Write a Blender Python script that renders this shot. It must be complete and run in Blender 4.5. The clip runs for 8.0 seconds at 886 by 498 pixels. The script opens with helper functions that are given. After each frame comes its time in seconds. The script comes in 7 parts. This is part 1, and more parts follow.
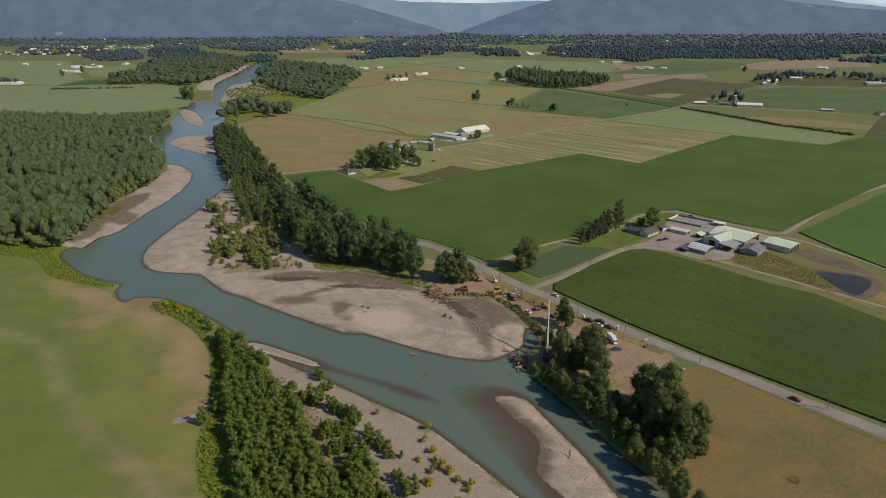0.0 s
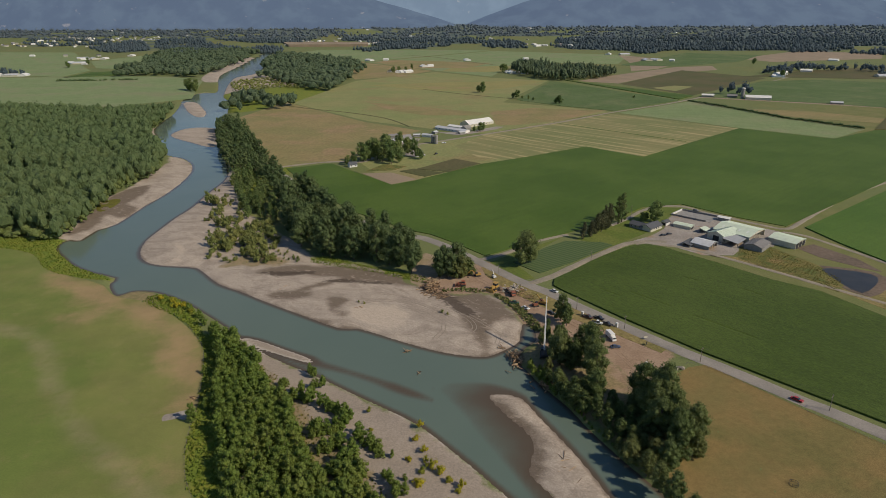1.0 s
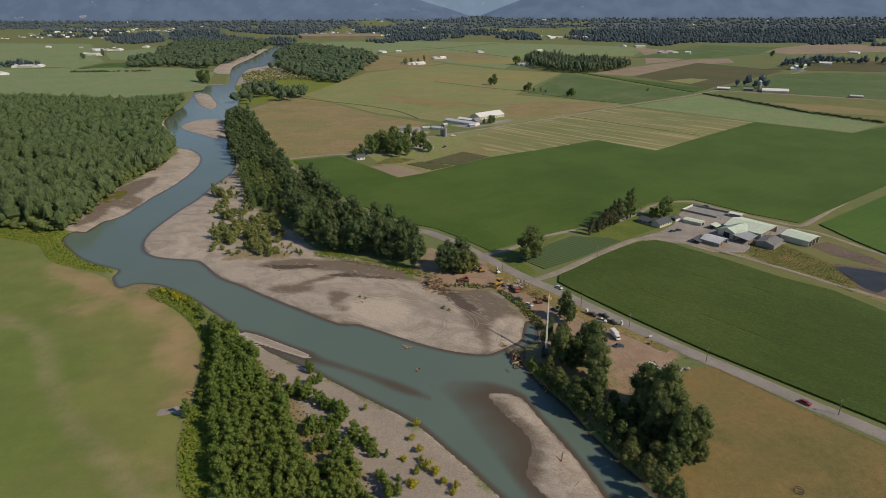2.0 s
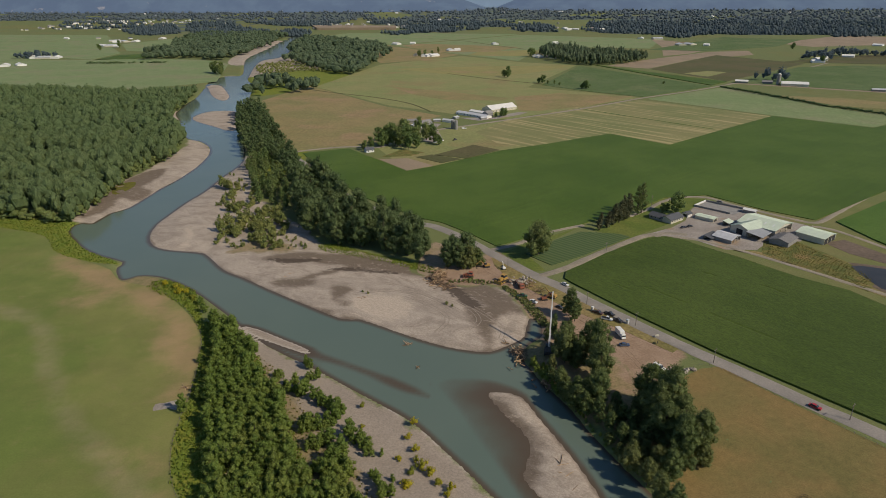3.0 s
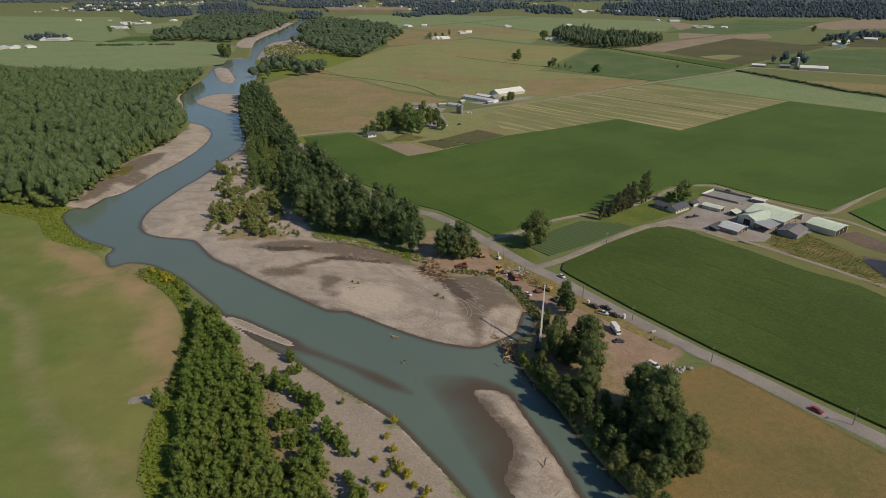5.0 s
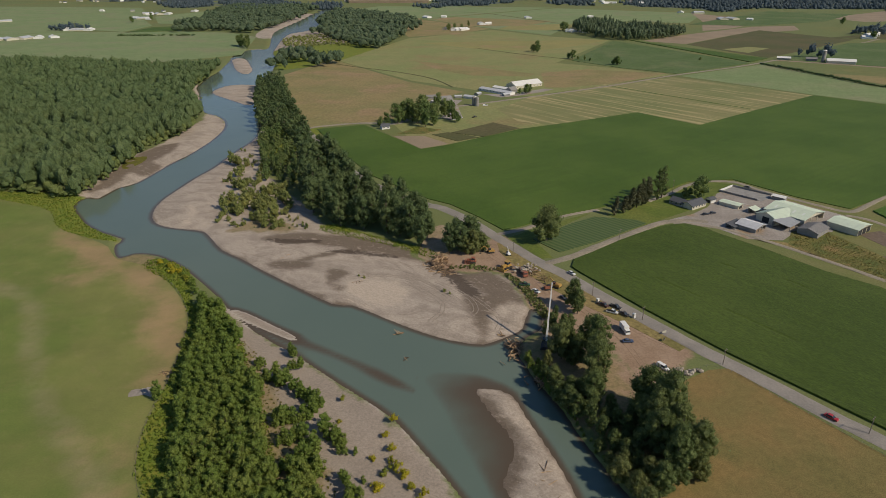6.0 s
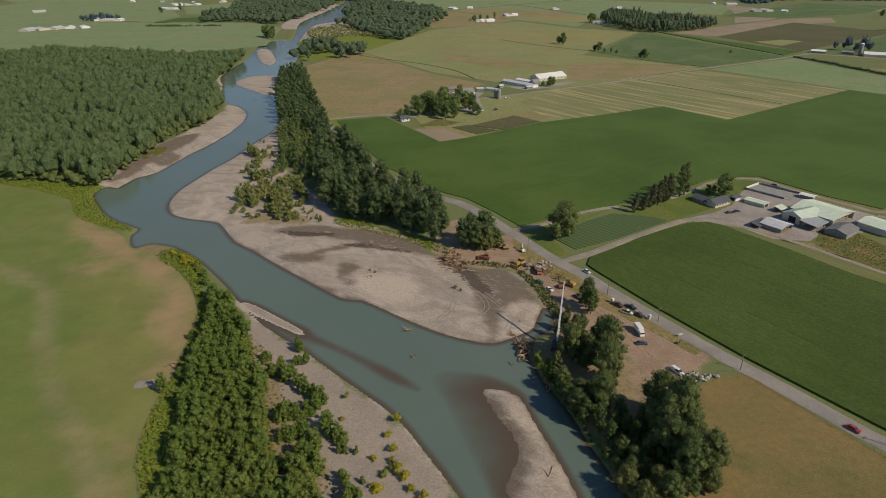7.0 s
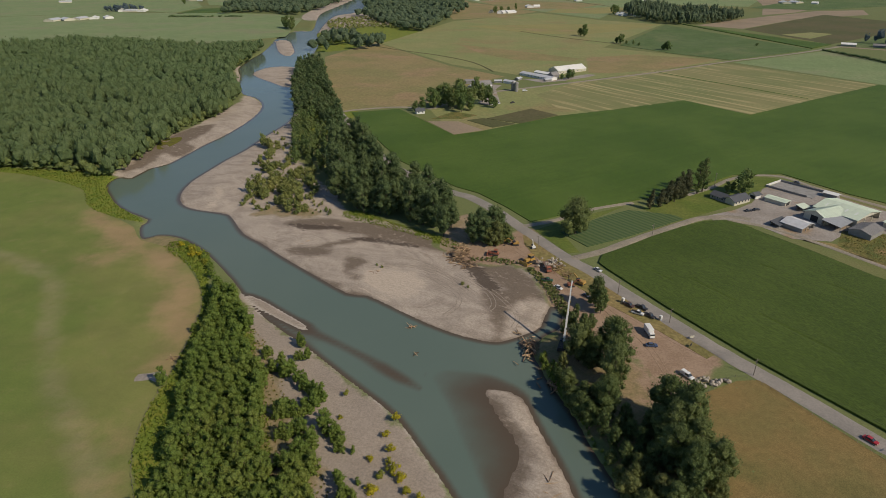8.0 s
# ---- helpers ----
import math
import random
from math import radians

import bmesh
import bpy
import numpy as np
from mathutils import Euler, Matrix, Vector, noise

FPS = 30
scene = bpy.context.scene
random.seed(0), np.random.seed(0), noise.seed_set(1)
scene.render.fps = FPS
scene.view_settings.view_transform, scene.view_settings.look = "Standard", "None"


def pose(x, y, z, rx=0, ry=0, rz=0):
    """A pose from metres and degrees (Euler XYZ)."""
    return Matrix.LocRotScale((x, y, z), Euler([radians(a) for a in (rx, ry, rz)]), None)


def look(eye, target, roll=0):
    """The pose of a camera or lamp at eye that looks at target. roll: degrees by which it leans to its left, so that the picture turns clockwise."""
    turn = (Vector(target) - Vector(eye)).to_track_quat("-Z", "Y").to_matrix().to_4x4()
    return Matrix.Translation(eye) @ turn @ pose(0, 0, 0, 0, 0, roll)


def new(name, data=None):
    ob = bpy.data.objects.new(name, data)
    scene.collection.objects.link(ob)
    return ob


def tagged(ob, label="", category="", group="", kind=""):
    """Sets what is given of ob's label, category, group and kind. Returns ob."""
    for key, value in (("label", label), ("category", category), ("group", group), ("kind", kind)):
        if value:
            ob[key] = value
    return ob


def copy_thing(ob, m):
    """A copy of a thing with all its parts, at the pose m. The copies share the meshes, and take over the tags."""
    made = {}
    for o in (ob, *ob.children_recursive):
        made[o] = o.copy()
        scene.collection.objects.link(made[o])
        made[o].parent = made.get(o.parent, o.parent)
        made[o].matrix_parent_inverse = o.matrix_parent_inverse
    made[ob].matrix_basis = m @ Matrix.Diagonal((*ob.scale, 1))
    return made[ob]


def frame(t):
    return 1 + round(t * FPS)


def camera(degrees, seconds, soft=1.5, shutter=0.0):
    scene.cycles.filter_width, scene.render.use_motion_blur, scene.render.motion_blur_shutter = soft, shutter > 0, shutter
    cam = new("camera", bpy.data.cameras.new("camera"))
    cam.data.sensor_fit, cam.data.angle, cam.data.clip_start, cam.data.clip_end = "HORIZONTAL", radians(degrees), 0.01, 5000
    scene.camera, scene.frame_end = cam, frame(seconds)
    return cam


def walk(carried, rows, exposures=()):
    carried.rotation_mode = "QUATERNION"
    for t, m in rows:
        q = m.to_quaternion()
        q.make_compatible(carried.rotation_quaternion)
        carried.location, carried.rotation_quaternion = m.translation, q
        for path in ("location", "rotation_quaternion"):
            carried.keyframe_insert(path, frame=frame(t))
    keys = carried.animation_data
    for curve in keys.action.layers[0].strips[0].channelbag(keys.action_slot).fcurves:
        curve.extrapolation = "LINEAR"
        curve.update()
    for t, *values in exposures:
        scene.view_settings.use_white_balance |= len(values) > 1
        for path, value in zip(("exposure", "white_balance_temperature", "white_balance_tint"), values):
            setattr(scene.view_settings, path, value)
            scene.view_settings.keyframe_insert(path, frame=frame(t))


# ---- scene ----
cam = camera(71.0, 8.0, soft=0.75)
PATH = [
    (0, (0.00, 0.00, 144.00), (0.00, 281.58, 40.49), -0.21),
    (0.5, (2.61, 2.41, 143.80), (1.12, 283.33, 38.53), -0.20),
    (1, (5.12, 5.11, 143.32), (1.78, 285.43, 36.50), -0.23),
    (1.5, (7.75, 7.47, 143.14), (1.23, 287.09, 34.66), -0.19),
    (1.7, (8.81, 8.52, 142.98), (1.29, 287.88, 33.89), -0.20),
    (2.8, (14.66, 14.32, 142.13), (-1.04, 291.87, 29.34), -0.24),
    (3, (15.72, 15.37, 141.97), (-0.80, 292.65, 28.65), -0.25),
    (3.5, (18.18, 18.06, 141.72), (0.62, 294.53, 26.58), -0.24),
    (4, (20.72, 21.01, 141.32), (1.23, 296.61, 24.43), -0.27),
    (4.5, (23.14, 23.56, 141.04), (2.63, 298.34, 22.41), -0.27),
    (4.7, (24.11, 24.64, 140.89), (2.83, 299.10, 21.63), -0.27),
    (5.8, (29.46, 30.59, 140.03), (0.48, 302.69, 17.07), -0.29),
    (6, (30.43, 31.67, 139.88), (-0.95, 303.22, 16.29), -0.29),
    (6.5, (32.84, 34.51, 139.67), (-4.37, 304.52, 14.32), -0.30),
    (7, (35.41, 37.56, 139.16), (-7.26, 306.04, 12.28), -0.36),
    (7.5, (37.85, 40.67, 138.82), (-9.55, 307.53, 10.21), -0.38),
    (8, (40.11, 43.71, 138.24), (-11.64, 309.05, 8.18), -0.40),
]
walk(cam, [(t, look(eye, target, roll)) for t, eye, target, roll in PATH])

# ---- sky and sun ----
SUN_TO = Vector((0.906, -0.423, 0.82)).normalized()
elev = math.asin(SUN_TO.z)
world = bpy.data.worlds.new("sky")
world.use_nodes = True
scene.world = world
sky = world.node_tree.nodes.new("ShaderNodeTexSky")
sky.sky_type = "NISHITA"
sky.sun_disc = False
sky.sun_elevation = elev
sky.sun_rotation = math.atan2(SUN_TO.x, SUN_TO.y)
sky.air_density, sky.dust_density, sky.ozone_density = 1.0, 0.0, 3.0
sky.altitude = 600
tint = world.node_tree.nodes.new("ShaderNodeMix")
tint.data_type, tint.blend_type = "RGBA", "MULTIPLY"
tint.inputs[0].default_value = 1.0
tint.inputs[7].default_value = (0.99, 0.985, 1.0, 1)
world.node_tree.links.new(sky.outputs[0], tint.inputs[6])
world.node_tree.links.new(tint.outputs[2], world.node_tree.nodes["Background"].inputs[0])
world.node_tree.nodes["Background"].inputs[1].default_value = 0.066
lamp = bpy.data.lights.new("sun", "SUN")
lamp.energy, lamp.angle, lamp.color = 2.9, radians(0.6), (1.0, 0.872, 0.69)
sun = new("sun", lamp)
sun.matrix_basis = look(SUN_TO * 400, (0, 0, 0))
scene.view_settings.exposure = 0.20


# ---- materials ----
def nodes_of(name):
    m = bpy.data.materials.new(name)
    m.use_nodes = True
    return m, m.node_tree.nodes, m.node_tree.links, m.node_tree.nodes["Principled BSDF"]


def noise_of(nt, links, coord, scale, detail=4.0, rough=0.55):
    n = nt.new("ShaderNodeTexNoise")
    n.inputs["Scale"].default_value = scale
    n.inputs["Detail"].default_value = detail
    n.inputs["Roughness"].default_value = rough
    links.new(coord, n.inputs["Vector"])
    return n.outputs["Fac"]


def mix_of(nt, links, fac, a, b, blend="MIX"):
    n = nt.new("ShaderNodeMix")
    n.data_type, n.blend_type = "RGBA", blend
    for socket, value in ((n.inputs[0], fac), (n.inputs[6], a), (n.inputs[7], b)):
        if isinstance(value, bpy.types.NodeSocket):
            links.new(value, socket)
        elif isinstance(value, (int, float)):
            socket.default_value = value
        else:
            socket.default_value = (*value, 1)
    return n.outputs[2]


def ramp_of(nt, links, value, lo, hi, a=0.0, b=1.0):
    n = nt.new("ShaderNodeMapRange")
    n.interpolation_type = "SMOOTHSTEP"
    links.new(value, n.inputs[0])
    for k, v in zip((1, 2, 3, 4), (lo, hi, a, b)):
        n.inputs[k].default_value = v
    return n.outputs[0]


def math_of(nt, links, op, a, b):
    n = nt.new("ShaderNodeMath")
    n.operation = op
    for socket, value in zip(n.inputs, (a, b)):
        if isinstance(value, bpy.types.NodeSocket):
            links.new(value, socket)
        else:
            socket.default_value = value
    return n.outputs[0]


def position_of(nt):
    return nt.new("ShaderNodeNewGeometry").outputs["Position"]


def bump_of(nt, links, bsdf, height, distance, strength=0.6):
    n = nt.new("ShaderNodeBump")
    n.inputs["Strength"].default_value = strength
    n.inputs["Distance"].default_value = distance
    links.new(height, n.inputs["Height"])
    links.new(n.outputs[0], bsdf.inputs["Normal"])


def surface(name, a, b, big=0.03, small=0.6, grain=0.25, rough=0.9, bump=0.15, third=None, third_scale=0.012, metal=0.0):
    """Two colours mixed by large patches, with finer grain over them; a third colour in still larger patches."""
    m, nt, links, bsdf = nodes_of(name)
    pos = position_of(nt)
    col = mix_of(nt, links, ramp_of(nt, links, noise_of(nt, links, pos, big), 0.36, 0.64), a, b)
    if third:
        col = mix_of(nt, links, ramp_of(nt, links, noise_of(nt, links, pos, third_scale, 5), 0.52, 0.68), col, third)
    fine = noise_of(nt, links, pos, small, 6, 0.7)
    patch = noise_of(nt, links, pos, small * 0.16, 4, 0.6)
    col = mix_of(nt, links, 1.0, col, mix_of(nt, links, ramp_of(nt, links, patch, 0.32, 0.68), (1 - grain * 0.25,) * 3, (1 + grain * 0.25,) * 3), "MULTIPLY")
    col = mix_of(nt, links, 1.0, col, mix_of(nt, links, ramp_of(nt, links, fine, 0.3, 0.7), (1 - grain,) * 3, (1 + grain,) * 3), "MULTIPLY")
    links.new(col, bsdf.inputs["Base Color"])
    bsdf.inputs["Roughness"].default_value = rough
    bsdf.inputs["Metallic"].default_value = metal
    bsdf.inputs["Specular IOR Level"].default_value = 0.25
    if bump:
        bump_of(nt, links, bsdf, fine, bump)
    return m


def paint(name, colour, rough=0.5, metal=0.0, wear=0.15, scale=1.5):
    m, nt, links, bsdf = nodes_of(name)
    co = nt.new("ShaderNodeTexCoord").outputs["Object"]
    fine = noise_of(nt, links, co, scale, 6, 0.65)
    col = mix_of(nt, links, ramp_of(nt, links, fine, 0.3, 0.75), colour, tuple(c * (1 - wear * 2) + 0.02 for c in colour))
    links.new(col, bsdf.inputs["Base Color"])
    bsdf.inputs["Roughness"].default_value = rough
    bsdf.inputs["Metallic"].default_value = metal
    return m


def foliage(name, a, b, c, rough=0.65, leaf=2.8, depth=0.22, thinness=0.44):
    """Leaves: each clump its own green, each tree its own tone, sprays of leaves as fine relief."""
    m, nt, links, bsdf = nodes_of(name)
    geo = nt.new("ShaderNodeNewGeometry")
    info = nt.new("ShaderNodeObjectInfo")
    col = mix_of(nt, links, geo.outputs["Random Per Island"], a, b)
    tone = math_of(nt, links, "ADD", ramp_of(nt, links, info.outputs["Random"], 0.3, 1.0, 0.0, 0.6), ramp_of(nt, links, noise_of(nt, links, geo.outputs["Position"], 0.06, 3), 0.4, 0.7, 0.0, 0.5))
    col = mix_of(nt, links, tone, col, c)
    spray = noise_of(nt, links, geo.outputs["Position"], leaf, 4, 0.7)
    col = mix_of(nt, links, 1.0, col, mix_of(nt, links, ramp_of(nt, links, spray, 0.34, 0.66), (0.66, 0.68, 0.72), (1.34, 1.32, 1.22)), "MULTIPLY")
    links.new(col, bsdf.inputs["Base Color"])
    bsdf.inputs["Roughness"].default_value = rough
    bsdf.inputs["Specular IOR Level"].default_value = 0.3
    bump_of(nt, links, bsdf, spray, depth, 0.75)
    thin = nt.new("ShaderNodeBsdfTranslucent")
    links.new(col, thin.inputs["Color"])
    both = nt.new("ShaderNodeMixShader")
    both.inputs[0].default_value = thinness
    links.new(bsdf.outputs[0], both.inputs[1])
    links.new(thin.outputs[0], both.inputs[2])
    links.new(both.outputs[0], nt["Material Output"].inputs[0])
    return m


def row_crop(name, a, b, turn, grain, depth):
    """A standing crop: fine leafy grain drawn out along the rows, soft patches of stronger and weaker growth, thin gaps between rows."""
    m, nt, links, bsdf = nodes_of(name)
    pos = position_of(nt)
    rows = nt.new("ShaderNodeMapping")
    rows.vector_type = "TEXTURE"
    rows.inputs["Rotation"].default_value = (0, 0, radians(turn))
    rows.inputs["Scale"].default_value = (2.6, 0.8, 1.0)
    links.new(pos, rows.inputs["Vector"])
    leafy = noise_of(nt, links, rows.outputs[0], 1.9, 6, 0.8)
    col = mix_of(nt, links, ramp_of(nt, links, noise_of(nt, links, pos, 0.014, 5, 0.6), 0.36, 0.64), a, b)
    bands = nt.new("ShaderNodeMapping")
    bands.vector_type = "TEXTURE"
    bands.inputs["Rotation"].default_value = (0, 0, radians(turn))
    bands.inputs["Scale"].default_value = (30.0, 1.0, 1.0)
    links.new(pos, bands.inputs["Vector"])
    drill = noise_of(nt, links, bands.outputs[0], 0.30, 3, 0.6)
    col = mix_of(nt, links, 1.0, col, mix_of(nt, links, ramp_of(nt, links, drill, 0.32, 0.68), (0.95,) * 3, (1.05,) * 3), "MULTIPLY")
    col = mix_of(nt, links, 1.0, col, mix_of(nt, links, ramp_of(nt, links, leafy, 0.32, 0.68), (1 - grain,) * 3, (1 + grain,) * 3), "MULTIPLY")
    links.new(col, bsdf.inputs["Base Color"])
    bsdf.inputs["Roughness"].default_value = 0.7
    bsdf.inputs["Specular IOR Level"].default_value = 0.25
    bump_of(nt, links, bsdf, leafy, depth, 0.6)
    return m


M_CORN = row_crop("corn_leaves", (0.057, 0.088, 0.012), (0.076, 0.109, 0.018), -48.5, 0.40, 0.06)
M_GREEN = row_crop("young_crop", (0.066, 0.114, 0.013), (0.090, 0.141, 0.020), 41.0, 0.34, 0.05)
M_LUSH = row_crop("lush_crop", (0.075, 0.140, 0.018), (0.095, 0.160, 0.024), 35.0, 0.25, 0.04)
M_GREEN2 = surface("grass_ley", (0.095, 0.145, 0.045), (0.12, 0.165, 0.06), 0.015, 0.5, 0.3, third=(0.145, 0.175, 0.07))
# pale green of far fields, with some distance haze mixed into the colour
M_PALE = surface("pale_green_ley_with_haze", (0.200, 0.260, 0.110), (0.228, 0.272, 0.124), 0.012, 0.3, 0.18, third=(0.235, 0.245, 0.13))
M_OLIVE = surface("olive_pasture", (0.275, 0.262, 0.108), (0.235, 0.258, 0.096), 0.010, 0.3, 0.18, third=(0.27, 0.225, 0.10))
M_GOLD = surface("yellow_mown_grass", (0.30, 0.265, 0.10), (0.26, 0.25, 0.09), 0.012, 0.3, 0.18, third=(0.31, 0.24, 0.11))
M_TAN = surface("dry_pasture", (0.295, 0.23, 0.105), (0.24, 0.215, 0.088), 0.014, 0.3, 0.18, third=(0.32, 0.225, 0.12))
M_DRY = surface("dry_hay_stubble", (0.235, 0.165, 0.062), (0.20, 0.16, 0.058), 0.05, 2.6, 0.28, bump=0.03, third=(0.17, 0.145, 0.05), third_scale=0.025)
M_BROWN = surface("dark_tilled_crop", (0.10, 0.105, 0.04), (0.125, 0.11, 0.05), 0.01, 0.3, 0.15)
M_SOIL = surface("bare_soil", (0.33, 0.255, 0.175), (0.28, 0.22, 0.15), 0.02, 0.5, 0.15)
M_DARKSOIL = surface("dark_soil", (0.15, 0.115, 0.085), (0.18, 0.135, 0.10), 0.06, 0.5, 0.2)
M_RUT = surface("churned_rut", (0.33, 0.23, 0.155), (0.27, 0.185, 0.12), 0.3, 1.2, 0.2)
M_BARE = surface("trodden_earth", (0.33, 0.25, 0.17), (0.27, 0.215, 0.125), 0.12, 0.9, 0.2)
M_WEEDS = surface("rank_weeds", (0.19, 0.16, 0.05), (0.11, 0.13, 0.035), 0.10, 1.4, 0.5, bump=0.2, third=(0.26, 0.18, 0.075), third_scale=0.06)
M_LAWN = surface("lawn_grass", (0.115, 0.155, 0.028), (0.155, 0.178, 0.040), 0.04, 0.6, 0.2)
M_VERGE = surface("dry_verge_grass", (0.27, 0.205, 0.085), (0.20, 0.175, 0.06), 0.05, 0.6, 0.3)
M_ASPHALT = surface("worn_asphalt", (0.315, 0.282, 0.243), (0.265, 0.24, 0.21), 0.08, 1.5, 0.12, 0.85, 0.02)
M_TRACK = surface("gravel_track", (0.34, 0.29, 0.22), (0.28, 0.245, 0.185), 0.08, 0.9, 0.2, bump=0.05)
M_YARD = surface("packed_yard_gravel", (0.365, 0.325, 0.285), (0.30, 0.262, 0.225), 0.05, 0.9, 0.2, bump=0.03, third=(0.34, 0.235, 0.135), third_scale=0.045)
M_BARK = surface("bark", (0.10, 0.08, 0.06), (0.16, 0.13, 0.10), 0.8, 4.0, 0.35, bump=0.05)
M_COTTON = foliage("cottonwood_leaves", (0.112, 0.158, 0.054), (0.178, 0.228, 0.078), (0.205, 0.240, 0.088))
M_GROVE = foliage("grove_leaves", (0.088, 0.138, 0.056), (0.142, 0.196, 0.078), (0.158, 0.205, 0.082))
# upstream leaves lightened and turned blue, haze mixed into the colour
M_UPWOOD = foliage("haze_tinted_upstream_leaves", (0.105, 0.155, 0.088), (0.150, 0.205, 0.112), (0.18, 0.22, 0.12), leaf=0.8, depth=0.6)
M_ALDER = foliage("alder_leaves", (0.165, 0.240, 0.050), (0.232, 0.312, 0.070), (0.285, 0.330, 0.080), thinness=0.52)
M_SALLOW = foliage("willow_tree_leaves", (0.11, 0.15, 0.05), (0.185, 0.225, 0.075), (0.22, 0.235, 0.085))
M_WILLOW = foliage("willow_leaves", (0.205, 0.245, 0.080), (0.285, 0.33, 0.105), (0.33, 0.335, 0.115))
M_SPRUCE = foliage("spruce_needles", (0.11, 0.12, 0.062), (0.16, 0.165, 0.085), (0.17, 0.165, 0.09))
M_YELLOW = foliage("yellow_broom", (0.40, 0.36, 0.03), (0.56, 0.47, 0.035), (0.17, 0.23, 0.05))
M_BANKLEAF = foliage("riverside_leaves", (0.125, 0.190, 0.064), (0.195, 0.265, 0.088), (0.24, 0.285, 0.098))
M_STRAW = foliage("dry_weed_stalks", (0.24, 0.21, 0.07), (0.34, 0.27, 0.11), (0.20, 0.22, 0.06))
M_NETTLE = foliage("weed_leaves", (0.150, 0.220, 0.032), (0.220, 0.270, 0.040), (0.275, 0.285, 0.046))
M_FOREST = foliage("forest_leaves", (0.090, 0.150, 0.062), (0.134, 0.204, 0.082), (0.172, 0.228, 0.094), leaf=1.3, depth=0.5)
# far leaves: pale blue of distance haze painted into the base colours, more for M_FARTHEST
M_FAR = foliage("haze_tinted_conifer_wood", (0.120, 0.168, 0.195), (0.150, 0.200, 0.23), (0.16, 0.21, 0.235), leaf=0.3, depth=0.2, thinness=0.6)
M_FARTHEST = foliage("haze_tinted_farthest_wood", (0.185, 0.235, 0.275), (0.215, 0.262, 0.30), (0.22, 0.265, 0.305), leaf=0.2, depth=0.2, thinness=0.6)


def meadow_material():
    m, nt, links, bsdf = nodes_of("grazed_meadow")
    pos = position_of(nt)
    col = mix_of(nt, links, ramp_of(nt, links, noise_of(nt, links, pos, 0.012, 5), 0.40, 0.60), (0.152, 0.196, 0.048), (0.204, 0.215, 0.066))
    edge = nt.new("ShaderNodeAttribute")
    edge.attribute_name = "edge"
    fade = math_of(nt, links, "ADD", edge.outputs["Fac"], math_of(nt, links, "MULTIPLY", noise_of(nt, links, pos, 0.018, 5), 64.0))
    col = mix_of(nt, links, ramp_of(nt, links, fade, 20, 46, 0.28, 0.0), col, (0.33, 0.25, 0.13))
    bald = nt.new("ShaderNodeAttribute")
    bald.attribute_name = "bald"
    bare = math_of(nt, links, "ADD", bald.outputs["Fac"], math_of(nt, links, "MULTIPLY", math_of(nt, links, "SUBTRACT", noise_of(nt, links, pos, 0.035, 6, 0.65), 0.5), 46.0))
    col = mix_of(nt, links, ramp_of(nt, links, bare, -8, 11, 0.0, 0.84), col, (0.385, 0.265, 0.145))
    worn = nt.new("ShaderNodeMapping")
    worn.vector_type = "TEXTURE"
    worn.inputs["Rotation"].default_value = (0, 0, radians(65))
    worn.inputs["Scale"].default_value = (1.5, 0.85, 1.0)
    links.new(pos, worn.inputs["Vector"])
    path = nt.new("ShaderNodeAttribute")
    path.attribute_name = "trail"
    trail = math_of(nt, links, "ADD", path.outputs["Fac"], math_of(nt, links, "MULTIPLY", math_of(nt, links, "SUBTRACT", noise_of(nt, links, pos, 0.06, 5), 0.5), 14.0))
    col = mix_of(nt, links, ramp_of(nt, links, trail, -7.5, 2.0, 0.0, 0.62), col, (0.30, 0.262, 0.14))
    trod = noise_of(nt, links, worn.outputs[0], 0.022, 6, 0.62)
    col = mix_of(nt, links, ramp_of(nt, links, trod, 0.56, 0.74, 0.0, 0.42), col, (0.27, 0.245, 0.105))
    mottle = noise_of(nt, links, pos, 0.11, 7, 0.7)
    col = mix_of(nt, links, ramp_of(nt, links, mottle, 0.52, 0.72, 0.0, 0.4), col, (0.27, 0.225, 0.10))
    col = mix_of(nt, links, 1.0, col, mix_of(nt, links, ramp_of(nt, links, noise_of(nt, links, pos, 0.045, 6, 0.65), 0.32, 0.68), (0.90, 0.91, 0.90), (1.08, 1.07, 1.05)), "MULTIPLY")
    fine = noise_of(nt, links, pos, 1.6, 7, 0.75)
    col = mix_of(nt, links, 1.0, col, mix_of(nt, links, ramp_of(nt, links, fine, 0.3, 0.7), (0.90,) * 3, (1.10,) * 3), "MULTIPLY")
    links.new(col, bsdf.inputs["Base Color"])
    bsdf.inputs["Roughness"].default_value = 0.95
    bsdf.inputs["Specular IOR Level"].default_value = 0.2
    bump_of(nt, links, bsdf, fine, 0.03)
    return m


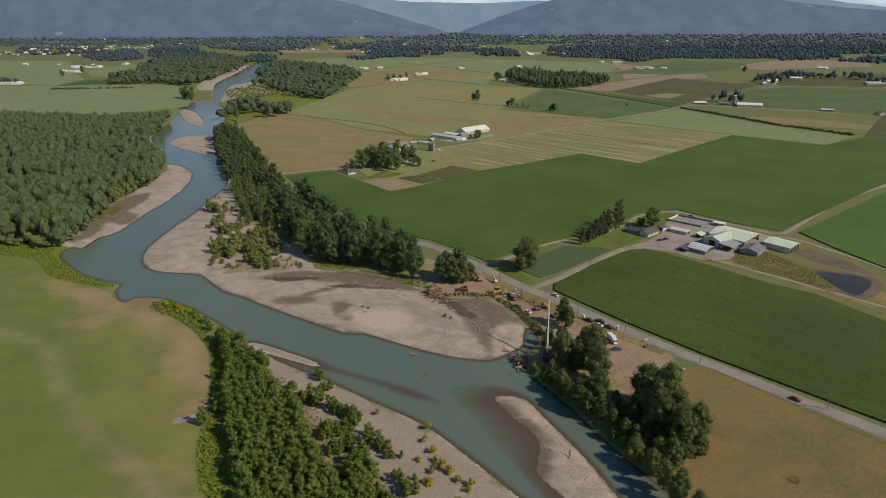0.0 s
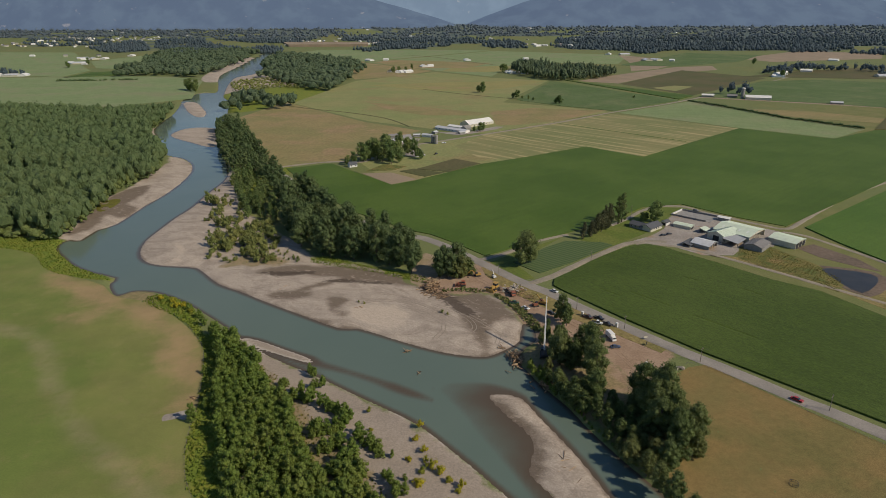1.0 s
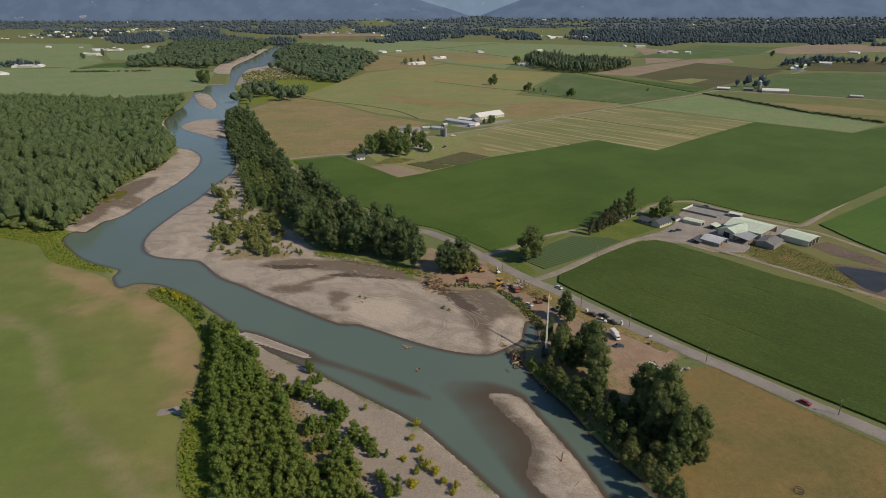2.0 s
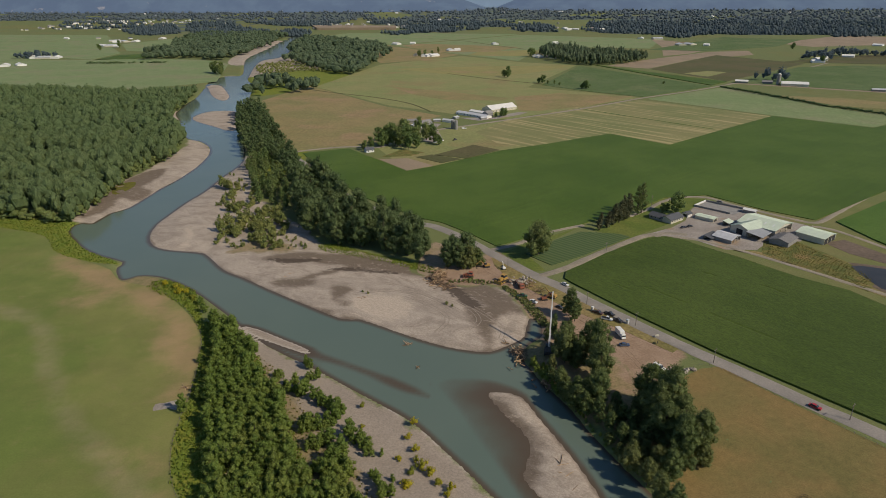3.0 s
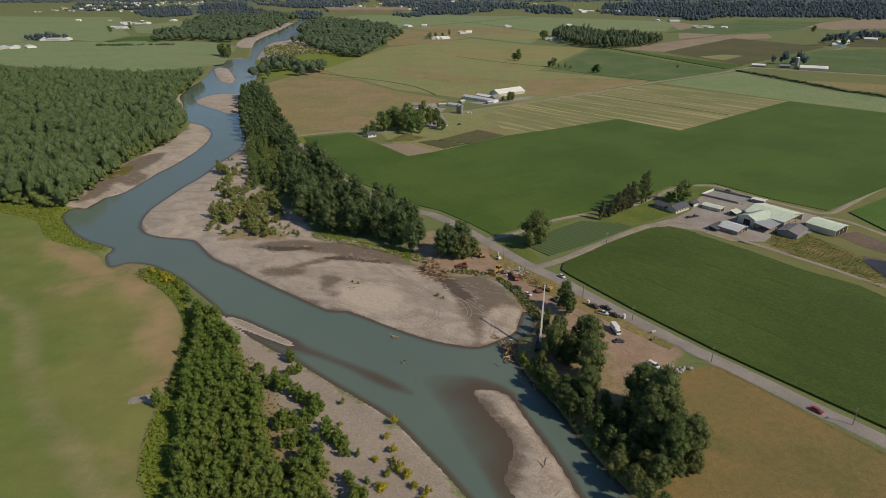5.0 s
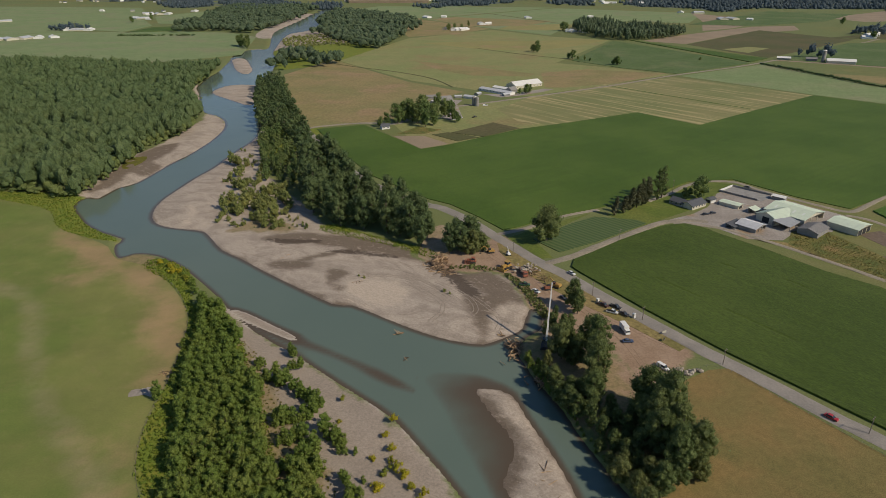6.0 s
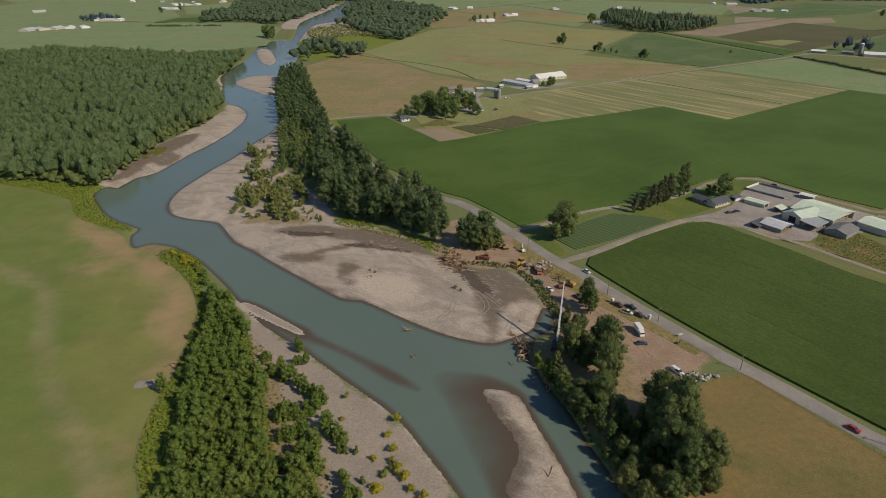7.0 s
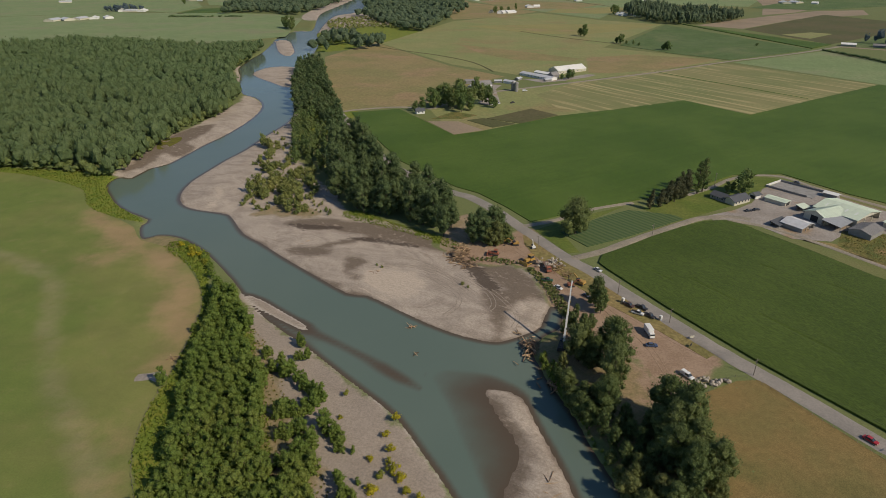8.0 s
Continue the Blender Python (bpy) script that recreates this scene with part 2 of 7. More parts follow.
def hay_material():
    """Mown hay lying in straight swaths."""
    m, nt, links, bsdf = nodes_of("mown_hay_swaths")
    pos = position_of(nt)
    turn = nt.new("ShaderNodeMapping")
    turn.inputs["Rotation"].default_value = (0, 0, radians(43.5))
    links.new(pos, turn.inputs["Vector"])
    turn.vector_type = "TEXTURE"
    turn.inputs["Rotation"].default_value = (0, 0, radians(-43.5))
    turn.inputs["Scale"].default_value = (26.0, 1.0, 1.0)
    swath = noise_of(nt, links, turn.outputs[0], 0.13, 3, 0.7)
    loose = noise_of(nt, links, turn.outputs[0], 0.21, 4, 0.7)
    col = mix_of(nt, links, ramp_of(nt, links, noise_of(nt, links, pos, 0.010), 0.38, 0.62), (0.185, 0.200, 0.068), (0.245, 0.225, 0.09))
    col = mix_of(nt, links, ramp_of(nt, links, swath, 0.50, 0.62, 0.0, 0.9), col, (0.40, 0.335, 0.155))
    col = mix_of(nt, links, ramp_of(nt, links, loose, 0.55, 0.68, 0.0, 0.55), col, (0.165, 0.178, 0.055))
    links.new(col, bsdf.inputs["Base Color"])
    bsdf.inputs["Roughness"].default_value = 0.95
    return m


def garden_material():
    m, nt, links, bsdf = nodes_of("garden_rows")
    pos = position_of(nt)
    turn = nt.new("ShaderNodeMapping")
    turn.inputs["Rotation"].default_value = (0, 0, radians(-48))
    links.new(pos, turn.inputs["Vector"])
    wave = nt.new("ShaderNodeTexWave")
    wave.bands_direction = "X"
    wave.inputs["Scale"].default_value = 0.10
    wave.inputs["Distortion"].default_value = 0.6
    links.new(turn.outputs[0], wave.inputs["Vector"])
    fine = noise_of(nt, links, pos, 0.8, 6)
    col = mix_of(nt, links, ramp_of(nt, links, wave.outputs["Fac"], 0.3, 0.7), (0.050, 0.092, 0.026), (0.100, 0.132, 0.044))
    col = mix_of(nt, links, ramp_of(nt, links, fine, 0.4, 0.7, 0, 0.5), col, (0.075, 0.125, 0.025))
    links.new(col, bsdf.inputs["Base Color"])
    bsdf.inputs["Roughness"].default_value = 0.9
    return m


def water_material():
    """Silty glacial water: teal where deep, the brown bed showing where shallow, small ripples."""
    m, nt, links, bsdf = nodes_of("silty_river_water")
    pos = position_of(nt)
    depth = nt.new("ShaderNodeAttribute")
    depth.attribute_name = "depth"
    d = math_of(nt, links, "ADD", depth.outputs["Fac"], math_of(nt, links, "MULTIPLY", math_of(nt, links, "SUBTRACT", noise_of(nt, links, pos, 0.05, 5), 0.5), 0.5))
    deep = mix_of(nt, links, ramp_of(nt, links, noise_of(nt, links, pos, 0.012, 3), 0.35, 0.7), (0.126, 0.170, 0.140), (0.141, 0.183, 0.150))
    col = mix_of(nt, links, ramp_of(nt, links, d, 0.05, 1.5), (0.105, 0.080, 0.056), deep)
    links.new(col, bsdf.inputs["Base Color"])
    bsdf.inputs["Roughness"].default_value = 0.12
    bsdf.inputs["IOR"].default_value = 1.33
    bsdf.inputs["Specular IOR Level"].default_value = 0.5
    ripple = noise_of(nt, links, pos, 0.45, 5, 0.6)
    bump_of(nt, links, bsdf, ripple, 0.08, 0.22)
    return m


def ground_material():
    """Grassland, river gravel, damp silt, churned earth and bank weeds, told apart by the zones stored on the sheet."""
    m, nt, links, bsdf = nodes_of("river_valley_ground")
    pos = position_of(nt)

    def zone(name):
        n = nt.new("ShaderNodeAttribute")
        n.attribute_name = name
        return n.outputs["Fac"]

    wob = math_of(nt, links, "MULTIPLY", math_of(nt, links, "SUBTRACT", noise_of(nt, links, pos, 0.09, 6, 0.65), 0.5), 14.0)
    wob2 = math_of(nt, links, "MULTIPLY", math_of(nt, links, "SUBTRACT", noise_of(nt, links, pos, 0.25, 6, 0.65), 0.5), 7.0)
    fine = noise_of(nt, links, pos, 1.2, 8, 0.8)
    mid = noise_of(nt, links, pos, 0.045, 6, 0.6)
    grass = mix_of(nt, links, ramp_of(nt, links, mid, 0.38, 0.62), (0.165, 0.180, 0.058), (0.205, 0.195, 0.075))
    grass = mix_of(nt, links, ramp_of(nt, links, noise_of(nt, links, pos, 0.004, 4), 0.38, 0.52), grass, (0.165, 0.190, 0.070))
    weeds = mix_of(nt, links, ramp_of(nt, links, noise_of(nt, links, pos, 0.18, 5), 0.4, 0.62), (0.15, 0.20, 0.028), (0.215, 0.225, 0.036))
    col = mix_of(nt, links, ramp_of(nt, links, math_of(nt, links, "ADD", zone("weeds"), wob2), -1.5, 1.5), grass, weeds)
    # dark floor of the far woods, its green turned bluish to suggest haze
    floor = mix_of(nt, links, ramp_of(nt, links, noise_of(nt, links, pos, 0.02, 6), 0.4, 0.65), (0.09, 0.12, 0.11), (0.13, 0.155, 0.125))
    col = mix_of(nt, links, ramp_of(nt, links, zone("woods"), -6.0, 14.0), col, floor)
    # churned earth of the work site
    earth = mix_of(nt, links, ramp_of(nt, links, noise_of(nt, links, pos, 0.11, 6, 0.7), 0.35, 0.65), (0.375, 0.265, 0.182), (0.30, 0.205, 0.135))
    col = mix_of(nt, links, ramp_of(nt, links, math_of(nt, links, "ADD", zone("work"), wob2), -1.5, 2.0), col, earth)
    # gravel bars with flow streaks
    flow = nt.new("ShaderNodeMapping")
    flow.vector_type = "TEXTURE"
    flow.inputs["Rotation"].default_value = (0, 0, radians(-17))
    flow.inputs["Scale"].default_value = (1.7, 0.85, 1.0)
    links.new(pos, flow.inputs["Vector"])
    streak = noise_of(nt, links, flow.outputs[0], 0.06, 8, 0.66)
    nt[-1].inputs["Distortion"].default_value = 1.6
    gravel = mix_of(nt, links, ramp_of(nt, links, streak, 0.40, 0.62), (0.448, 0.377, 0.305), (0.335, 0.28, 0.225))
    gravel = mix_of(nt, links, ramp_of(nt, links, noise_of(nt, links, pos, 0.07, 5), 0.5, 0.75, 0, 0.7), gravel, (0.49, 0.412, 0.328))
    damp = math_of(nt, links, "ADD", zone("damp"), math_of(nt, links, "MULTIPLY", math_of(nt, links, "SUBTRACT", noise_of(nt, links, flow.outputs[0], 0.13, 7, 0.65), 0.46), 9.0))
    gravel = mix_of(nt, links, ramp_of(nt, links, damp, -2.2, 3.0, 0, 0.92), gravel, (0.165, 0.128, 0.094))
    line = noise_of(nt, links, flow.outputs[0], 0.21, 6, 0.62)
    nt[-1].inputs["Distortion"].default_value = 2.2
    gravel = mix_of(nt, links, ramp_of(nt, links, line, 0.55, 0.68, 0, 0.42), gravel, (0.245, 0.192, 0.142))
    gravel = mix_of(nt, links, ramp_of(nt, links, line, 0.44, 0.34, 0, 0.40), gravel, (0.52, 0.43, 0.34))
    silt = math_of(nt, links, "ADD", zone("silt"), math_of(nt, links, "MULTIPLY", math_of(nt, links, "SUBTRACT", streak, 0.5), 30.0))
    gravel = mix_of(nt, links, ramp_of(nt, links, silt, -1.5, 2.0, 0, 0.8), gravel, (0.53, 0.44, 0.345))
    wet = math_of(nt, links, "ADD", zone("wet"), math_of(nt, links, "MULTIPLY", math_of(nt, links, "SUBTRACT", line, 0.5), 12.0))
    gravel = mix_of(nt, links, ramp_of(nt, links, wet, -1.5, 1.5, 0, 0.9), gravel, (0.085, 0.064, 0.048))
    straw = mix_of(nt, links, ramp_of(nt, links, noise_of(nt, links, pos, 0.35, 5), 0.4, 0.65), (0.30, 0.225, 0.12), (0.22, 0.185, 0.085))
    # the lower bars are of fine grey shingle, plainer than the broad bar
    small = mix_of(nt, links, ramp_of(nt, links, noise_of(nt, links, pos, 0.05, 5), 0.35, 0.65), (0.315, 0.262, 0.208), (0.35, 0.29, 0.23))
    small = mix_of(nt, links, ramp_of(nt, links, noise_of(nt, links, flow.outputs[0], 0.10, 6, 0.65), 0.56, 0.70, 0, 0.4), small, (0.22, 0.18, 0.14))
    gravel = mix_of(nt, links, ramp_of(nt, links, zone("shingle"), -2.0, 2.0, 0, 0.92), gravel, small)
    shore = math_of(nt, links, "ADD", zone("shore"), math_of(nt, links, "MULTIPLY", math_of(nt, links, "SUBTRACT", noise_of(nt, links, pos, 0.05, 4), 0.5), 6.0))
    gravel = mix_of(nt, links, math_of(nt, links, "MULTIPLY", ramp_of(nt, links, zone("shore"), 0.3, 1.6, 0.9, 0.0), ramp_of(nt, links, zone("shingle"), -3.0, 0.0)), gravel, (0.48, 0.42, 0.35))
    lip = math_of(nt, links, "MULTIPLY", ramp_of(nt, links, shore, 0.0, 1.6, 0.6, 0.0), ramp_of(nt, links, zone("shingle"), -8.0, 0.0, 1.0, 0.0))
    gravel = mix_of(nt, links, lip, gravel, (0.15, 0.115, 0.085))
    col = mix_of(nt, links, ramp_of(nt, links, math_of(nt, links, "ADD", zone("gravel"), wob), -1.5, 1.5), col, gravel)
    col = mix_of(nt, links, ramp_of(nt, links, math_of(nt, links, "ADD", zone("straw"), math_of(nt, links, "MULTIPLY", wob, 1.6)), -1.0, 4.0, 0, 0.85), col, straw)
    col = mix_of(nt, links, 1.0, col, mix_of(nt, links, ramp_of(nt, links, fine, 0.3, 0.7), (0.76,) * 3, (1.22,) * 3), "MULTIPLY")
    links.new(col, bsdf.inputs["Base Color"])
    bsdf.inputs["Roughness"].default_value = 0.92
    bsdf.inputs["Specular IOR Level"].default_value = 0.25
    bump_of(nt, links, bsdf, fine, 0.12, 0.5)
    return m


def mountain_material(name, base, haze_glow):
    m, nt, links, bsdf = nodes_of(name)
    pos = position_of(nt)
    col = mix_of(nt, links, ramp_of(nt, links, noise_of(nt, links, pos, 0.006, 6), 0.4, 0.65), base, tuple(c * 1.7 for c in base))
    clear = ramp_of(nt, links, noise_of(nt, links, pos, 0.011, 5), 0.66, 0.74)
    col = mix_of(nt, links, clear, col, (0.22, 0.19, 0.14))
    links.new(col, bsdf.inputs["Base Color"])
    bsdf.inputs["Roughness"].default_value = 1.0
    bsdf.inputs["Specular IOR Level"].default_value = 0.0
    # blue emission stands in for the haze over the distant ridges
    bsdf.inputs["Emission Color"].default_value = (*haze_glow, 1)
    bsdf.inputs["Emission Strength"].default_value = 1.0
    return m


M_MEADOW, M_HAY, M_GARDEN, M_WATER, M_GROUND = meadow_material(), hay_material(), garden_material(), water_material(), ground_material()
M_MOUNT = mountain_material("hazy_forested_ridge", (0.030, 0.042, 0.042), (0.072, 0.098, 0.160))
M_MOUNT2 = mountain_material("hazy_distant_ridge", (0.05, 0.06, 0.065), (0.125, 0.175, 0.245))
M_WHEEL = surface("wheel_pressed_gravel", (0.285, 0.235, 0.188), (0.33, 0.275, 0.22), 0.2, 1.2, 0.25)
M_POND = surface("murky_pond_water", (0.035, 0.034, 0.032), (0.050, 0.046, 0.040), 0.1, 0.6, 0.1, 0.3, 0.0)
M_ALGAE = surface("algae_water", (0.19, 0.175, 0.035), (0.14, 0.135, 0.04), 0.12, 0.8, 0.15, 0.25, 0.0)


# ---- shapes and helpers ----
def part(name, bm, material, parent, label=""):
    me = bpy.data.meshes.new(name)
    bm.to_mesh(me)
    bm.free()
    me.materials.append(material)
    ob = new(name, me)
    ob.parent = parent
    return tagged(ob, label)


def quick_mesh(name, verts, faces, material, smooth=False):
    """A mesh from arrays: verts (n, 3) and faces (m, 3 or 4)."""
    verts, faces = np.asarray(verts, np.float32), np.asarray(faces, np.int32)
    me = bpy.data.meshes.new(name)
    k = faces.shape[1]
    me.vertices.add(len(verts))
    me.vertices.foreach_set("co", verts.ravel())
    me.loops.add(faces.size)
    me.loops.foreach_set("vertex_index", faces.ravel())
    me.polygons.add(len(faces))
    me.polygons.foreach_set("loop_start", np.arange(0, faces.size, k, dtype=np.int32))
    me.polygons.foreach_set("use_smooth", np.full(len(faces), smooth))
    me.update(calc_edges=True)
    me.materials.append(material)
    return me


def curve_points(points, closed=True, step=6.0):
    """A smooth line through control points of the plan."""
    p = np.array(points, float)
    n = len(p)
    out = []
    for i in range(n if closed else n - 1):
        a, b, c, d = (p[(i + k) % n] if closed else p[min(max(i + k, 0), n - 1)] for k in (-1, 0, 1, 2))
        m = max(2, int(np.linalg.norm(c - b) / step))
        for s in np.linspace(0, 1, m, endpoint=False):
            out.append(0.5 * (2 * b + (c - a) * s + (2 * a - 5 * b + 4 * c - d) * s * s + (3 * b - a - 3 * c + d) * s**3))
    if not closed:
        out.append(p[-1])
    return np.array(out)


def inside(points, poly):
    """Distance in metres to a closed outline: positive within it."""
    px, py = points[:, 0], points[:, 1]
    best, odd = np.full(len(points), 1e18), np.zeros(len(points), bool)
    for (ax, ay), (bx, by) in zip(poly, np.roll(poly, -1, 0)):
        ex, ey = bx - ax, by - ay
        s = np.clip(((px - ax) * ex + (py - ay) * ey) / (ex * ex + ey * ey + 1e-9), 0, 1)
        best = np.minimum(best, (px - ax - s * ex) ** 2 + (py - ay - s * ey) ** 2)
        if ey:
            odd ^= ((ay > py) != (by > py)) & (px < ax + ex * (py - ay) / ey)
    return np.where(odd, 1, -1) * np.sqrt(best)


def ease(x, lo, hi):
    s = np.clip((x - lo) / (hi - lo), 0, 1)
    return s * s * (3 - 2 * s)


def far_rise(y):
    """The plain climbs a little towards the foot of the mountains."""
    return 62.0 * ease(np.asarray(y, float), 2700, 4950)


# ---- plan of the river, in metres ----
WATER_LEVEL = -1.5
BANK_LEFT = [(55, 60), (42, 120), (31, 151), (18, 170), (6, 185), (-6, 199), (-19, 209), (-33, 219), (-52, 233), (-66, 242), (-85, 256), (-105, 276), (-118, 288), (-134, 302), (-152, 314), (-162, 318), (-172, 318), (-177, 312), (-185, 320), (-190, 329), (-191, 337), (-211, 346), (-226, 356), (-241, 370), (-254, 384), (-258, 397), (-254, 402), (-247, 401), (-247, 423), (-240, 435), (-240, 484), (-238, 514), (-241, 562)]
BANK_LEFT_UP = [(-250, 606), (-264, 636), (-284, 660), (-300, 669), (-324, 706), (-357, 772), (-387, 827), (-408, 906), (-418, 959), (-441, 1038), (-470, 1130), (-480, 1230), (-453, 1250), (-516, 1440), (-568, 1618), (-613, 1926), (-673, 2279), (-707, 2473), (-807, 2705)]
BANK_RIGHT_UP = [(-736, 2701), (-615, 2219), (-520, 1821), (-493, 1630), (-506, 1516), (-426, 1211), (-381, 1105), (-339, 974), (-298, 847), (-265, 750), (-237, 668), (-211, 596), (-203, 558), (-203, 520), (-201, 478)]
BANK_RIGHT = [(-203, 449), (-203, 423), (-202, 399), (-196, 378), (-186, 363), (-173, 356), (-152, 353), (-144, 347), (-127, 328), (-113, 319), (-94, 305), (-69, 288), (-49, 275), (-40, 275), (-24, 266), (-10, 258), (3, 252), (15, 249), (22, 249), (27, 252), (33, 257), (38, 263), (40, 274), (42, 281), (46, 277), (46, 264), (41, 258), (37, 252), (36, 244), (39, 236), (43, 226), (51, 212), (56, 199), (61, 188), (66, 178), (72, 167), (80, 150), (95, 110), (110, 60)]
RIVER = curve_points(BANK_LEFT + BANK_LEFT_UP + BANK_RIGHT_UP + BANK_RIGHT, True, 8)
BARS = []
BARS.append(curve_points([(21, 218), (25, 220), (34, 217), (39, 206), (45, 193), (49, 184), (52, 176), (56, 164), (60, 150), (66, 125), (56, 120), (46, 145), (39, 161), (32, 172), (33, 179), (35, 189), (32, 198), (26, 207)], True, 5))
BARS.append(curve_points([(-95, 266.5), (-86, 264), (-72, 256), (-57, 246.8), (-58, 243.6), (-72, 250), (-86, 258)], True, 5))
BARS.append(curve_points([(-348, 786), (-351, 835), (-326, 847), (-295, 825), (-274, 766), (-268, 715), (-300, 738)], True, 5))
BARS.append(curve_points([(-455, 1093), (-447, 1107), (-426, 1085), (-374, 981), (-364, 936), (-385, 953), (-422, 1018)], True, 5))
SHOALS = []
SHOALS.append(curve_points([(-60, 251), (-35, 239), (-12, 227), (2, 216), (-2, 212), (-17, 218), (-36, 230), (-60, 241)], True, 5))
SHOALS.append(curve_points([(2, 231), (22, 231), (36, 222), (36, 212), (38, 190), (40, 175), (40, 150), (36, 140), (28, 164), (19, 181), (12, 194), (5, 209), (-4, 223)], True, 5))
GRAVEL = []
GRAVEL.append(curve_points([(-89, 258), (-65, 241), (-33, 218), (-6, 197), (18, 169), (31, 149), (50, 100), (20, 100), (-6, 142), (-21, 157), (-32, 166), (-40, 176), (-44, 185), (-53, 200), (-65, 218), (-83, 247)], True, 6))
GRAVEL.append(curve_points([(-265, 409), (-244, 395), (-236, 429), (-233, 506), (-247, 600), (-261, 630), (-281, 654), (-297, 663), (-285, 631), (-281, 594), (-279, 560), (-278, 520), (-282, 501), (-276, 468), (-272, 439), (-269, 419)], True, 6))
GRAVEL.append(curve_points([(-210, 590), (-210, 473), (-205, 418), (-200, 370), (-188, 353), (-150, 343), (-125, 318), (-92, 296), (-48, 267), (-9, 250), (22, 242), (36, 254), (42, 272), (37, 288), (28, 312), (12, 310), (-9, 319), (-24, 335), (-47, 353), (-77, 362), (-99, 396), (-130, 430), (-157, 473), (-185, 534), (-200, 590)], True, 6))
GRAVEL.append(curve_points([(-480, 1230), (-453, 1235), (-425, 1175), (-455, 1130), (-475, 1150)], True, 6))
GRAVEL.append(curve_points([(-516, 1440), (-560, 1618), (-605, 1926), (-665, 2250), (-700, 2150), (-640, 1800), (-600, 1580), (-550, 1440)], True, 6))
GRAVEL.append(curve_points([(-500, 1640), (-510, 1500), (-430, 1215), (-395, 1330), (-330, 1340), (-340, 1430), (-440, 1560)], True, 6))
GRAVEL.append(curve_points([(-320, 690), (-360, 770), (-395, 830), (-372, 845), (-335, 775), (-305, 700)], True, 6))
WORK = curve_points([(-13, 327), (0, 337), (16, 350), (28, 360), (36, 341), (50, 316), (60, 302), (67, 292), (78, 284), (91, 268), (105, 251), (103, 245), (93, 230), (88, 220), (83, 206), (76, 210), (79, 226), (75, 244), (59, 252), (48, 246), (44, 260), (40, 283), (28, 312), (12, 312), (-8, 314)], True, 5)
DAMP = [curve_points(p, True, 5) for p in (
    [(-276, 460), (-262, 450), (-255, 500), (-262, 540), (-278, 520)],
    [(-110, 344), (-94, 353), (-74, 353), (-50, 349), (-31, 340), (-13, 328), (-4, 315), (-12, 320), (-28, 325), (-44, 331), (-59, 327), (-72, 319), (-80, 314), (-76, 323), (-58, 334), (-75, 338), (-95, 339)],
    [(-4, 313), (6, 318), (17, 315), (29, 307), (36, 294), (39, 284), (33, 284), (27, 280), (24, 270), (23, 254), (23, 248), (19, 246), (20, 256), (17, 266), (14, 273), (10, 282), (13, 288), (20, 289), (13, 298), (6, 307)],
    [(-96, 313), (-86, 317), (-72, 314), (-72, 308), (-86, 307)],
    [(-60, 305), (-57, 309), (-49, 305), (-50, 299), (-54, 294), (-47, 290), (-51, 287), (-57, 294)],
    [(-116, 321), (-108, 317), (-92, 303), (-77, 293), (-56, 282), (-58, 280), (-78, 290), (-95, 302), (-107, 309)],
    [(20, 214), (27, 202), (34, 193), (33, 181), (28, 170), (33, 168), (38, 180), (39, 192), (32, 205), (26, 215)],
    [(-52, 276), (-42, 276), (-36, 270), (-45, 267)],
    [(-265, 429), (-274, 461), (-278, 494), (-269, 502), (-256, 484), (-242, 473), (-242, 449), (-258, 455), (-252, 430), (-257, 412), (-262, 412)])]
WEEDS = []
WEEDS.append(curve_points([(-112, 267), (-134, 304), (-152, 312), (-158, 302), (-129, 281), (-110, 257), (-101, 235), (-94, 211), (-90, 191), (-85, 175), (-78, 162), (-70, 152), (-55, 120), (-20, 120), (-40, 176), (-65, 218), (-85, 250)], True, 6))
WEEDS.append(curve_points([(-190, 332), (-211, 346), (-226, 356), (-241, 370), (-254, 386), (-264, 402), (-346, 403), (-484, 397), (-484, 389), (-346, 393), (-291, 383), (-261, 371), (-238, 347), (-211, 334)], True, 6))
WEEDS.append(curve_points([(-80, 358), (-47, 345), (-20, 332), (-8, 326), (-10, 336), (-40, 350), (-75, 368)], True, 6))
WEEDS.append(curve_points([(-420, 1200), (-330, 1330), (-240, 1250), (-260, 1080), (-330, 970), (-380, 1100)], True, 6))
WEEDS.append(curve_points([(-290, 930), (-275, 1080), (-200, 720), (-150, 600), (-160, 500), (-205, 590), (-260, 760)], True, 6))
STRAW = []
STRAW.append(curve_points([(-78, 240), (-62, 224), (-48, 205), (-36, 188), (-26, 178), (-18, 165), (-8, 150), (-8, 130), (-30, 130), (-40, 165), (-55, 190), (-70, 215)], True, 6))
STRAW.append(curve_points([(-135, 352), (-100, 352), (-94, 362), (-112, 372), (-130, 366)], True, 6))
STRAW.append(curve_points([(37, 254), (36, 244), (40, 233), (48, 219), (56, 203), (64, 188), (72, 171), (82, 150), (98, 140), (92, 165), (84, 190), (78, 210), (76, 235), (62, 252)], True, 6))
STRAW.append(curve_points([(-193, 340), (-184, 318), (-176, 308), (-165, 303), (-150, 300), (-158, 317), (-178, 321), (-189, 332)], True, 6))
SILT = [curve_points([(-177, 391), (-172, 391), (-167, 378), (-163, 365), (-166, 359), (-169, 371)], True, 5), curve_points([(-49, 296), (-34, 300), (-20, 294), (-15, 280), (-24, 273), (-40, 281)], True, 5)]
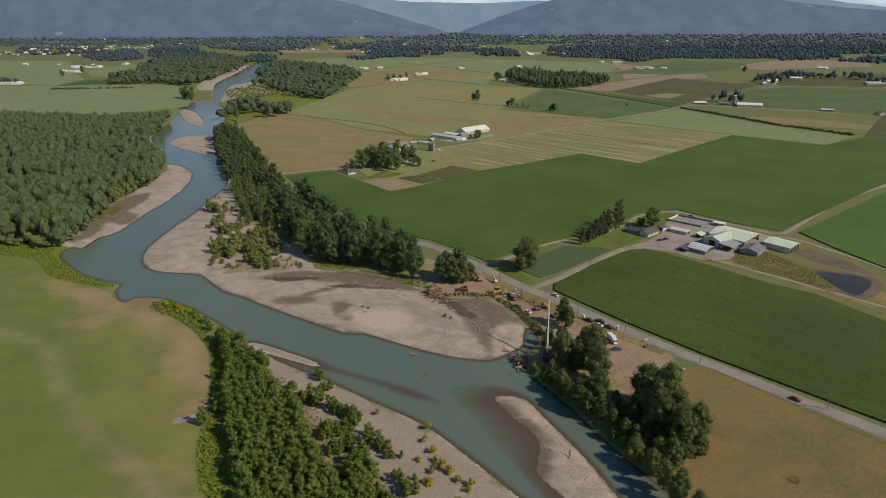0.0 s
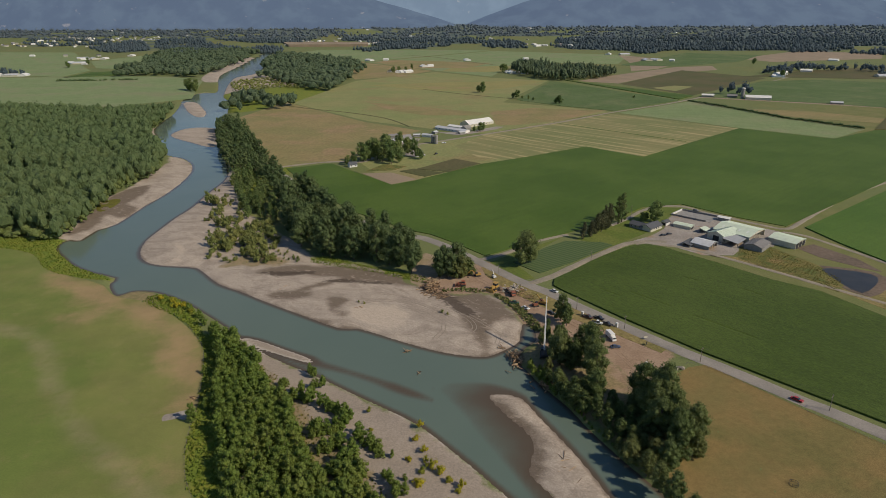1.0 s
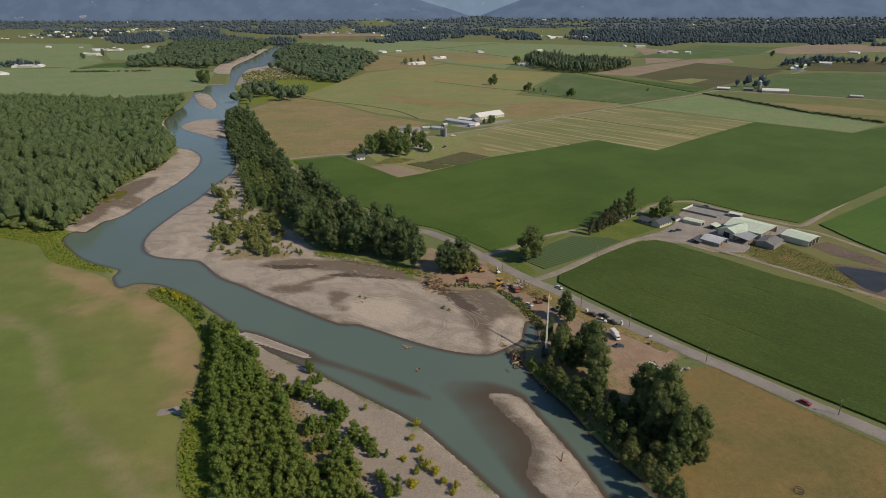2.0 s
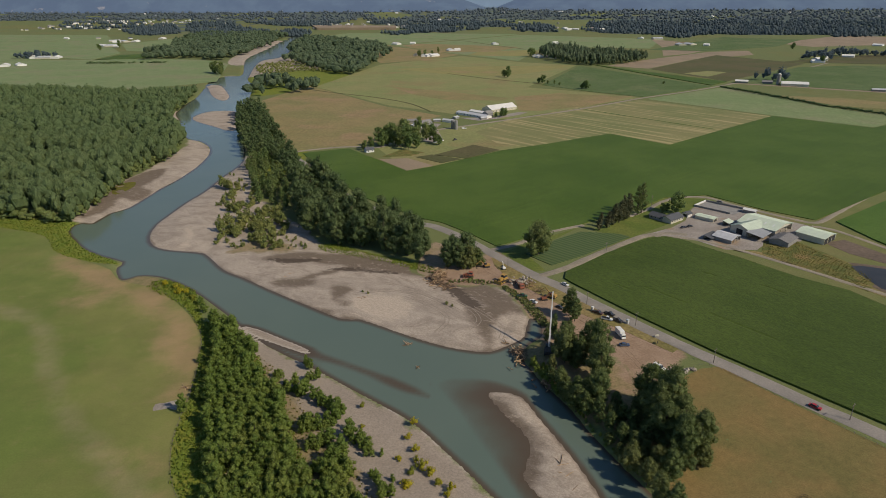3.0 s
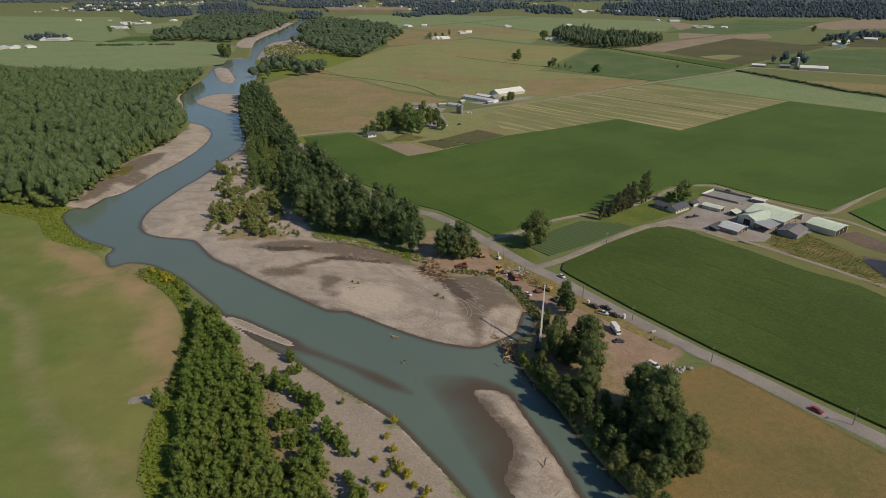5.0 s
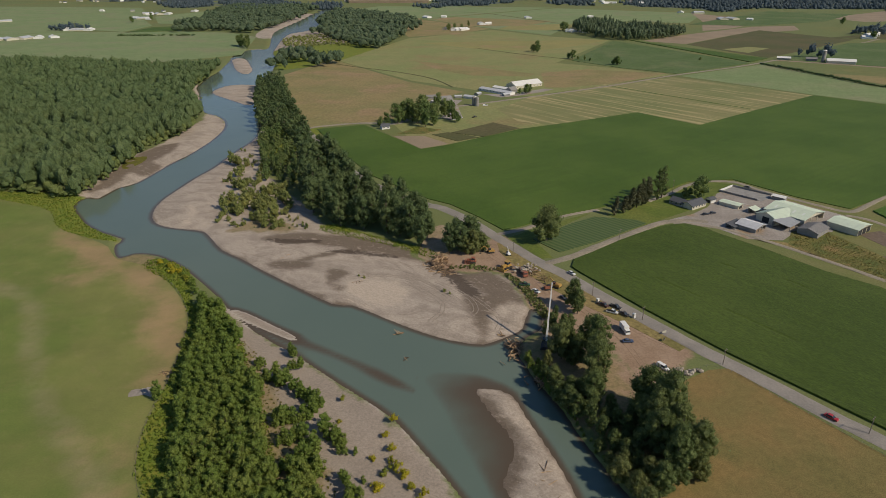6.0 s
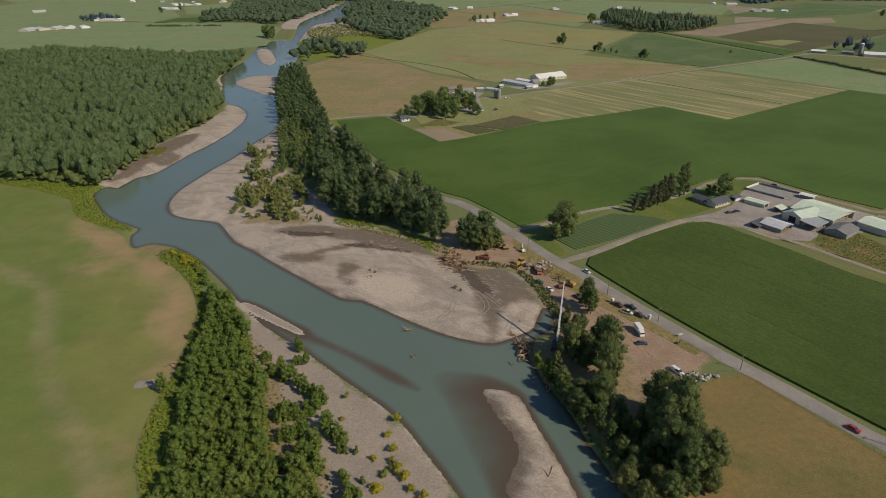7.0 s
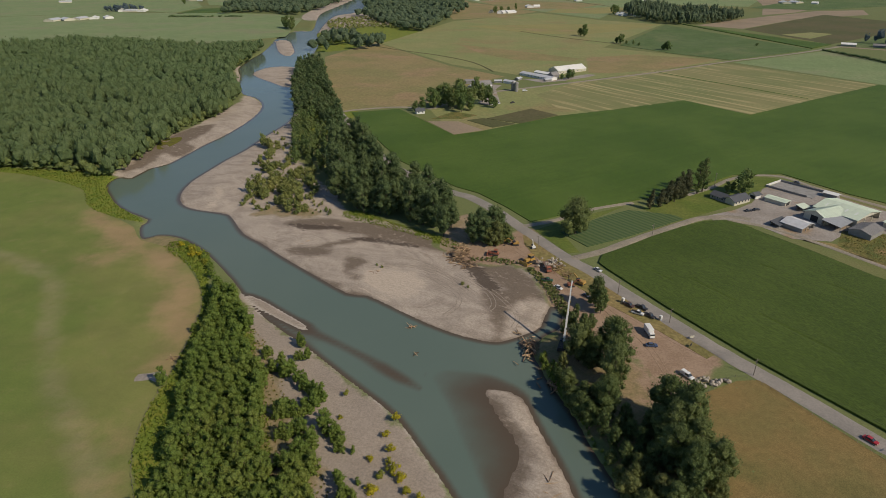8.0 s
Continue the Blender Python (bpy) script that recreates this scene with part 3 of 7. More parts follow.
WET = [curve_points([(-13, 322), (-3, 318), (7, 309), (13, 300), (19, 291), (15, 287), (9, 290), (4, 299), (-3, 310)], True, 4), curve_points([(-70, 330), (-58, 332), (-40, 330), (-28, 326), (-40, 326), (-58, 328)], True, 4), curve_points([(-108, 342), (-97, 343), (-77, 344), (-76, 341), (-94, 337)], True, 4)]
SHINGLE = [GRAVEL[0], BARS[1]]
WORK_BANK = curve_points([(48, 246), (44, 237), (49, 227), (55, 219), (60, 214), (70, 213), (79, 222), (77, 240), (60, 250)], True, 5)
OUTSKIRT = 4950.0


def steps(start, stop, first, growth, most):
    out, s = [start], first
    sign = 1 if stop > start else -1
    while abs(out[-1] - start) < abs(stop - start):
        out.append(out[-1] + sign * s)
        s = min(s * growth, most)
    out[-1] = stop
    return out


FAR_WOODS = [
    [(-1522, 2764), (-1719, 3182), (-1635, 3324), (-1465, 3170), (-1249, 2666), (-1245, 2515), (-1367, 2559)],
    [(-1290, 2866), (-1497, 3317), (-1368, 3615), (-1117, 3043), (-848, 2722), (-842, 2955), (-691, 2712), (-610, 2344), (-822, 2600), (-928, 2646), (-1101, 2618)],
    [(-2076, 3055), (-2250, 3501), (-2077, 3570), (-1785, 3480), (-1647, 2997), (-1764, 2929)],
    [(-1221, 3416), (-1094, 3809), (-871, 3842), (-654, 3389), (-714, 3133), (-907, 3142)],
    [(-610, 3660), (-305, 3814), (-71, 3635), (187, 3464), (154, 3089), (20, 3096), (-31, 2793), (-148, 2719), (-308, 2888), (-404, 3266), (-518, 3271)],
    [(-399, 2652), (-320, 2770), (-153, 2800), (-315, 2532)],
    [(158, 2782), (189, 3237), (350, 3304), (312, 2772)],
    [(438, 2764), (574, 3446), (922, 3588), (1699, 3804), (3031, 3828), (2184, 2736), (1727, 2848), (1494, 2421), (1268, 2434), (1302, 2544), (877, 2532), (696, 2366), (682, 2545)],
    [(1433, 2389), (1706, 2518), (1694, 2374), (1492, 2196), (1454, 2321)],
]


def wooded_many(pts):
    """How far spots of the far plain lie within woods, in metres: above nought they are wooded."""
    d = np.max([inside(pts, np.array(w, float)) for w in FAR_WOODS], 0)
    hills = np.array([noise.fractal((x * 0.0012, y * 0.0030, 4.0), 0.8, 2.0, 3) for x, y in pts])
    gaps = np.array([noise.fractal((x * 0.0050, y * 0.0090, 9.0), 0.8, 2.0, 3) for x, y in pts])
    # woods with long clearings fill the plain beyond
    d = np.maximum(d, np.minimum(pts[:, 1] - 3560, (hills + 0.42) * 160))
    town = (pts[:, 0] < -1600) & (pts[:, 1] < 3600)
    return np.minimum(d + 40 * gaps, (gaps + np.where(town, -0.12, 0.40)) * 130)


LAND = {}


def land(x, y):
    """Height of the ground sheet at a place of the plan."""
    i = min(max(int(np.searchsorted(LAND["xs"], x)) - 1, 0), len(LAND["xs"]) - 2)
    j = min(max(int(np.searchsorted(LAND["ys"], y)) - 1, 0), len(LAND["ys"]) - 2)
    u = (x - LAND["xs"][i]) / (LAND["xs"][i + 1] - LAND["xs"][i])
    v = (y - LAND["ys"][j]) / (LAND["ys"][j + 1] - LAND["ys"][j])
    q = LAND["z"]
    return float((q[j, i] * (1 - u) + q[j, i + 1] * u) * (1 - v) + (q[j + 1, i] * (1 - u) + q[j + 1, i + 1] * u) * v)


def build_ground():
    xs = np.array(steps(-300, -560, 4, 1.0, 4)[::-1][:-1] + list(np.arange(-300, 112, 2.0)))
    xs = np.concatenate([np.array(steps(xs[0], -4700, 6, 1.12, 400))[::-1][:-1], xs, np.array(steps(xs[-1], 4700, 3, 1.12, 400))[1:]])
    ys = np.concatenate([np.array(steps(100, -1500, 4, 1.25, 400))[::-1][:-1], np.concatenate([np.arange(100, 150, 2.5), np.arange(150, 340, 1.6), np.arange(340, 450, 2.2)]), np.arange(450, 1000, 4.0), np.array(steps(1000, 1800, 8, 1.0, 8)), np.array(steps(1800, OUTSKIRT, 14, 1.07, 180))[1:]])
    gx, gy = np.meshgrid(xs, ys)
    pts = np.stack([gx.ravel(), gy.ravel()], 1)
    count = len(pts)
    near = (pts[:, 0] > -1000) & (pts[:, 0] < 400) & (pts[:, 1] > 40) & (pts[:, 1] < 2800)
    sub = pts[near]

    def over(polys):
        out = np.full(count, -200.0)
        out[near] = np.max([inside(sub, p) for p in polys], 0)
        return out

    river, bars, gravel, work = over([RIVER]), over(BARS), over(GRAVEL), over([WORK, WORK_BANK])
    damp, weeds, shoal, straw, silt, wet_silt = over(DAMP), over(WEEDS), over(SHOALS), over(STRAW), over(SILT), over(WET)
    shingle = over(SHINGLE)
    wet = np.minimum(river, -bars)
    gravel = np.maximum(gravel, bars + 2)
    rough = np.array([noise.fractal((x * 0.05, y * 0.05, 0.3), 0.9, 2.1, 4) if w > -60 else 0.0 for (x, y), w in zip(pts, river)])
    width = 4 + 14 * ease(gravel, -4, 4)
    z = np.where(wet < 0, WATER_LEVEL + (0 - WATER_LEVEL) * ease(-wet / width, -0.45, 1.0) * np.where(wet < 0, 1, 0), 0)
    z = np.where(wet < 0, WATER_LEVEL + 1.5 * np.clip(-wet / width, 0, 1) ** 0.75, WATER_LEVEL - 2.8 * ease(wet, -0.6, 6))
    z += np.where((wet < 0) & (wet > -60), rough * 0.22 * ease(-wet, 0, 8) * ease(gravel, -3, 3), 0)
    low = WATER_LEVEL - np.where(pts[:, 0] < 0, 0.12, np.clip(0.15 + 0.055 * -bars, 0.15, 1.4)) - 0.25 * rough
    z = np.where(wet > 0, z + (np.maximum(z, low) - z) * ease(shoal, -4, 6), z)
    z += far_rise(pts[:, 1])
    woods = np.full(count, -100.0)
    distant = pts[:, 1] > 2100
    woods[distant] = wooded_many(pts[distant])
    LAND.update(xs=xs, ys=ys, z=z.reshape(len(ys), len(xs)))
    nx, ny = len(xs), len(ys)
    idx = np.arange(nx * ny).reshape(ny, nx)
    faces = np.stack([idx[:-1, :-1], idx[:-1, 1:], idx[1:, 1:], idx[1:, :-1]], -1).reshape(-1, 4)
    me = quick_mesh("ground", np.c_[pts, z], faces, M_GROUND, True)
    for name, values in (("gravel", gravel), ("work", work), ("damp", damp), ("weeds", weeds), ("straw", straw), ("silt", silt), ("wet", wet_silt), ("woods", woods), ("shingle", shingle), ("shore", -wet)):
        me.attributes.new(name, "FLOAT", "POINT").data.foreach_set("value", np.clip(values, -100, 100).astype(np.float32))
    tagged(new("ground", me), "flat valley floor of grass, river gravel and churned earth", "ground", kind="structure")
    # the river's own surface
    keep = (z[faces] < WATER_LEVEL + 0.25).any(1) & (pts[faces[:, 0], 1] > -400)
    used, flat = np.unique(faces[keep], return_inverse=True)
    me = quick_mesh("river", np.c_[pts[used], np.full(len(used), WATER_LEVEL)], flat.reshape(-1, 4), M_WATER, True)
    me.attributes.new("depth", "FLOAT", "POINT").data.foreach_set("value", (WATER_LEVEL - z[used]).astype(np.float32))
    tagged(new("river", me), "silty teal glacial river with brown shallows", "river", kind="structure")


build_ground()


# ---- fields and roads ----
def field(name, label, outline, height, material, smooth=False, fine=0.0, bumps=0.0, lift=0.0, turn=0.0, gaps=(), trail=(), bald=(), smooth_top=True):
    """A crop or pasture as a block with its own edge; a fine one gets an uneven top."""
    line = curve_points(outline, True, 8) if smooth else np.array(outline, float)
    if fine:
        c, s = math.cos(radians(turn)), math.sin(radians(turn))
        spin = np.array([[c, s], [-s, c]])
        local = line @ spin.T
        lo, hi = local.min(0), local.max(0)
        gx, gy = np.meshgrid(np.arange(lo[0], hi[0] + fine, fine), np.arange(lo[1], hi[1] + fine, fine))
        pts = np.stack([gx.ravel(), gy.ravel()], 1) @ spin
        d = inside(pts, line)
        ny, nx = gx.shape
        idx = np.arange(nx * ny).reshape(ny, nx)
        faces = np.stack([idx[:-1, :-1], idx[:-1, 1:], idx[1:, 1:], idx[1:, :-1]], -1).reshape(-1, 4)
        faces = faces[(d[faces] > -1.42 * fine).all(1) & (d[faces] > 0).any(1)]
        rng = np.random.default_rng(5)
        z = lift + height + rng.normal(0, bumps, len(pts))
        for ax, ay, bx, by in gaps:
            e = np.array([bx - ax, by - ay])
            q = pts - (ax, ay)
            along = np.clip(q @ e / (e @ e), 0, 1)
            z[np.hypot(*(q - along[:, None] * e).T) < 0.42] -= height * 0.42
        worn = np.full(len(pts), -99.0)
        for a, b in zip(trail, trail[1:]):
            e = np.array(b, float) - a
            q = pts - a
            along = np.clip(q @ e / (e @ e), 0, 1)
            worn = np.maximum(worn, -np.hypot(*(q - along[:, None] * e).T))
        bare = np.max([inside(pts, curve_points(b, True, 6)) for b in bald], 0) if bald else np.full(len(pts), -99.0)
        # the outermost row is drawn in to the outline, and a side hangs from it
        out = (d < 0) & (d > -1.5 * fine)
        best, near = np.full(out.sum(), 1e18), pts[out].copy()
        for a, b in zip(line, np.roll(line, -1, 0)):
            e = b - a
            q = a + np.clip(((pts[out] - a) @ e) / (e @ e + 1e-9), 0, 1)[:, None] * e
            far = ((pts[out] - q) ** 2).sum(1)
            near[far < best] = q[far < best]
            best = np.minimum(best, far)
        pts[out] = near
        used, flat = np.unique(faces, return_inverse=True)
        m, n = len(used), len(line)
        side = rng.normal(0, bumps * 0.5, n)
        verts = np.concatenate([np.c_[pts[used], z[used]], np.c_[line, lift + height + side], np.c_[line, np.full(n, lift - 0.05)]])
        k = np.arange(n)
        wall = np.stack([m + k, m + n + k, m + n + (k + 1) % n, m + (k + 1) % n], 1)
        me = quick_mesh(name, verts, np.concatenate([flat.reshape(-1, 4), wall]), material, smooth_top)
        me.attributes.new("edge", "FLOAT", "POINT").data.foreach_set("value", np.concatenate([d[used], np.zeros(2 * n)]).astype(np.float32))
        me.attributes.new("trail", "FLOAT", "POINT").data.foreach_set("value", np.concatenate([worn[used], np.full(2 * n, -99.0)]).astype(np.float32))
        me.attributes.new("bald", "FLOAT", "POINT").data.foreach_set("value", np.concatenate([bare[used], np.full(2 * n, -99.0)]).astype(np.float32))
        return tagged(new(name, me), label, "field", kind="structure")
    bm = bmesh.new()
    top = bm.faces.new([bm.verts.new((x, y, lift + height)) for x, y in line])
    if top.normal.z < 0 or (top.normal_update() or top.normal.z < 0):
        top.normal_flip()
    rim = [v for v in top.verts]
    foot = [bm.verts.new((v.co.x, v.co.y, lift - 0.05)) for v in rim]
    for i, v in enumerate(rim):
        k = (i + 1) % len(rim)
        bm.faces.new((v, foot[i], foot[k], rim[k]))
    bmesh.ops.triangulate(bm, faces=[top])
    me = bpy.data.meshes.new(name)
    bm.to_mesh(me)
    bm.free()
    me.materials.append(material)
    return tagged(new(name, me), label, "field", kind="structure")


def ribbon(name, label, line, width, lift, material, category="road", crown=0.06):
    """A road along a line of the plan, with a slight crown and shoulders."""
    p = curve_points(line, False, 5)
    along = np.gradient(p, axis=0)
    along /= np.linalg.norm(along, axis=1)[:, None]
    side = np.stack([-along[:, 1], along[:, 0]], 1)
    rng = np.random.default_rng(len(p))
    verts = []
    for s, z in ((-0.56, -0.1), (-0.5, 0), (-0.25, crown * 0.7), (0, crown), (0.25, crown * 0.7), (0.5, 0), (0.56, -0.1)):
        w = width * s + rng.normal(0, 0.10, len(p)) * (abs(s) > 0.4)
        verts.append(np.c_[p + side * w[:, None], np.full(len(p), lift + z)])
    n = len(p)
    verts = np.concatenate(verts)
    faces = [(k * n + i + 1, k * n + i, (k + 1) * n + i, (k + 1) * n + i + 1) for k in range(6) for i in range(n - 1)]
    return tagged(new(name, quick_mesh(name, verts, faces, material, True)), label, category, kind="structure")


field("meadow", "grazed green meadow with tan bare edges", [(-900, 380), (-484, 389), (-346, 394), (-291, 383), (-261, 372), (-238, 347), (-211, 334), (-190, 323), (-177, 309), (-154, 301), (-129, 280), (-110, 257), (-101, 235), (-94, 211), (-90, 191), (-85, 175), (-78, 162), (-70, 152), (-59, 139), (-50, 118), (-60, 60), (-500, 60), (-900, 200)], 0.06, M_MEADOW, True, 4.0, 0.02, trail=[(-300, 292), (-260, 284), (-229, 279), (-208, 270), (-194, 264), (-176, 246), (-161, 225), (-143, 205), (-126, 188), (-111, 176), (-97, 166), (-86, 156), (-78, 146)], bald=[
    [(-196, 284), (-172, 303), (-136, 287), (-123, 277), (-108, 253), (-99, 232), (-101, 226), (-117, 242), (-130, 259), (-161, 288), (-183, 282)],
    [(-231, 345), (-178, 313), (-166, 300), (-142, 292), (-122, 275), (-107, 253), (-96, 228), (-94, 213), (-103, 206), (-111, 226), (-117, 242), (-135, 264), (-158, 286), (-184, 297), (-219, 320)],
    [(-86, 155), (-82, 159), (-78, 154), (-82, 151)], [(-91, 172), (-84, 170), (-82, 163), (-88, 165)], [(-106, 174), (-99, 171), (-97, 165), (-104, 168)]])
field("corn_field", "dense dark green corn standing beside the road", [(65, 332), (77.5, 344), (92, 359.5), (109, 375), (123, 385.5), (134, 389), (142, 385), (151, 374), (167, 357), (189, 330), (207, 315), (222, 285), (246, 236), (296, 150), (209, 147), (191, 168.5), (167.5, 198.5), (150.5, 216.5), (118.5, 250.5), (91.5, 283.5), (67, 316.5), (63, 323)], 0.85, M_CORN, fine=0.75, bumps=0.03, turn=-48.5, gaps=[(104, 313, 119, 296), (127, 286, 148, 262), (166, 318, 173, 309), (140, 334, 145, 329), (88, 318, 96, 309)])
field("green_crop_field", "large even dark green crop field", [(-156, 603), (-115, 624), (-47, 541), (-28, 554), (38, 622), (89, 656), (160, 708), (209, 653), (285, 729), (383, 824), (464, 751), (549, 808), (718, 817), (578, 650), (409, 562), (244, 426), (219, 446), (189, 481), (156, 473), (130, 446), (85, 411), (58, 394), (36, 375), (27, 369), (11, 389), (-8, 409), (-24, 418), (-73, 465), (-133, 560)], 0.4, M_GREEN, lift=0.02)
field("east_crop_field", "bright green crop field beyond the farm track", [(256, 423), (399, 538), (556, 621), (450, 400), (292, 302), (275, 340), (270, 362), (262, 390)], 0.8, M_LUSH, lift=0.02)
field("hay_field", "mown hay field with straight pale swaths", [(11, 711), (48, 782), (149, 884), (250, 950), (383, 824), (285, 729), (210, 656), (160, 708), (72, 637), (34, 656)], 0.08, M_HAY)
field("ley_field", "pale green ley field", [(260, 960), (429, 1100), (481, 907), (542, 816), (468, 755), (385, 828)], 0.12, M_PALE)
field("cow_pasture", "dry tan pasture with scattered cattle tracks", [(-304, 925), (-277, 1091), (-114, 880), (-32, 811), (-65, 761), (-87, 659), (-116, 632), (-171, 604), (-199, 656), (-252, 790)], 0.10, M_TAN)
field("stubble_field", "dry golden brown grass field beside the road", [(93, 227), (108, 238), (116, 240), (142, 207), (160, 186), (205, 130), (205, 60), (88, 60), (78, 140), (75, 165), (80, 182), (86, 200), (90, 215)], 0.10, M_DRY, fine=2.0, bumps=0.04)
field("bare_spot", "trodden pale bare spot in the meadow", [(-67, 168), (-64, 170), (-60, 169), (-58, 166), (-59, 163), (-62, 165), (-65, 166)], 0.10, M_BARE, True)
field("bare_spot", "grey silt spot at the meadow edge", [(-103, 199), (-98, 201), (-95, 200), (-93, 204), (-97, 206), (-101, 204), (-104, 203)], 0.10, M_YARD, True)
field("garden_plot", "market garden plot planted in straight rows", [(44, 357), (65, 381), (82, 396), (107, 393), (112, 388), (79, 357), (58, 341)], 0.35, M_GARDEN)
field("far_pasture", "broad olive pasture", [(-263, 1077), (-208, 1439), (-33, 1659), (102, 1505), (225, 1435), (94, 1081), (190, 1024), (250, 970), (149, 882), (48, 789), (-17, 824), (-110, 888)], 0.06, M_OLIVE, lift=0.01)
field("far_green_field", "green crop field past the hay", [(121, 1110), (229, 1423), (401, 1102), (260, 980), (191, 1031)], 0.4, M_GREEN2)
field("dark_strip_field", "dark green crop strip", [(255, 1460), (283, 1409), (401, 1227), (446, 1160), (404, 1112)], 0.9, M_GREEN)
field("tilled_field", "dark brown tilled field", [(364, 1365), (524, 1578), (609, 1690), (730, 1481), (449, 1168), (410, 1258)], 0.07, M_BROWN, lift=0.01)
field("bare_field", "bare tan harvested field", [(288, 1425), (393, 1550), (625, 1789), (740, 1823), (705, 1697), (524, 1582), (364, 1372)], 0.05, M_SOIL, lift=0.01)
field("far_ley", "green ley by the farther farm", [(484, 1855), (882, 2422), (1089, 2278), (875, 1968), (631, 1809)], 0.3, M_GREEN2)
field("pale_stubble", "pale harvested stubble field", [(938, 2114), (1366, 2539), (1532, 2316), (1386, 2090), (976, 1963)], 0.1, M_SOIL, lift=0.01)
field("farm_field", "green field round a dark patch", [(453, 1147), (682, 1407), (812, 1439), (1071, 1314), (899, 1096), (704, 998), (630, 1053)], 0.25, M_GREEN2)
field("dark_field", "dark green crop field", [(690, 1515), (899, 1653), (1256, 1820), (996, 1440), (833, 1482)], 0.3, M_BROWN)
field("long_field", "long dull green field", [(-250, 2004), (173, 2576), (638, 2304), (495, 1897), (203, 1977), (104, 1532), (-30, 1692)], 0.1, M_PALE, lift=0.01)
field("brown_strip", "light brown mown field", [(-213, 1477), (-113, 1540), (-40, 1692), (-250, 1976), (-377, 2362), (-460, 2367)], 0.08, M_TAN, lift=0.01)
field("west_field", "wide pale green field beyond the woods", [(-719, 1030), (-955, 979), (-1339, 1395), (-1061, 1534), (-792, 1566), (-660, 1547), (-556, 1451), (-459, 1140), (-549, 1038)], 0.3, M_PALE)
field("west_dark_strip", "dark strip of young crop", [(-923, 1532), (-936, 1679), (-863, 1726), (-804, 1600)], 0.3, M_GREEN)
field("west_green_field", "green crop field", [(-1110, 1612), (-1289, 1875), (-1130, 1973), (-964, 1730), (-938, 1548)], 0.4, M_PALE)
field("west_ley", "pale ley near the village", [(-1146, 2067), (-1085, 2578), (-954, 2214), (-864, 1762), (-987, 1804)], 0.2, M_PALE)
field("village_field", "green field at the village edge", [(-1498, 2187), (-1947, 2267), (-2400, 2650), (-1482, 2565), (-1306, 2290)], 0.2, M_PALE)
field("north_field", "dull green field below the village", [(-602, 2442), (-255, 2026), (170, 2615), (-209, 2690), (-532, 2690)], 0.2, M_PALE)
field("tilled_plot", "small bare tilled plot", [(-78, 583), (-47, 543), (-25, 561), (-51, 587)], 0.06, M_SOIL, lift=0.01)
field("vegetable_plot", "dark vegetable plot in rows", [(-27, 601), (10, 646), (36, 624), (4, 588)], 0.4, M_BROWN)
field("weedy_plot", "yellow green weedy garden plot", [(-76, 592), (-50, 596), (-38, 612), (-62, 622)], 0.3, M_WEEDS)
field("bean_plot", "small dark green bean plot", [(-44, 592), (-30, 602), (0, 586), (-18, 570)], 0.35, M_BROWN)
field("homestead_paddock", "dry grassy paddock round the homestead", [(-86, 628), (-48, 545), (-28, 557), (36, 624), (70, 638), (34, 657), (11, 712), (46, 778), (-2, 742), (-54, 700)], 0.03, M_OLIVE, lift=0.01)
field("west_meadow", "broad green meadow beyond the pale field", [(-1700, 1500), (-1345, 1405), (-1064, 1544), (-1120, 1615), (-1295, 1880), (-1140, 1985), (-1156, 2067), (-1310, 2280), (-1900, 2240)], 0.03, M_PALE, lift=0.01)
field("corner_field", "dark green corner field", [(552, 812), (726, 1030), (800, 1028), (718, 824)], 0.9, M_BROWN)
field("weed_patch", "rank yellow green weeds behind the barns", [(193, 385), (212, 389), (227, 354), (230, 330), (217, 315), (201, 342), (184, 365)], 0.12, M_WEEDS)
field("bare_patch", "bare dark soil beside the pond", [(229, 384), (244, 390), (257, 364), (259, 343), (250, 350), (235, 367)], 0.05, M_DARKSOIL, lift=0.01)
field("farm_lawn", "bright mown farm lawn", [(128, 440), (150, 470), (170, 474), (186, 470), (168, 448), (150, 420), (127, 400), (110, 385), (90, 400)], 0.05, M_LAWN, lift=0.01)
field("farm_yard", "packed gravel farm yard", [(127, 396), (143, 407), (156, 421), (169, 448), (186, 467), (207, 444), (219, 430), (236, 413), (216, 386), (190, 378), (183, 370), (164, 370), (148, 389), (136, 390)], 0.09, M_YARD, lift=0.01)
field("near_lawn", "green lawn by the road junction", [(30, 358), (42, 370), (62, 388), (80, 402), (64, 382), (44, 358), (54, 334), (48, 332)], 0.05, M_LAWN, lift=0.01)
field("field_margin", "dry grass margin between corn and pond", [(150, 389), (170, 374), (194, 346), (214, 323), (231, 290), (262, 232), (290, 240), (262, 320), (225, 318), (200, 345), (184, 367), (165, 372)], 0.05, M_VERGE, lift=0.01)
field("bare_bank", "trodden brown bank between the grove trees", [(-17, 327), (-3, 325), (-2, 345), (-3, 364), (-10, 374), (-16, 362)], 0.06, M_BARE, True)
field("road_verge", "dry grass verge along the road", [(27, 351), (33, 342), (40, 332), (52, 318), (62, 305), (75, 289), (90, 271), (104, 254), (100, 250), (85, 266), (70, 280), (60, 289), (49, 302), (39, 315), (31, 327), (26, 338), (24, 350)], 0.05, M_VERGE, lift=0.03)

ribbon("road", "worn grey two lane country road", [(-168, 601), (-138, 553), (-79, 458), (-29, 411), (-13, 402), (7, 381), (23, 359), (47, 327), (60, 313), (72, 297), (93, 271), (110, 251), (125, 235), (138, 220), (145, 212), (163, 192), (230, 110), (300, 20)], 6.6, 0.14, M_ASPHALT)
ribbon("farm_drive", "pale gravel farm drive", [(50, 326), (65, 337), (78, 350), (108, 379), (122, 391), (138, 396), (149, 394)], 4.6, 0.13, M_TRACK)
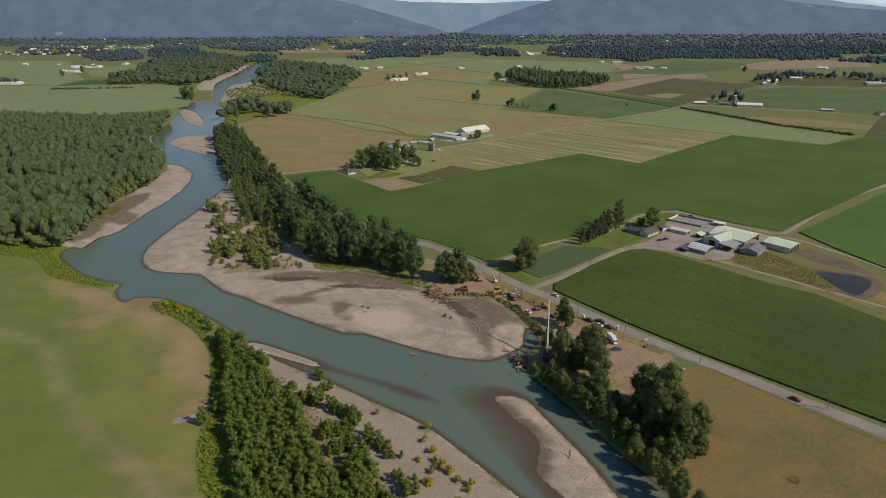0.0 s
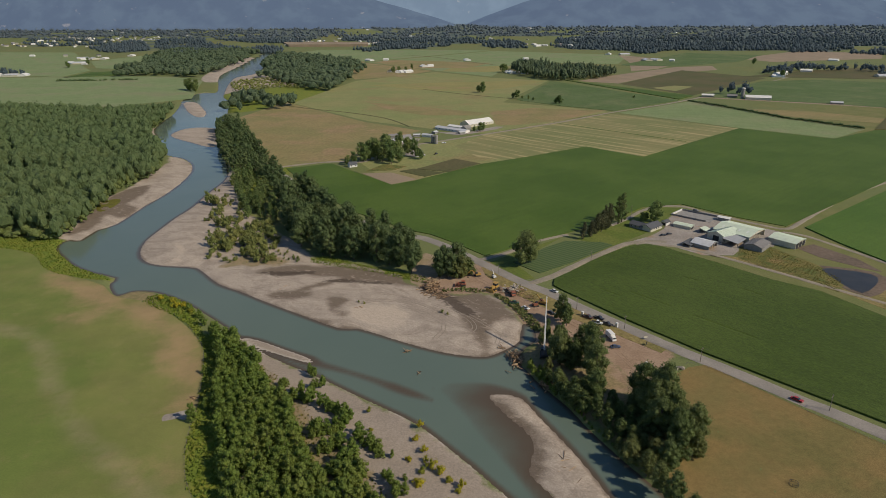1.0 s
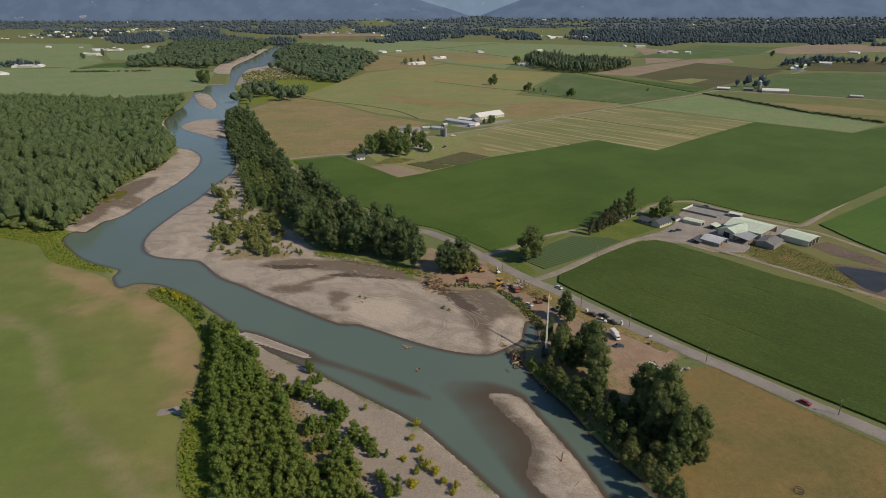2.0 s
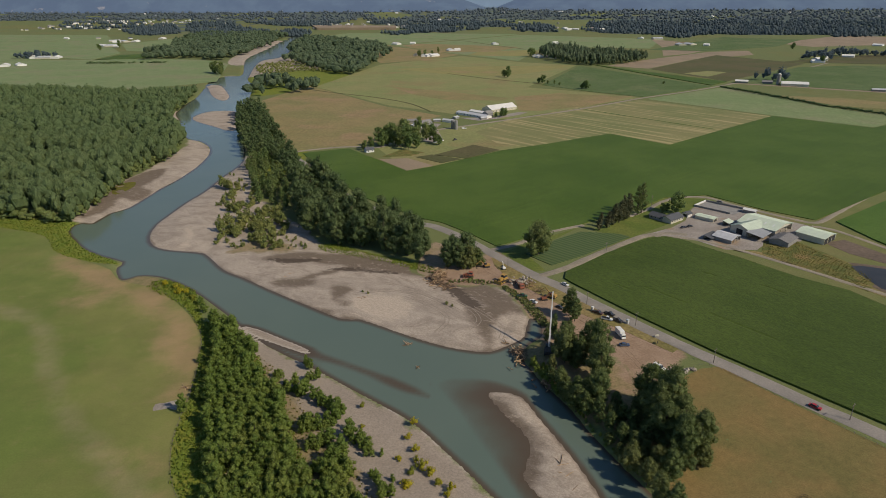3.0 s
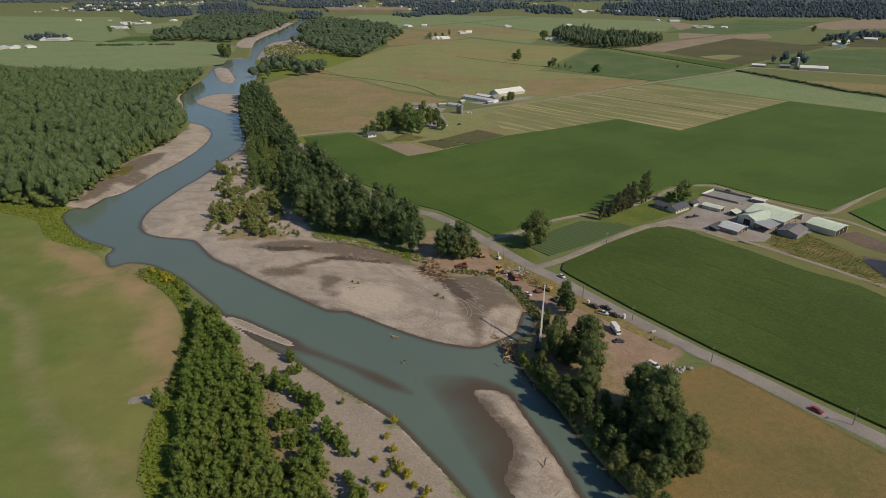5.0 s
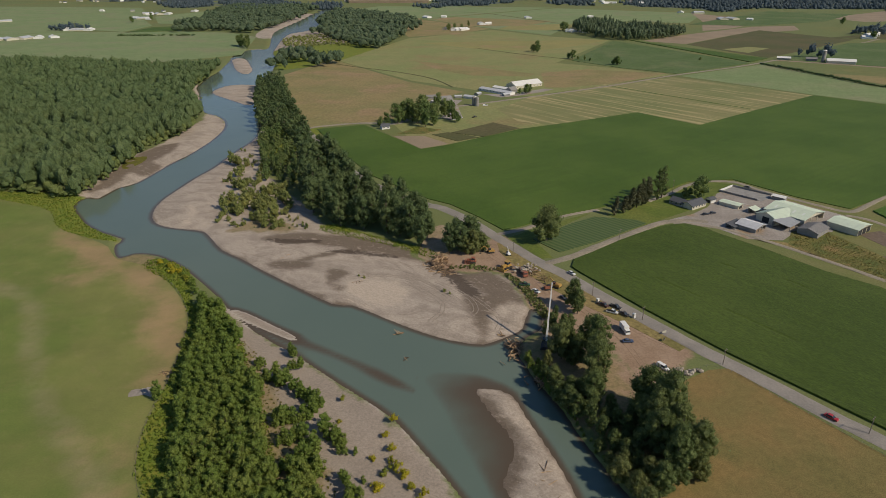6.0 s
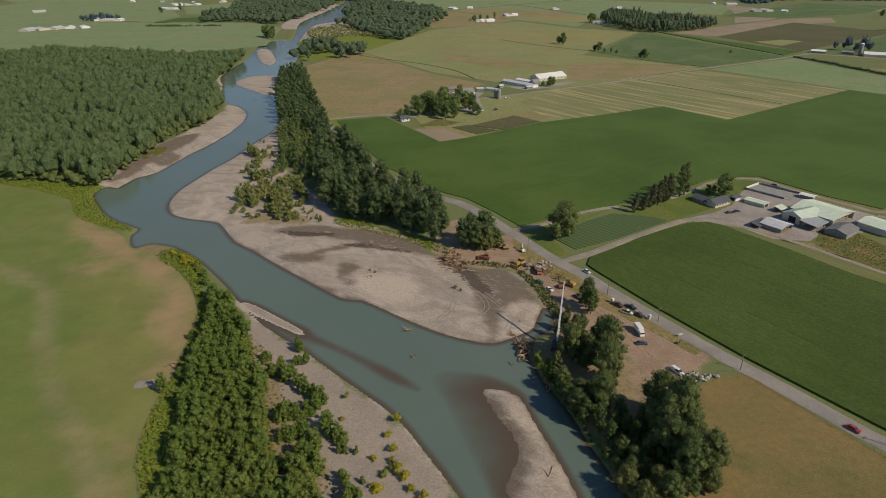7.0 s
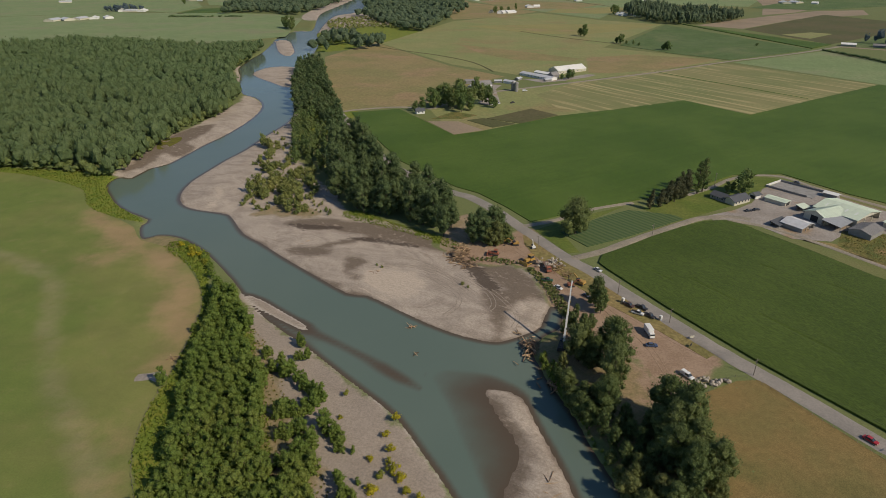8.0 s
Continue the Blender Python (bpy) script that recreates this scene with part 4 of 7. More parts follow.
ribbon("side_lane", "pale gravel side lane", [(22, 361), (41, 374), (65, 397), (86, 409)], 3.6, 0.12, M_TRACK)
ribbon("field_track", "two wheel field track of pale gravel", [(120, 428), (138, 446), (153, 464), (170, 475), (188, 475), (200, 459), (215, 443), (229, 429), (242, 421), (263, 439), (298, 472), (346, 513), (409, 558), (600, 680)], 3.4, 0.11, M_TRACK)
ribbon("far_road", "straight pale farm road", [(-84, 631), (-54, 703), (-2, 745), (146, 865), (254, 967), (382, 1073), (588, 1278), (858, 1576)], 5.0, 0.16, M_TRACK)
ribbon("pond_track", "pale gravel track between corn and barns", [(128, 391), (152, 386), (174, 368), (198, 342), (222, 314), (240, 296), (262, 290), (280, 310), (274, 345), (258, 385), (246, 408), (236, 414)], 3.2, 0.12, M_TRACK)
ribbon("hay_ditch", "dark grassy ditch across the hay", [(149, 874), (215, 806), (284, 737)], 3.5, 0.12, M_GREEN, "ditch")
for line, wide in (([(-300, 1075), (-223, 1014), (-145, 965), (-86, 910), (-49, 842)], 3.0), ([(-170, 2351), (-44, 2222), (65, 2008), (143, 1871)], 7.0), ([(-48, 1275), (27, 1198), (109, 1132), (188, 1066), (232, 1028)], 3.0)):
    ribbon("field_ditch", "dark weedy ditch between pastures", line, wide, 0.16, M_BROWN, "ditch", 0.3)
ribbon("bend_track", "pale gravel bend at the field corner", [(-168, 601), (-160, 612), (-120, 632), (-84, 631)], 5.0, 0.15, M_TRACK)
field("pond_margin", "trodden brown mud round the farm pond", [(221, 352), (236, 351), (254, 343), (253, 327), (230, 309), (221, 327)], 0.09, M_DARKSOIL, True)
field("pond", "dark still farm pond", [(226, 348), (237, 347), (250, 340), (248, 330), (229, 314), (225, 329)], 0.13, M_POND, True)


# ---- mountains behind the plain ----
def ridge(name, label, near, far, height, seed, material, x0=-4700, x1=4700):
    xs, ys = np.linspace(x0, x1, 260), np.linspace(near, far, 16)
    gx, gy = np.meshgrid(xs, ys)
    up = np.linspace(0, 1, 16)[:, None]
    top = np.array([height(x) for x in xs])[None]
    rough = np.array([[noise.fractal((x * 0.0035, y * 0.0035 + seed, seed), 0.8, 2.2, 6) for x in xs] for y in ys])
    z = far_rise(gy) - 20 + np.maximum(top, 0) * (up ** 1.15) + rough * top * 0.16 * up * (1.25 - up)
    idx = np.arange(gx.size).reshape(gx.shape)
    faces = np.stack([idx[:-1, :-1], idx[:-1, 1:], idx[1:, 1:], idx[1:, :-1]], -1).reshape(-1, 4)
    tagged(new(name, quick_mesh(name, np.c_[gx.ravel(), gy.ravel(), z.ravel()], faces, material, True)), label, "mountain", kind="structure")


def skyline(xs, zs):
    return lambda x: float(np.interp(x, xs, zs)) - 42


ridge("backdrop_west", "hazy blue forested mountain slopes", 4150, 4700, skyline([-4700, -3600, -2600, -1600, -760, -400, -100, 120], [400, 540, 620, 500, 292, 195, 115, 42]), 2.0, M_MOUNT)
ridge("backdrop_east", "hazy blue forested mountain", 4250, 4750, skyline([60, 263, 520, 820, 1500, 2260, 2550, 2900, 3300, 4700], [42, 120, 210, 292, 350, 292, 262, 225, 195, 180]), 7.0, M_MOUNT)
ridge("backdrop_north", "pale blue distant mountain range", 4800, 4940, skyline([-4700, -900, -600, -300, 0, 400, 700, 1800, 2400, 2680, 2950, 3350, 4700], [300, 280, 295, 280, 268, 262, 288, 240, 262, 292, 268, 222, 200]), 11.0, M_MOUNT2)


def sky_haze():
    """Pale hazy sky with a bank of cloud low over the farthest range."""
    m, nt, links, bsdf = nodes_of("pale_hazy_sky")
    stretch = nt.new("ShaderNodeMapping")
    stretch.inputs["Scale"].default_value = (0.0009, 1.0, 0.005)
    links.new(position_of(nt), stretch.inputs["Vector"])
    cloud = noise_of(nt, links, stretch.outputs[0], 2.0, 5, 0.6)
    col = mix_of(nt, links, ramp_of(nt, links, cloud, 0.45, 0.65), (0.40, 0.50, 0.60), (0.62, 0.66, 0.69))
    bsdf.inputs["Base Color"].default_value = (0, 0, 0, 1)
    bsdf.inputs["Specular IOR Level"].default_value = 0.0
    links.new(col, bsdf.inputs["Emission Color"])
    bsdf.inputs["Emission Strength"].default_value = 1.0
    verts = [(-4700, 4946, 60), (4700, 4946, 60), (4700, 4946, 620), (-4700, 4946, 620)]
    tagged(new("backdrop_sky", quick_mesh("backdrop_sky", verts, [(0, 1, 2, 3)], m)), "pale hazy sky with low cloud behind the mountains", "sky", kind="structure")


sky_haze()


# an algae pool in the hollow behind the upper bar
pool = [(-272, 468), (-278, 484), (-275, 494), (-268, 497), (-263, 487), (-262, 472), (-265, 462)]
pool_level = min(land(x, y) for x, y in pool) + 0.12
field("algae_pool", "shallow olive pool with algae behind the gravel bar", pool, 0.10, M_ALGAE, True, lift=pool_level)


def wheel_track(label, line, gap=2.0, width=0.42):
    """A pair of wheel marks laid over the gravel."""
    p = curve_points(line, False, 1.5)
    along = np.gradient(p, axis=0)
    along /= np.linalg.norm(along, axis=1)[:, None]
    side = np.stack([-along[:, 1], along[:, 0]], 1)
    verts, faces, n = [], [], len(p)
    for s in (-gap / 2, gap / 2):
        for w in (-width / 2, width / 2):
            q = p + side * (s + w)
            verts.append(np.c_[q, [land(x, y) + 0.05 for x, y in q]])
    for k in (0, 2):
        faces += [(k * n + i, (k + 1) * n + i, (k + 1) * n + i + 1, k * n + i + 1) for i in range(n - 1)]
    me = quick_mesh("wheel_track", np.concatenate(verts), np.array(faces)[:, ::-1], M_WHEEL, True)
    tagged(new("wheel_track", me), label, "track", kind="structure")


for line in ([(-20, 299), (-9, 290), (0, 281), (2, 272), (-2, 264)], [(-4, 300), (8, 291), (15, 282), (17, 273), (12, 266)], [(-48, 299), (-32, 304), (-16, 301), (-5, 294), (4, 285)]):
    wheel_track("curved wheel marks pressed into the gravel bar", line)
for line in ([(-34, 314), (-18, 306), (-2, 293), (9, 282)], [(14, 288), (22, 278), (28, 268), (27, 260)]):
    wheel_track("faint wheel marks across the gravel bar", line, 1.8, 0.35)


# ---- trees ----
def icosphere(level=1):
    bm = bmesh.new()
    bmesh.ops.create_icosphere(bm, subdivisions=level, radius=1.0)
    v = np.array([x.co[:] for x in bm.verts])
    f = np.array([[x.index for x in face.verts] for face in bm.faces])
    bm.free()
    return v, f


ICO, ICO_F = icosphere(1)


def leaf_cloud(rng, puffs, count, size, core=0.74, flat=1.0):
    """Leaf clumps over a set of rounded boughs, with a dense core in each: verts and quads or triangles as triangles."""
    puffs = np.asarray(puffs, float)
    weight = puffs[:, 3] ** 2
    pick = rng.choice(len(puffs), count, p=weight / weight.sum())
    way = rng.normal(size=(count, 3))
    way[:, 2] = np.where(way[:, 2] < -0.3, -way[:, 2], way[:, 2]) + 0.15
    way /= np.linalg.norm(way, axis=1)[:, None]
    at = puffs[pick, :3] + way * (puffs[pick, 3] * np.where(rng.uniform(size=count) < 0.22, rng.uniform(1.05, 1.5, count), rng.uniform(0.70, 1.12, count)))[:, None] * (1, 1, flat)
    nrm = way + (0, 0, 0.25) + rng.normal(0, 0.5, (count, 3))
    nrm /= np.linalg.norm(nrm, axis=1)[:, None]
    t1 = np.cross(nrm, rng.normal(size=(count, 3)))
    t1 /= np.linalg.norm(t1, axis=1)[:, None]
    # every other clump is a shoot that stands out of the crown, up and outwards
    shoot = rng.uniform(size=count) < 0.5
    t1[shoot] = (way + (0, 0, 0.9) + rng.normal(0, 0.45, (count, 3)))[shoot]
    t1 /= np.linalg.norm(t1, axis=1)[:, None]
    nrm = np.where(shoot[:, None], np.cross(t1, rng.normal(size=(count, 3))), nrm)
    nrm /= np.linalg.norm(nrm, axis=1)[:, None]
    t2 = np.cross(nrm, t1)
    s = (size * rng.uniform(0.6, 1.35, count))[:, None]
    quad = np.stack([at + t1 * s, at + t2 * s * 0.5 + nrm * s * 0.2, at - t1 * s, at - t2 * s * 0.5 + nrm * s * 0.15], 1)
    verts = [quad.reshape(-1, 3)]
    k = np.arange(count)[:, None] * 4
    faces = [np.concatenate([k + [0, 1, 2], k + [0, 2, 3]])]
    base = count * 4
    for x, y, z, r in puffs:
        warp = 1 + rng.uniform(-0.22, 0.18, (len(ICO), 1))
        verts.append(ICO * warp * (r * core) * (1, 1, flat) + (x, y, z))
        faces.append(ICO_F + base)
        base += len(ICO)
    return np.concatenate(verts), np.concatenate(faces)


def limb(bm, a, b, ra, rb, sides=6):
    a, b = Vector(a), Vector(b)
    z = (b - a).normalized()
    x = z.orthogonal().normalized()
    y = z.cross(x)
    rings = []
    for p, r in ((a, ra), (a.lerp(b, 0.5) + x * ra * 0.4, (ra + rb) / 2), (b, rb)):
        rings.append([bm.verts.new(p + (x * math.cos(u) + y * math.sin(u)) * r) for u in (2 * math.pi * k / sides for k in range(sides))])
    for lo, hi in zip(rings, rings[1:]):
        for k in range(sides):
            bm.faces.new((lo[k], lo[(k + 1) % sides], hi[(k + 1) % sides], hi[k]))
    bm.faces.new(rings[-1])


def tree_kind(name, seed, high, wide, bare, boughs, leaves, size, material, point=0.0):
    """One tree: a tapered trunk with limbs, and an uneven crown of leaf clumps on rounded boughs. point: how pointed its top is."""
    rng = np.random.default_rng(seed)
    puffs = []
    mid, half = high * (1 + bare) / 2, high * (1 - bare) / 2
    lean = rng.uniform(-0.06, 0.06, 2) * high
    for k in range(boughs):
        u = 1 - 2 * (k + 0.5) / boughs
        a = 2.4 * k + rng.uniform(-0.5, 0.5)
        ring = math.sqrt(max(0.05, 1 - u * u)) * (1 - point * (u + 1) / 2)
        d = wide * 0.5 * ring * rng.uniform(0.35, 0.92)
        r = wide * rng.uniform(0.11, 0.24) * min(1.0, (24 / boughs) ** 0.4) * (1 - 0.45 * point * (u + 1) / 2)
        z = mid + half * u * 0.80 + rng.uniform(-0.05, 0.05) * high
        puffs.append((d * math.cos(a) + lean[0] * u, d * math.sin(a) + lean[1] * u, max(z, r * 0.8), r))
    puffs.append((lean[0], lean[1], high * 0.88, wide * (0.16 - 0.07 * point)))
    puffs.append((0, 0, mid * 0.92, wide * 0.30))
    v, f = leaf_cloud(rng, puffs, leaves, size)
    root = new(name)
    root.empty_display_size = 0.5
    crown = new("crown", quick_mesh("crown", v, f, material))
    crown.parent = root
    bm = bmesh.new()
    r0 = high * 0.014 + 0.05
    limb(bm, (0, 0, -0.4), (0.2, 0.1, high * 0.45), r0 * 1.3, r0 * 0.7, 7)
    limb(bm, (0.2, 0.1, high * 0.45), (lean[0] * 0.8, lean[1] * 0.8, high * 0.85), r0 * 0.7, r0 * 0.2)
    for x, y, z, r in puffs[1:boughs:3]:
        limb(bm, (0.1, 0.05, z * 0.62), (x * 0.9, y * 0.9, z), r0 * 0.45, r0 * 0.12, 5)
    part("trunk", bm, M_BARK, root)
    return root


def kinds(name, label, count, seed, **spec):
    out = []
    for k in range(count):
        vary = np.random.default_rng(seed + k)
        s = dict(spec)
        s["high"] *= vary.uniform(0.9, 1.12)
        s["wide"] *= vary.uniform(0.88, 1.15)
        root = tree_kind(name, seed + k, material=s.pop("material"), **s)
        tagged(root, label, "tree")
        root.location = (0, 0, 0)
        out.append([root, False])
    return out


def plant(pool, k, x, y, z=0.0, scale=1.0, spin=0.0, group=""):
    """Stands one tree of a pool at a place; the first use takes the model itself."""
    item = pool[k % len(pool)]
    root = item[0]
    m = Matrix.LocRotScale((x, y, z), Euler((0, 0, spin)), None)
    if not item[1]:
        item[1] = True
        ob = root
        ob.matrix_basis = m
    else:
        keep = root.scale.copy()
        root.scale = (1, 1, 1)
        ob = copy_thing(root, m)
        root.scale = keep
    vary = np.random.default_rng(int(abs(x * 131 + y * 977)) + 3)
    ob.scale = (scale * vary.uniform(0.86, 1.14), scale * vary.uniform(0.86, 1.14), scale * vary.uniform(0.88, 1.16))
    if group:
        ob["group"] = group
    return ob


def scatter(rng, outline, gap, most=5000, smooth=True, ragged=0.0):
    """Places within an outline, none nearer to another than gap."""
    line = curve_points(outline, True, 8) if smooth else np.array(outline, float)
    lo, hi = line.min(0), line.max(0)
    area = (hi - lo).prod()
    tries = rng.uniform(lo, hi, (int(min(60000, area / gap**2 * 4)), 2))
    wave = np.array([noise.fractal((x * 0.018, y * 0.018, 2.0), 0.8, 2.0, 3) for x, y in tries]) if ragged else 0.0
    tries = tries[inside(tries, line) + ragged * wave > 0]
    cell, out = {}, []
    for x, y in tries:
        i, j = int(x // gap), int(y // gap)
        if any((x - a) ** 2 + (y - b) ** 2 < gap * gap for u in (-1, 0, 1) for v in (-1, 0, 1) for a, b in cell.get((i + u, j + v), ())):
            continue
        cell.setdefault((i, j), []).append((x, y))
        out.append((x, y))
        if len(out) >= most:
            break
    return np.array(out)


COTTON = kinds("cottonwood_tree", "broad dark green cottonwood tree on the river bank", 5, 100, high=22.0, wide=15.0, bare=0.04, boughs=46, leaves=3100, size=0.36, material=M_COTTON, point=0.35)
SALLOW = kinds("willow_tree", "broad grey green willow tree on the river bank", 3, 130, high=17.0, wide=14.0, bare=0.02, boughs=38, leaves=2500, size=0.35, material=M_SALLOW, point=0.2)
YOUNG = kinds("young_poplar", "light green young poplar tree beside the grove", 4, 140, high=12.0, wide=6.8, bare=0.02, boughs=14, leaves=320, size=0.46, material=M_BANKLEAF, point=0.5)
GROVE = kinds("cottonwood_tree", "tall dark green cottonwood tree in a riverside grove", 5, 150, high=21.0, wide=12.5, bare=0.04, boughs=24, leaves=1050, size=0.46, material=M_GROVE, point=0.4)
BANK = kinds("bank_tree", "green riverside tree on the upper bank", 4, 180, high=16.0, wide=10.0, bare=0.03, boughs=12, leaves=280, size=0.60, material=M_GROVE, point=0.3)
ALDER = kinds("alder_tree", "young bright green alder tree in a thicket", 8, 200, high=8.0, wide=6.9, bare=0.0, boughs=18, leaves=470, size=0.25, material=M_ALDER, point=0.5)
WILLOW = kinds("willow_shrub", "grey green willow shrub on river gravel", 5, 300, high=5.2, wide=5.6, bare=0.0, boughs=7, leaves=200, size=0.32, material=M_WILLOW, point=0.3)
BROOM = kinds("broom_bush", "yellow green broom bush on gravel", 3, 400, high=2.3, wide=3.5, bare=0.0, boughs=8, leaves=240, size=0.2, material=M_YELLOW)
POPLAR = kinds("poplar_tree", "narrow dark poplar tree", 2, 500, high=23.0, wide=8.0, bare=0.02, boughs=26, leaves=1500, size=0.42, material=M_COTTON, point=0.5)
SPRUCE = kinds("spruce_tree", "grey brown garden spruce tree", 3, 530, high=16.0, wide=9.5, bare=0.0, boughs=26, leaves=1200, size=0.45, material=M_SPRUCE, point=0.9)
YARD_TREE = kinds("farm_tree", "leafy green farmyard shade tree", 4, 560, high=14.0, wide=11.0, bare=0.05, boughs=14, leaves=700, size=0.6, material=M_BANKLEAF, point=0.1)
LONE = kinds("shade_tree", "large round dark green shade tree on a lawn", 1, 590, high=18.0, wide=20.0, bare=0.02, boughs=46, leaves=3800, size=0.42, material=M_COTTON, point=0.1)

ALDERS = []


def alder(x, y, z, scale, spin, group):
    ALDERS.append((x, y, z, scale, spin, group))


rng = np.random.default_rng(21)
thicket = scatter(rng, [(-109, 267), (-90, 253), (-78, 238), (-71, 222), (-56, 206), (-52, 192), (-44, 180), (-36, 166), (-20, 135), (-24, 112), (-49, 112), (-64, 154), (-70, 170), (-79, 190), (-85, 208), (-91, 225), (-94, 240)], 2.95, 600)
for x, y in thicket:
    alder(x, y, -0.1, rng.uniform(0.82, 1.12) * (1.0 if y < 225 else 1.12), rng.uniform(0, 6.3), "alder thicket")
for x, y, s in [(-52, 231, .75), (-47, 223, .7), (-63, 223, .6), (-56, 213, .95), (-50, 211, 1), (-45, 209, .8), (-38, 206, .7), (-35, 202, .95), (-34, 197, .95), (-40, 194, 1), (-45, 192, .9), (-37, 192, .8), (-27, 188, 1), (-23, 186, .8), (-33, 184, 1), (-39, 183, .9), (-28, 180, .9), (-20, 179, .5), (-24, 171, .95), (-28, 168, 1), (-34, 172, 1), (-14, 166, .7), (-12, 162, .8), (-20, 158, 1), (-28, 160, 1), (-16, 150, 1), (-22, 146, 1)] + [(-30, 176, 1.0), (-31, 168, 1.1), (-25, 163, 1.1), (-22, 160, 1), (-18, 155, 1), (-26, 156, 1.1), (-32, 160, 1.1), (-12, 152, .8), (-8, 146, .8)]:
    for k in range(4):
        alder(x + rng.normal(0, 2.2) * (k > 0), y + rng.normal(0, 2.2) * (k > 0), -0.2, s * rng.uniform(0.65, 1.0) * (1 if k == 0 else 0.85), rng.uniform(0, 6.3), "alders on the gravel")
for x, y, s in [(-91.5, 199, .9), (-89, 207, .6), (-99, 232, .5), (-130, 293, .5), (-121, 284, .6), (-116, 276, .7)]:
    alder(x, y, -0.1, s, rng.uniform(0, 6.3), "alders at the meadow edge")
for x, y, s in [(-6, 197, .9), (-7, 189, .8), (-4, 183, 1.0), (-3, 178, .8), (-1, 175, 1.1), (2, 172, 1.1), (-4, 172, .8), (5, 168, .9), (-5, 166, 1.2), (8, 163, .8), (-9, 178, .7), (-26, 206, .7), (4, 158, 1), (10, 152, 1), (-24, 194, .6), (9, 166, 0.9), (-138, 296, 1.2), (-142, 302, 1.2), (-134, 297, 1.1), (-128, 290, 1.1), (-150, 306, 1.1)]:
    plant(BROOM, rng.integers(3), x, y, -0.35, s, rng.uniform(0, 6.3), "broom bushes")

BANK_TREES = [(66, 238, .86), (64, 230, .74), (64, 222, .80), (62, 214, .74), (61, 208, .66), (63, 246, .64), (49, 220, .5), (50, 212, .5), (53, 207, .48), (46, 226, .34), (54, 214, .42), (58, 213, .5), (56, 204, .5), (60, 201, .4), (63, 196, .36), (66, 189, .36)]
MEADOW_TREES = [(68, 200, .36), (71, 196, .38), (70, 191, .36), (73, 188, .4), (69, 186, .34), (72, 182, .38), (65, 202, .36), (74, 194, .4), (67, 206, .4), (73, 201, .4), (80, 211, .84), (83, 203, .86), (84, 198, 1.0), (86, 190, .95), (89, 184, .8), (82, 178, .8), (77, 172, .62), (79, 189, .86), (79, 197, .92), (84, 182, .85), (72, 164, .48), (74, 157, .5), (78, 150, .55), (83, 143, .6), (76, 204, .62)]
for x, y, s in BANK_TREES + MEADOW_TREES + [(60, 281, .56), (62, 276, .48), (58, 263, .35), (50, 262, .34), (47, 257, .28), (52, 270, .28), (55, 259, .42), (51, 254, .28)]:
    plant(COTTON, rng.integers(5), x, y, -0.1, s, rng.uniform(0, 6.3), "bank cottonwoods")
for x, y, s in [(53, 240, .95), (58, 236, .8), (56, 246, .7), (47, 235, .35), (86, 206, .6), (88, 198, .7), (92, 188, .66), (90, 180, .6), (66, 194, .32), (71, 186, .40), (64, 184, .30), (66, 177, .5), (70, 171, .55), (75, 178, .5), (62, 190, .3), (68, 182, .4)]:
    plant(SALLOW, rng.integers(3), x, y, -0.2, s, rng.uniform(0, 6.3), "bank willows")
for x, y in scatter(rng, [(37, 240), (42, 229), (50, 214), (56, 200), (61, 189), (66, 179), (72, 168), (81, 150), (86, 150), (77, 168), (71, 180), (66, 190), (61, 201), (55, 214), (47, 229), (42, 240)], 2.8, 60):
    if y > 206:
        alder(x, y, -0.6, rng.uniform(0.3, 0.5), rng.uniform(0, 6.3), "bank undergrowth")
for x, y in scatter(rng, [(-106, 406), (-92, 385), (-77, 368), (-54, 358), (-30, 349), (-18, 336), (-15, 342), (-18, 366), (-40, 402), (-86, 448), (-112, 500), (-120, 455), (-116, 428)], 7.0, 150):
    plant(GROVE, rng.integers(5), x, y, -0.1, rng.uniform(0.75, 1.25), rng.uniform(0, 6.3), "mid grove cottonwoods")
for x, y, s in [(-1, 335, .92), (5, 335, .85), (9, 341, .9), (2, 343, .9), (11, 347, .8)]:
    plant(GROVE, rng.integers(5), x, y, 0, s, rng.uniform(0, 6.3), "mid grove cottonwoods")
for x, y, s in [(12, 334, .72), (16, 339, .68), (8, 333, .6)]:
    plant(SALLOW, rng.integers(3), x, y, -0.1, s, rng.uniform(0, 6.3), "grove end willows")
for x, y in scatter(rng, [(-196, 560), (-183, 577), (-157, 533), (-132, 470), (-122, 432), (-135, 440), (-148, 447), (-166, 491)], 4.4, 80):
    plant(YOUNG, rng.integers(4), x, y, -0.2, rng.uniform(0.55, 1.15), rng.uniform(0, 6.3), "young poplars by the grove")
for x, y in scatter(rng, [(-292, 794), (-214, 606), (-186, 585), (-158, 540), (-128, 480), (-112, 470), (-136, 524), (-164, 589), (-230, 729), (-290, 860)], 6.6, 160):
    plant(BANK, rng.integers(4), x, y, -0.1, rng.uniform(0.65, 1.2), rng.uniform(0, 6.3), "upper bank trees")
for x, y in scatter(rng, [(-189, 500), (-178, 485), (-156, 446), (-128, 421), (-108, 385), (-96, 362), (-104, 354), (-122, 354), (-150, 376), (-166, 419), (-184, 470)], 4.6, 75):
    plant(WILLOW, rng.integers(5), x, y, -0.3, rng.uniform(0.12, 0.5), rng.uniform(0, 6.3), "willows on the gravel")
TALL_WILLOWS = [(-172, 453), (-159, 424), (-150, 397), (-141, 381), (-144, 402), (-185, 486), (-134, 414), (-122, 389), (-117, 369), (-124, 382), (-123, 410), (-136, 392)]
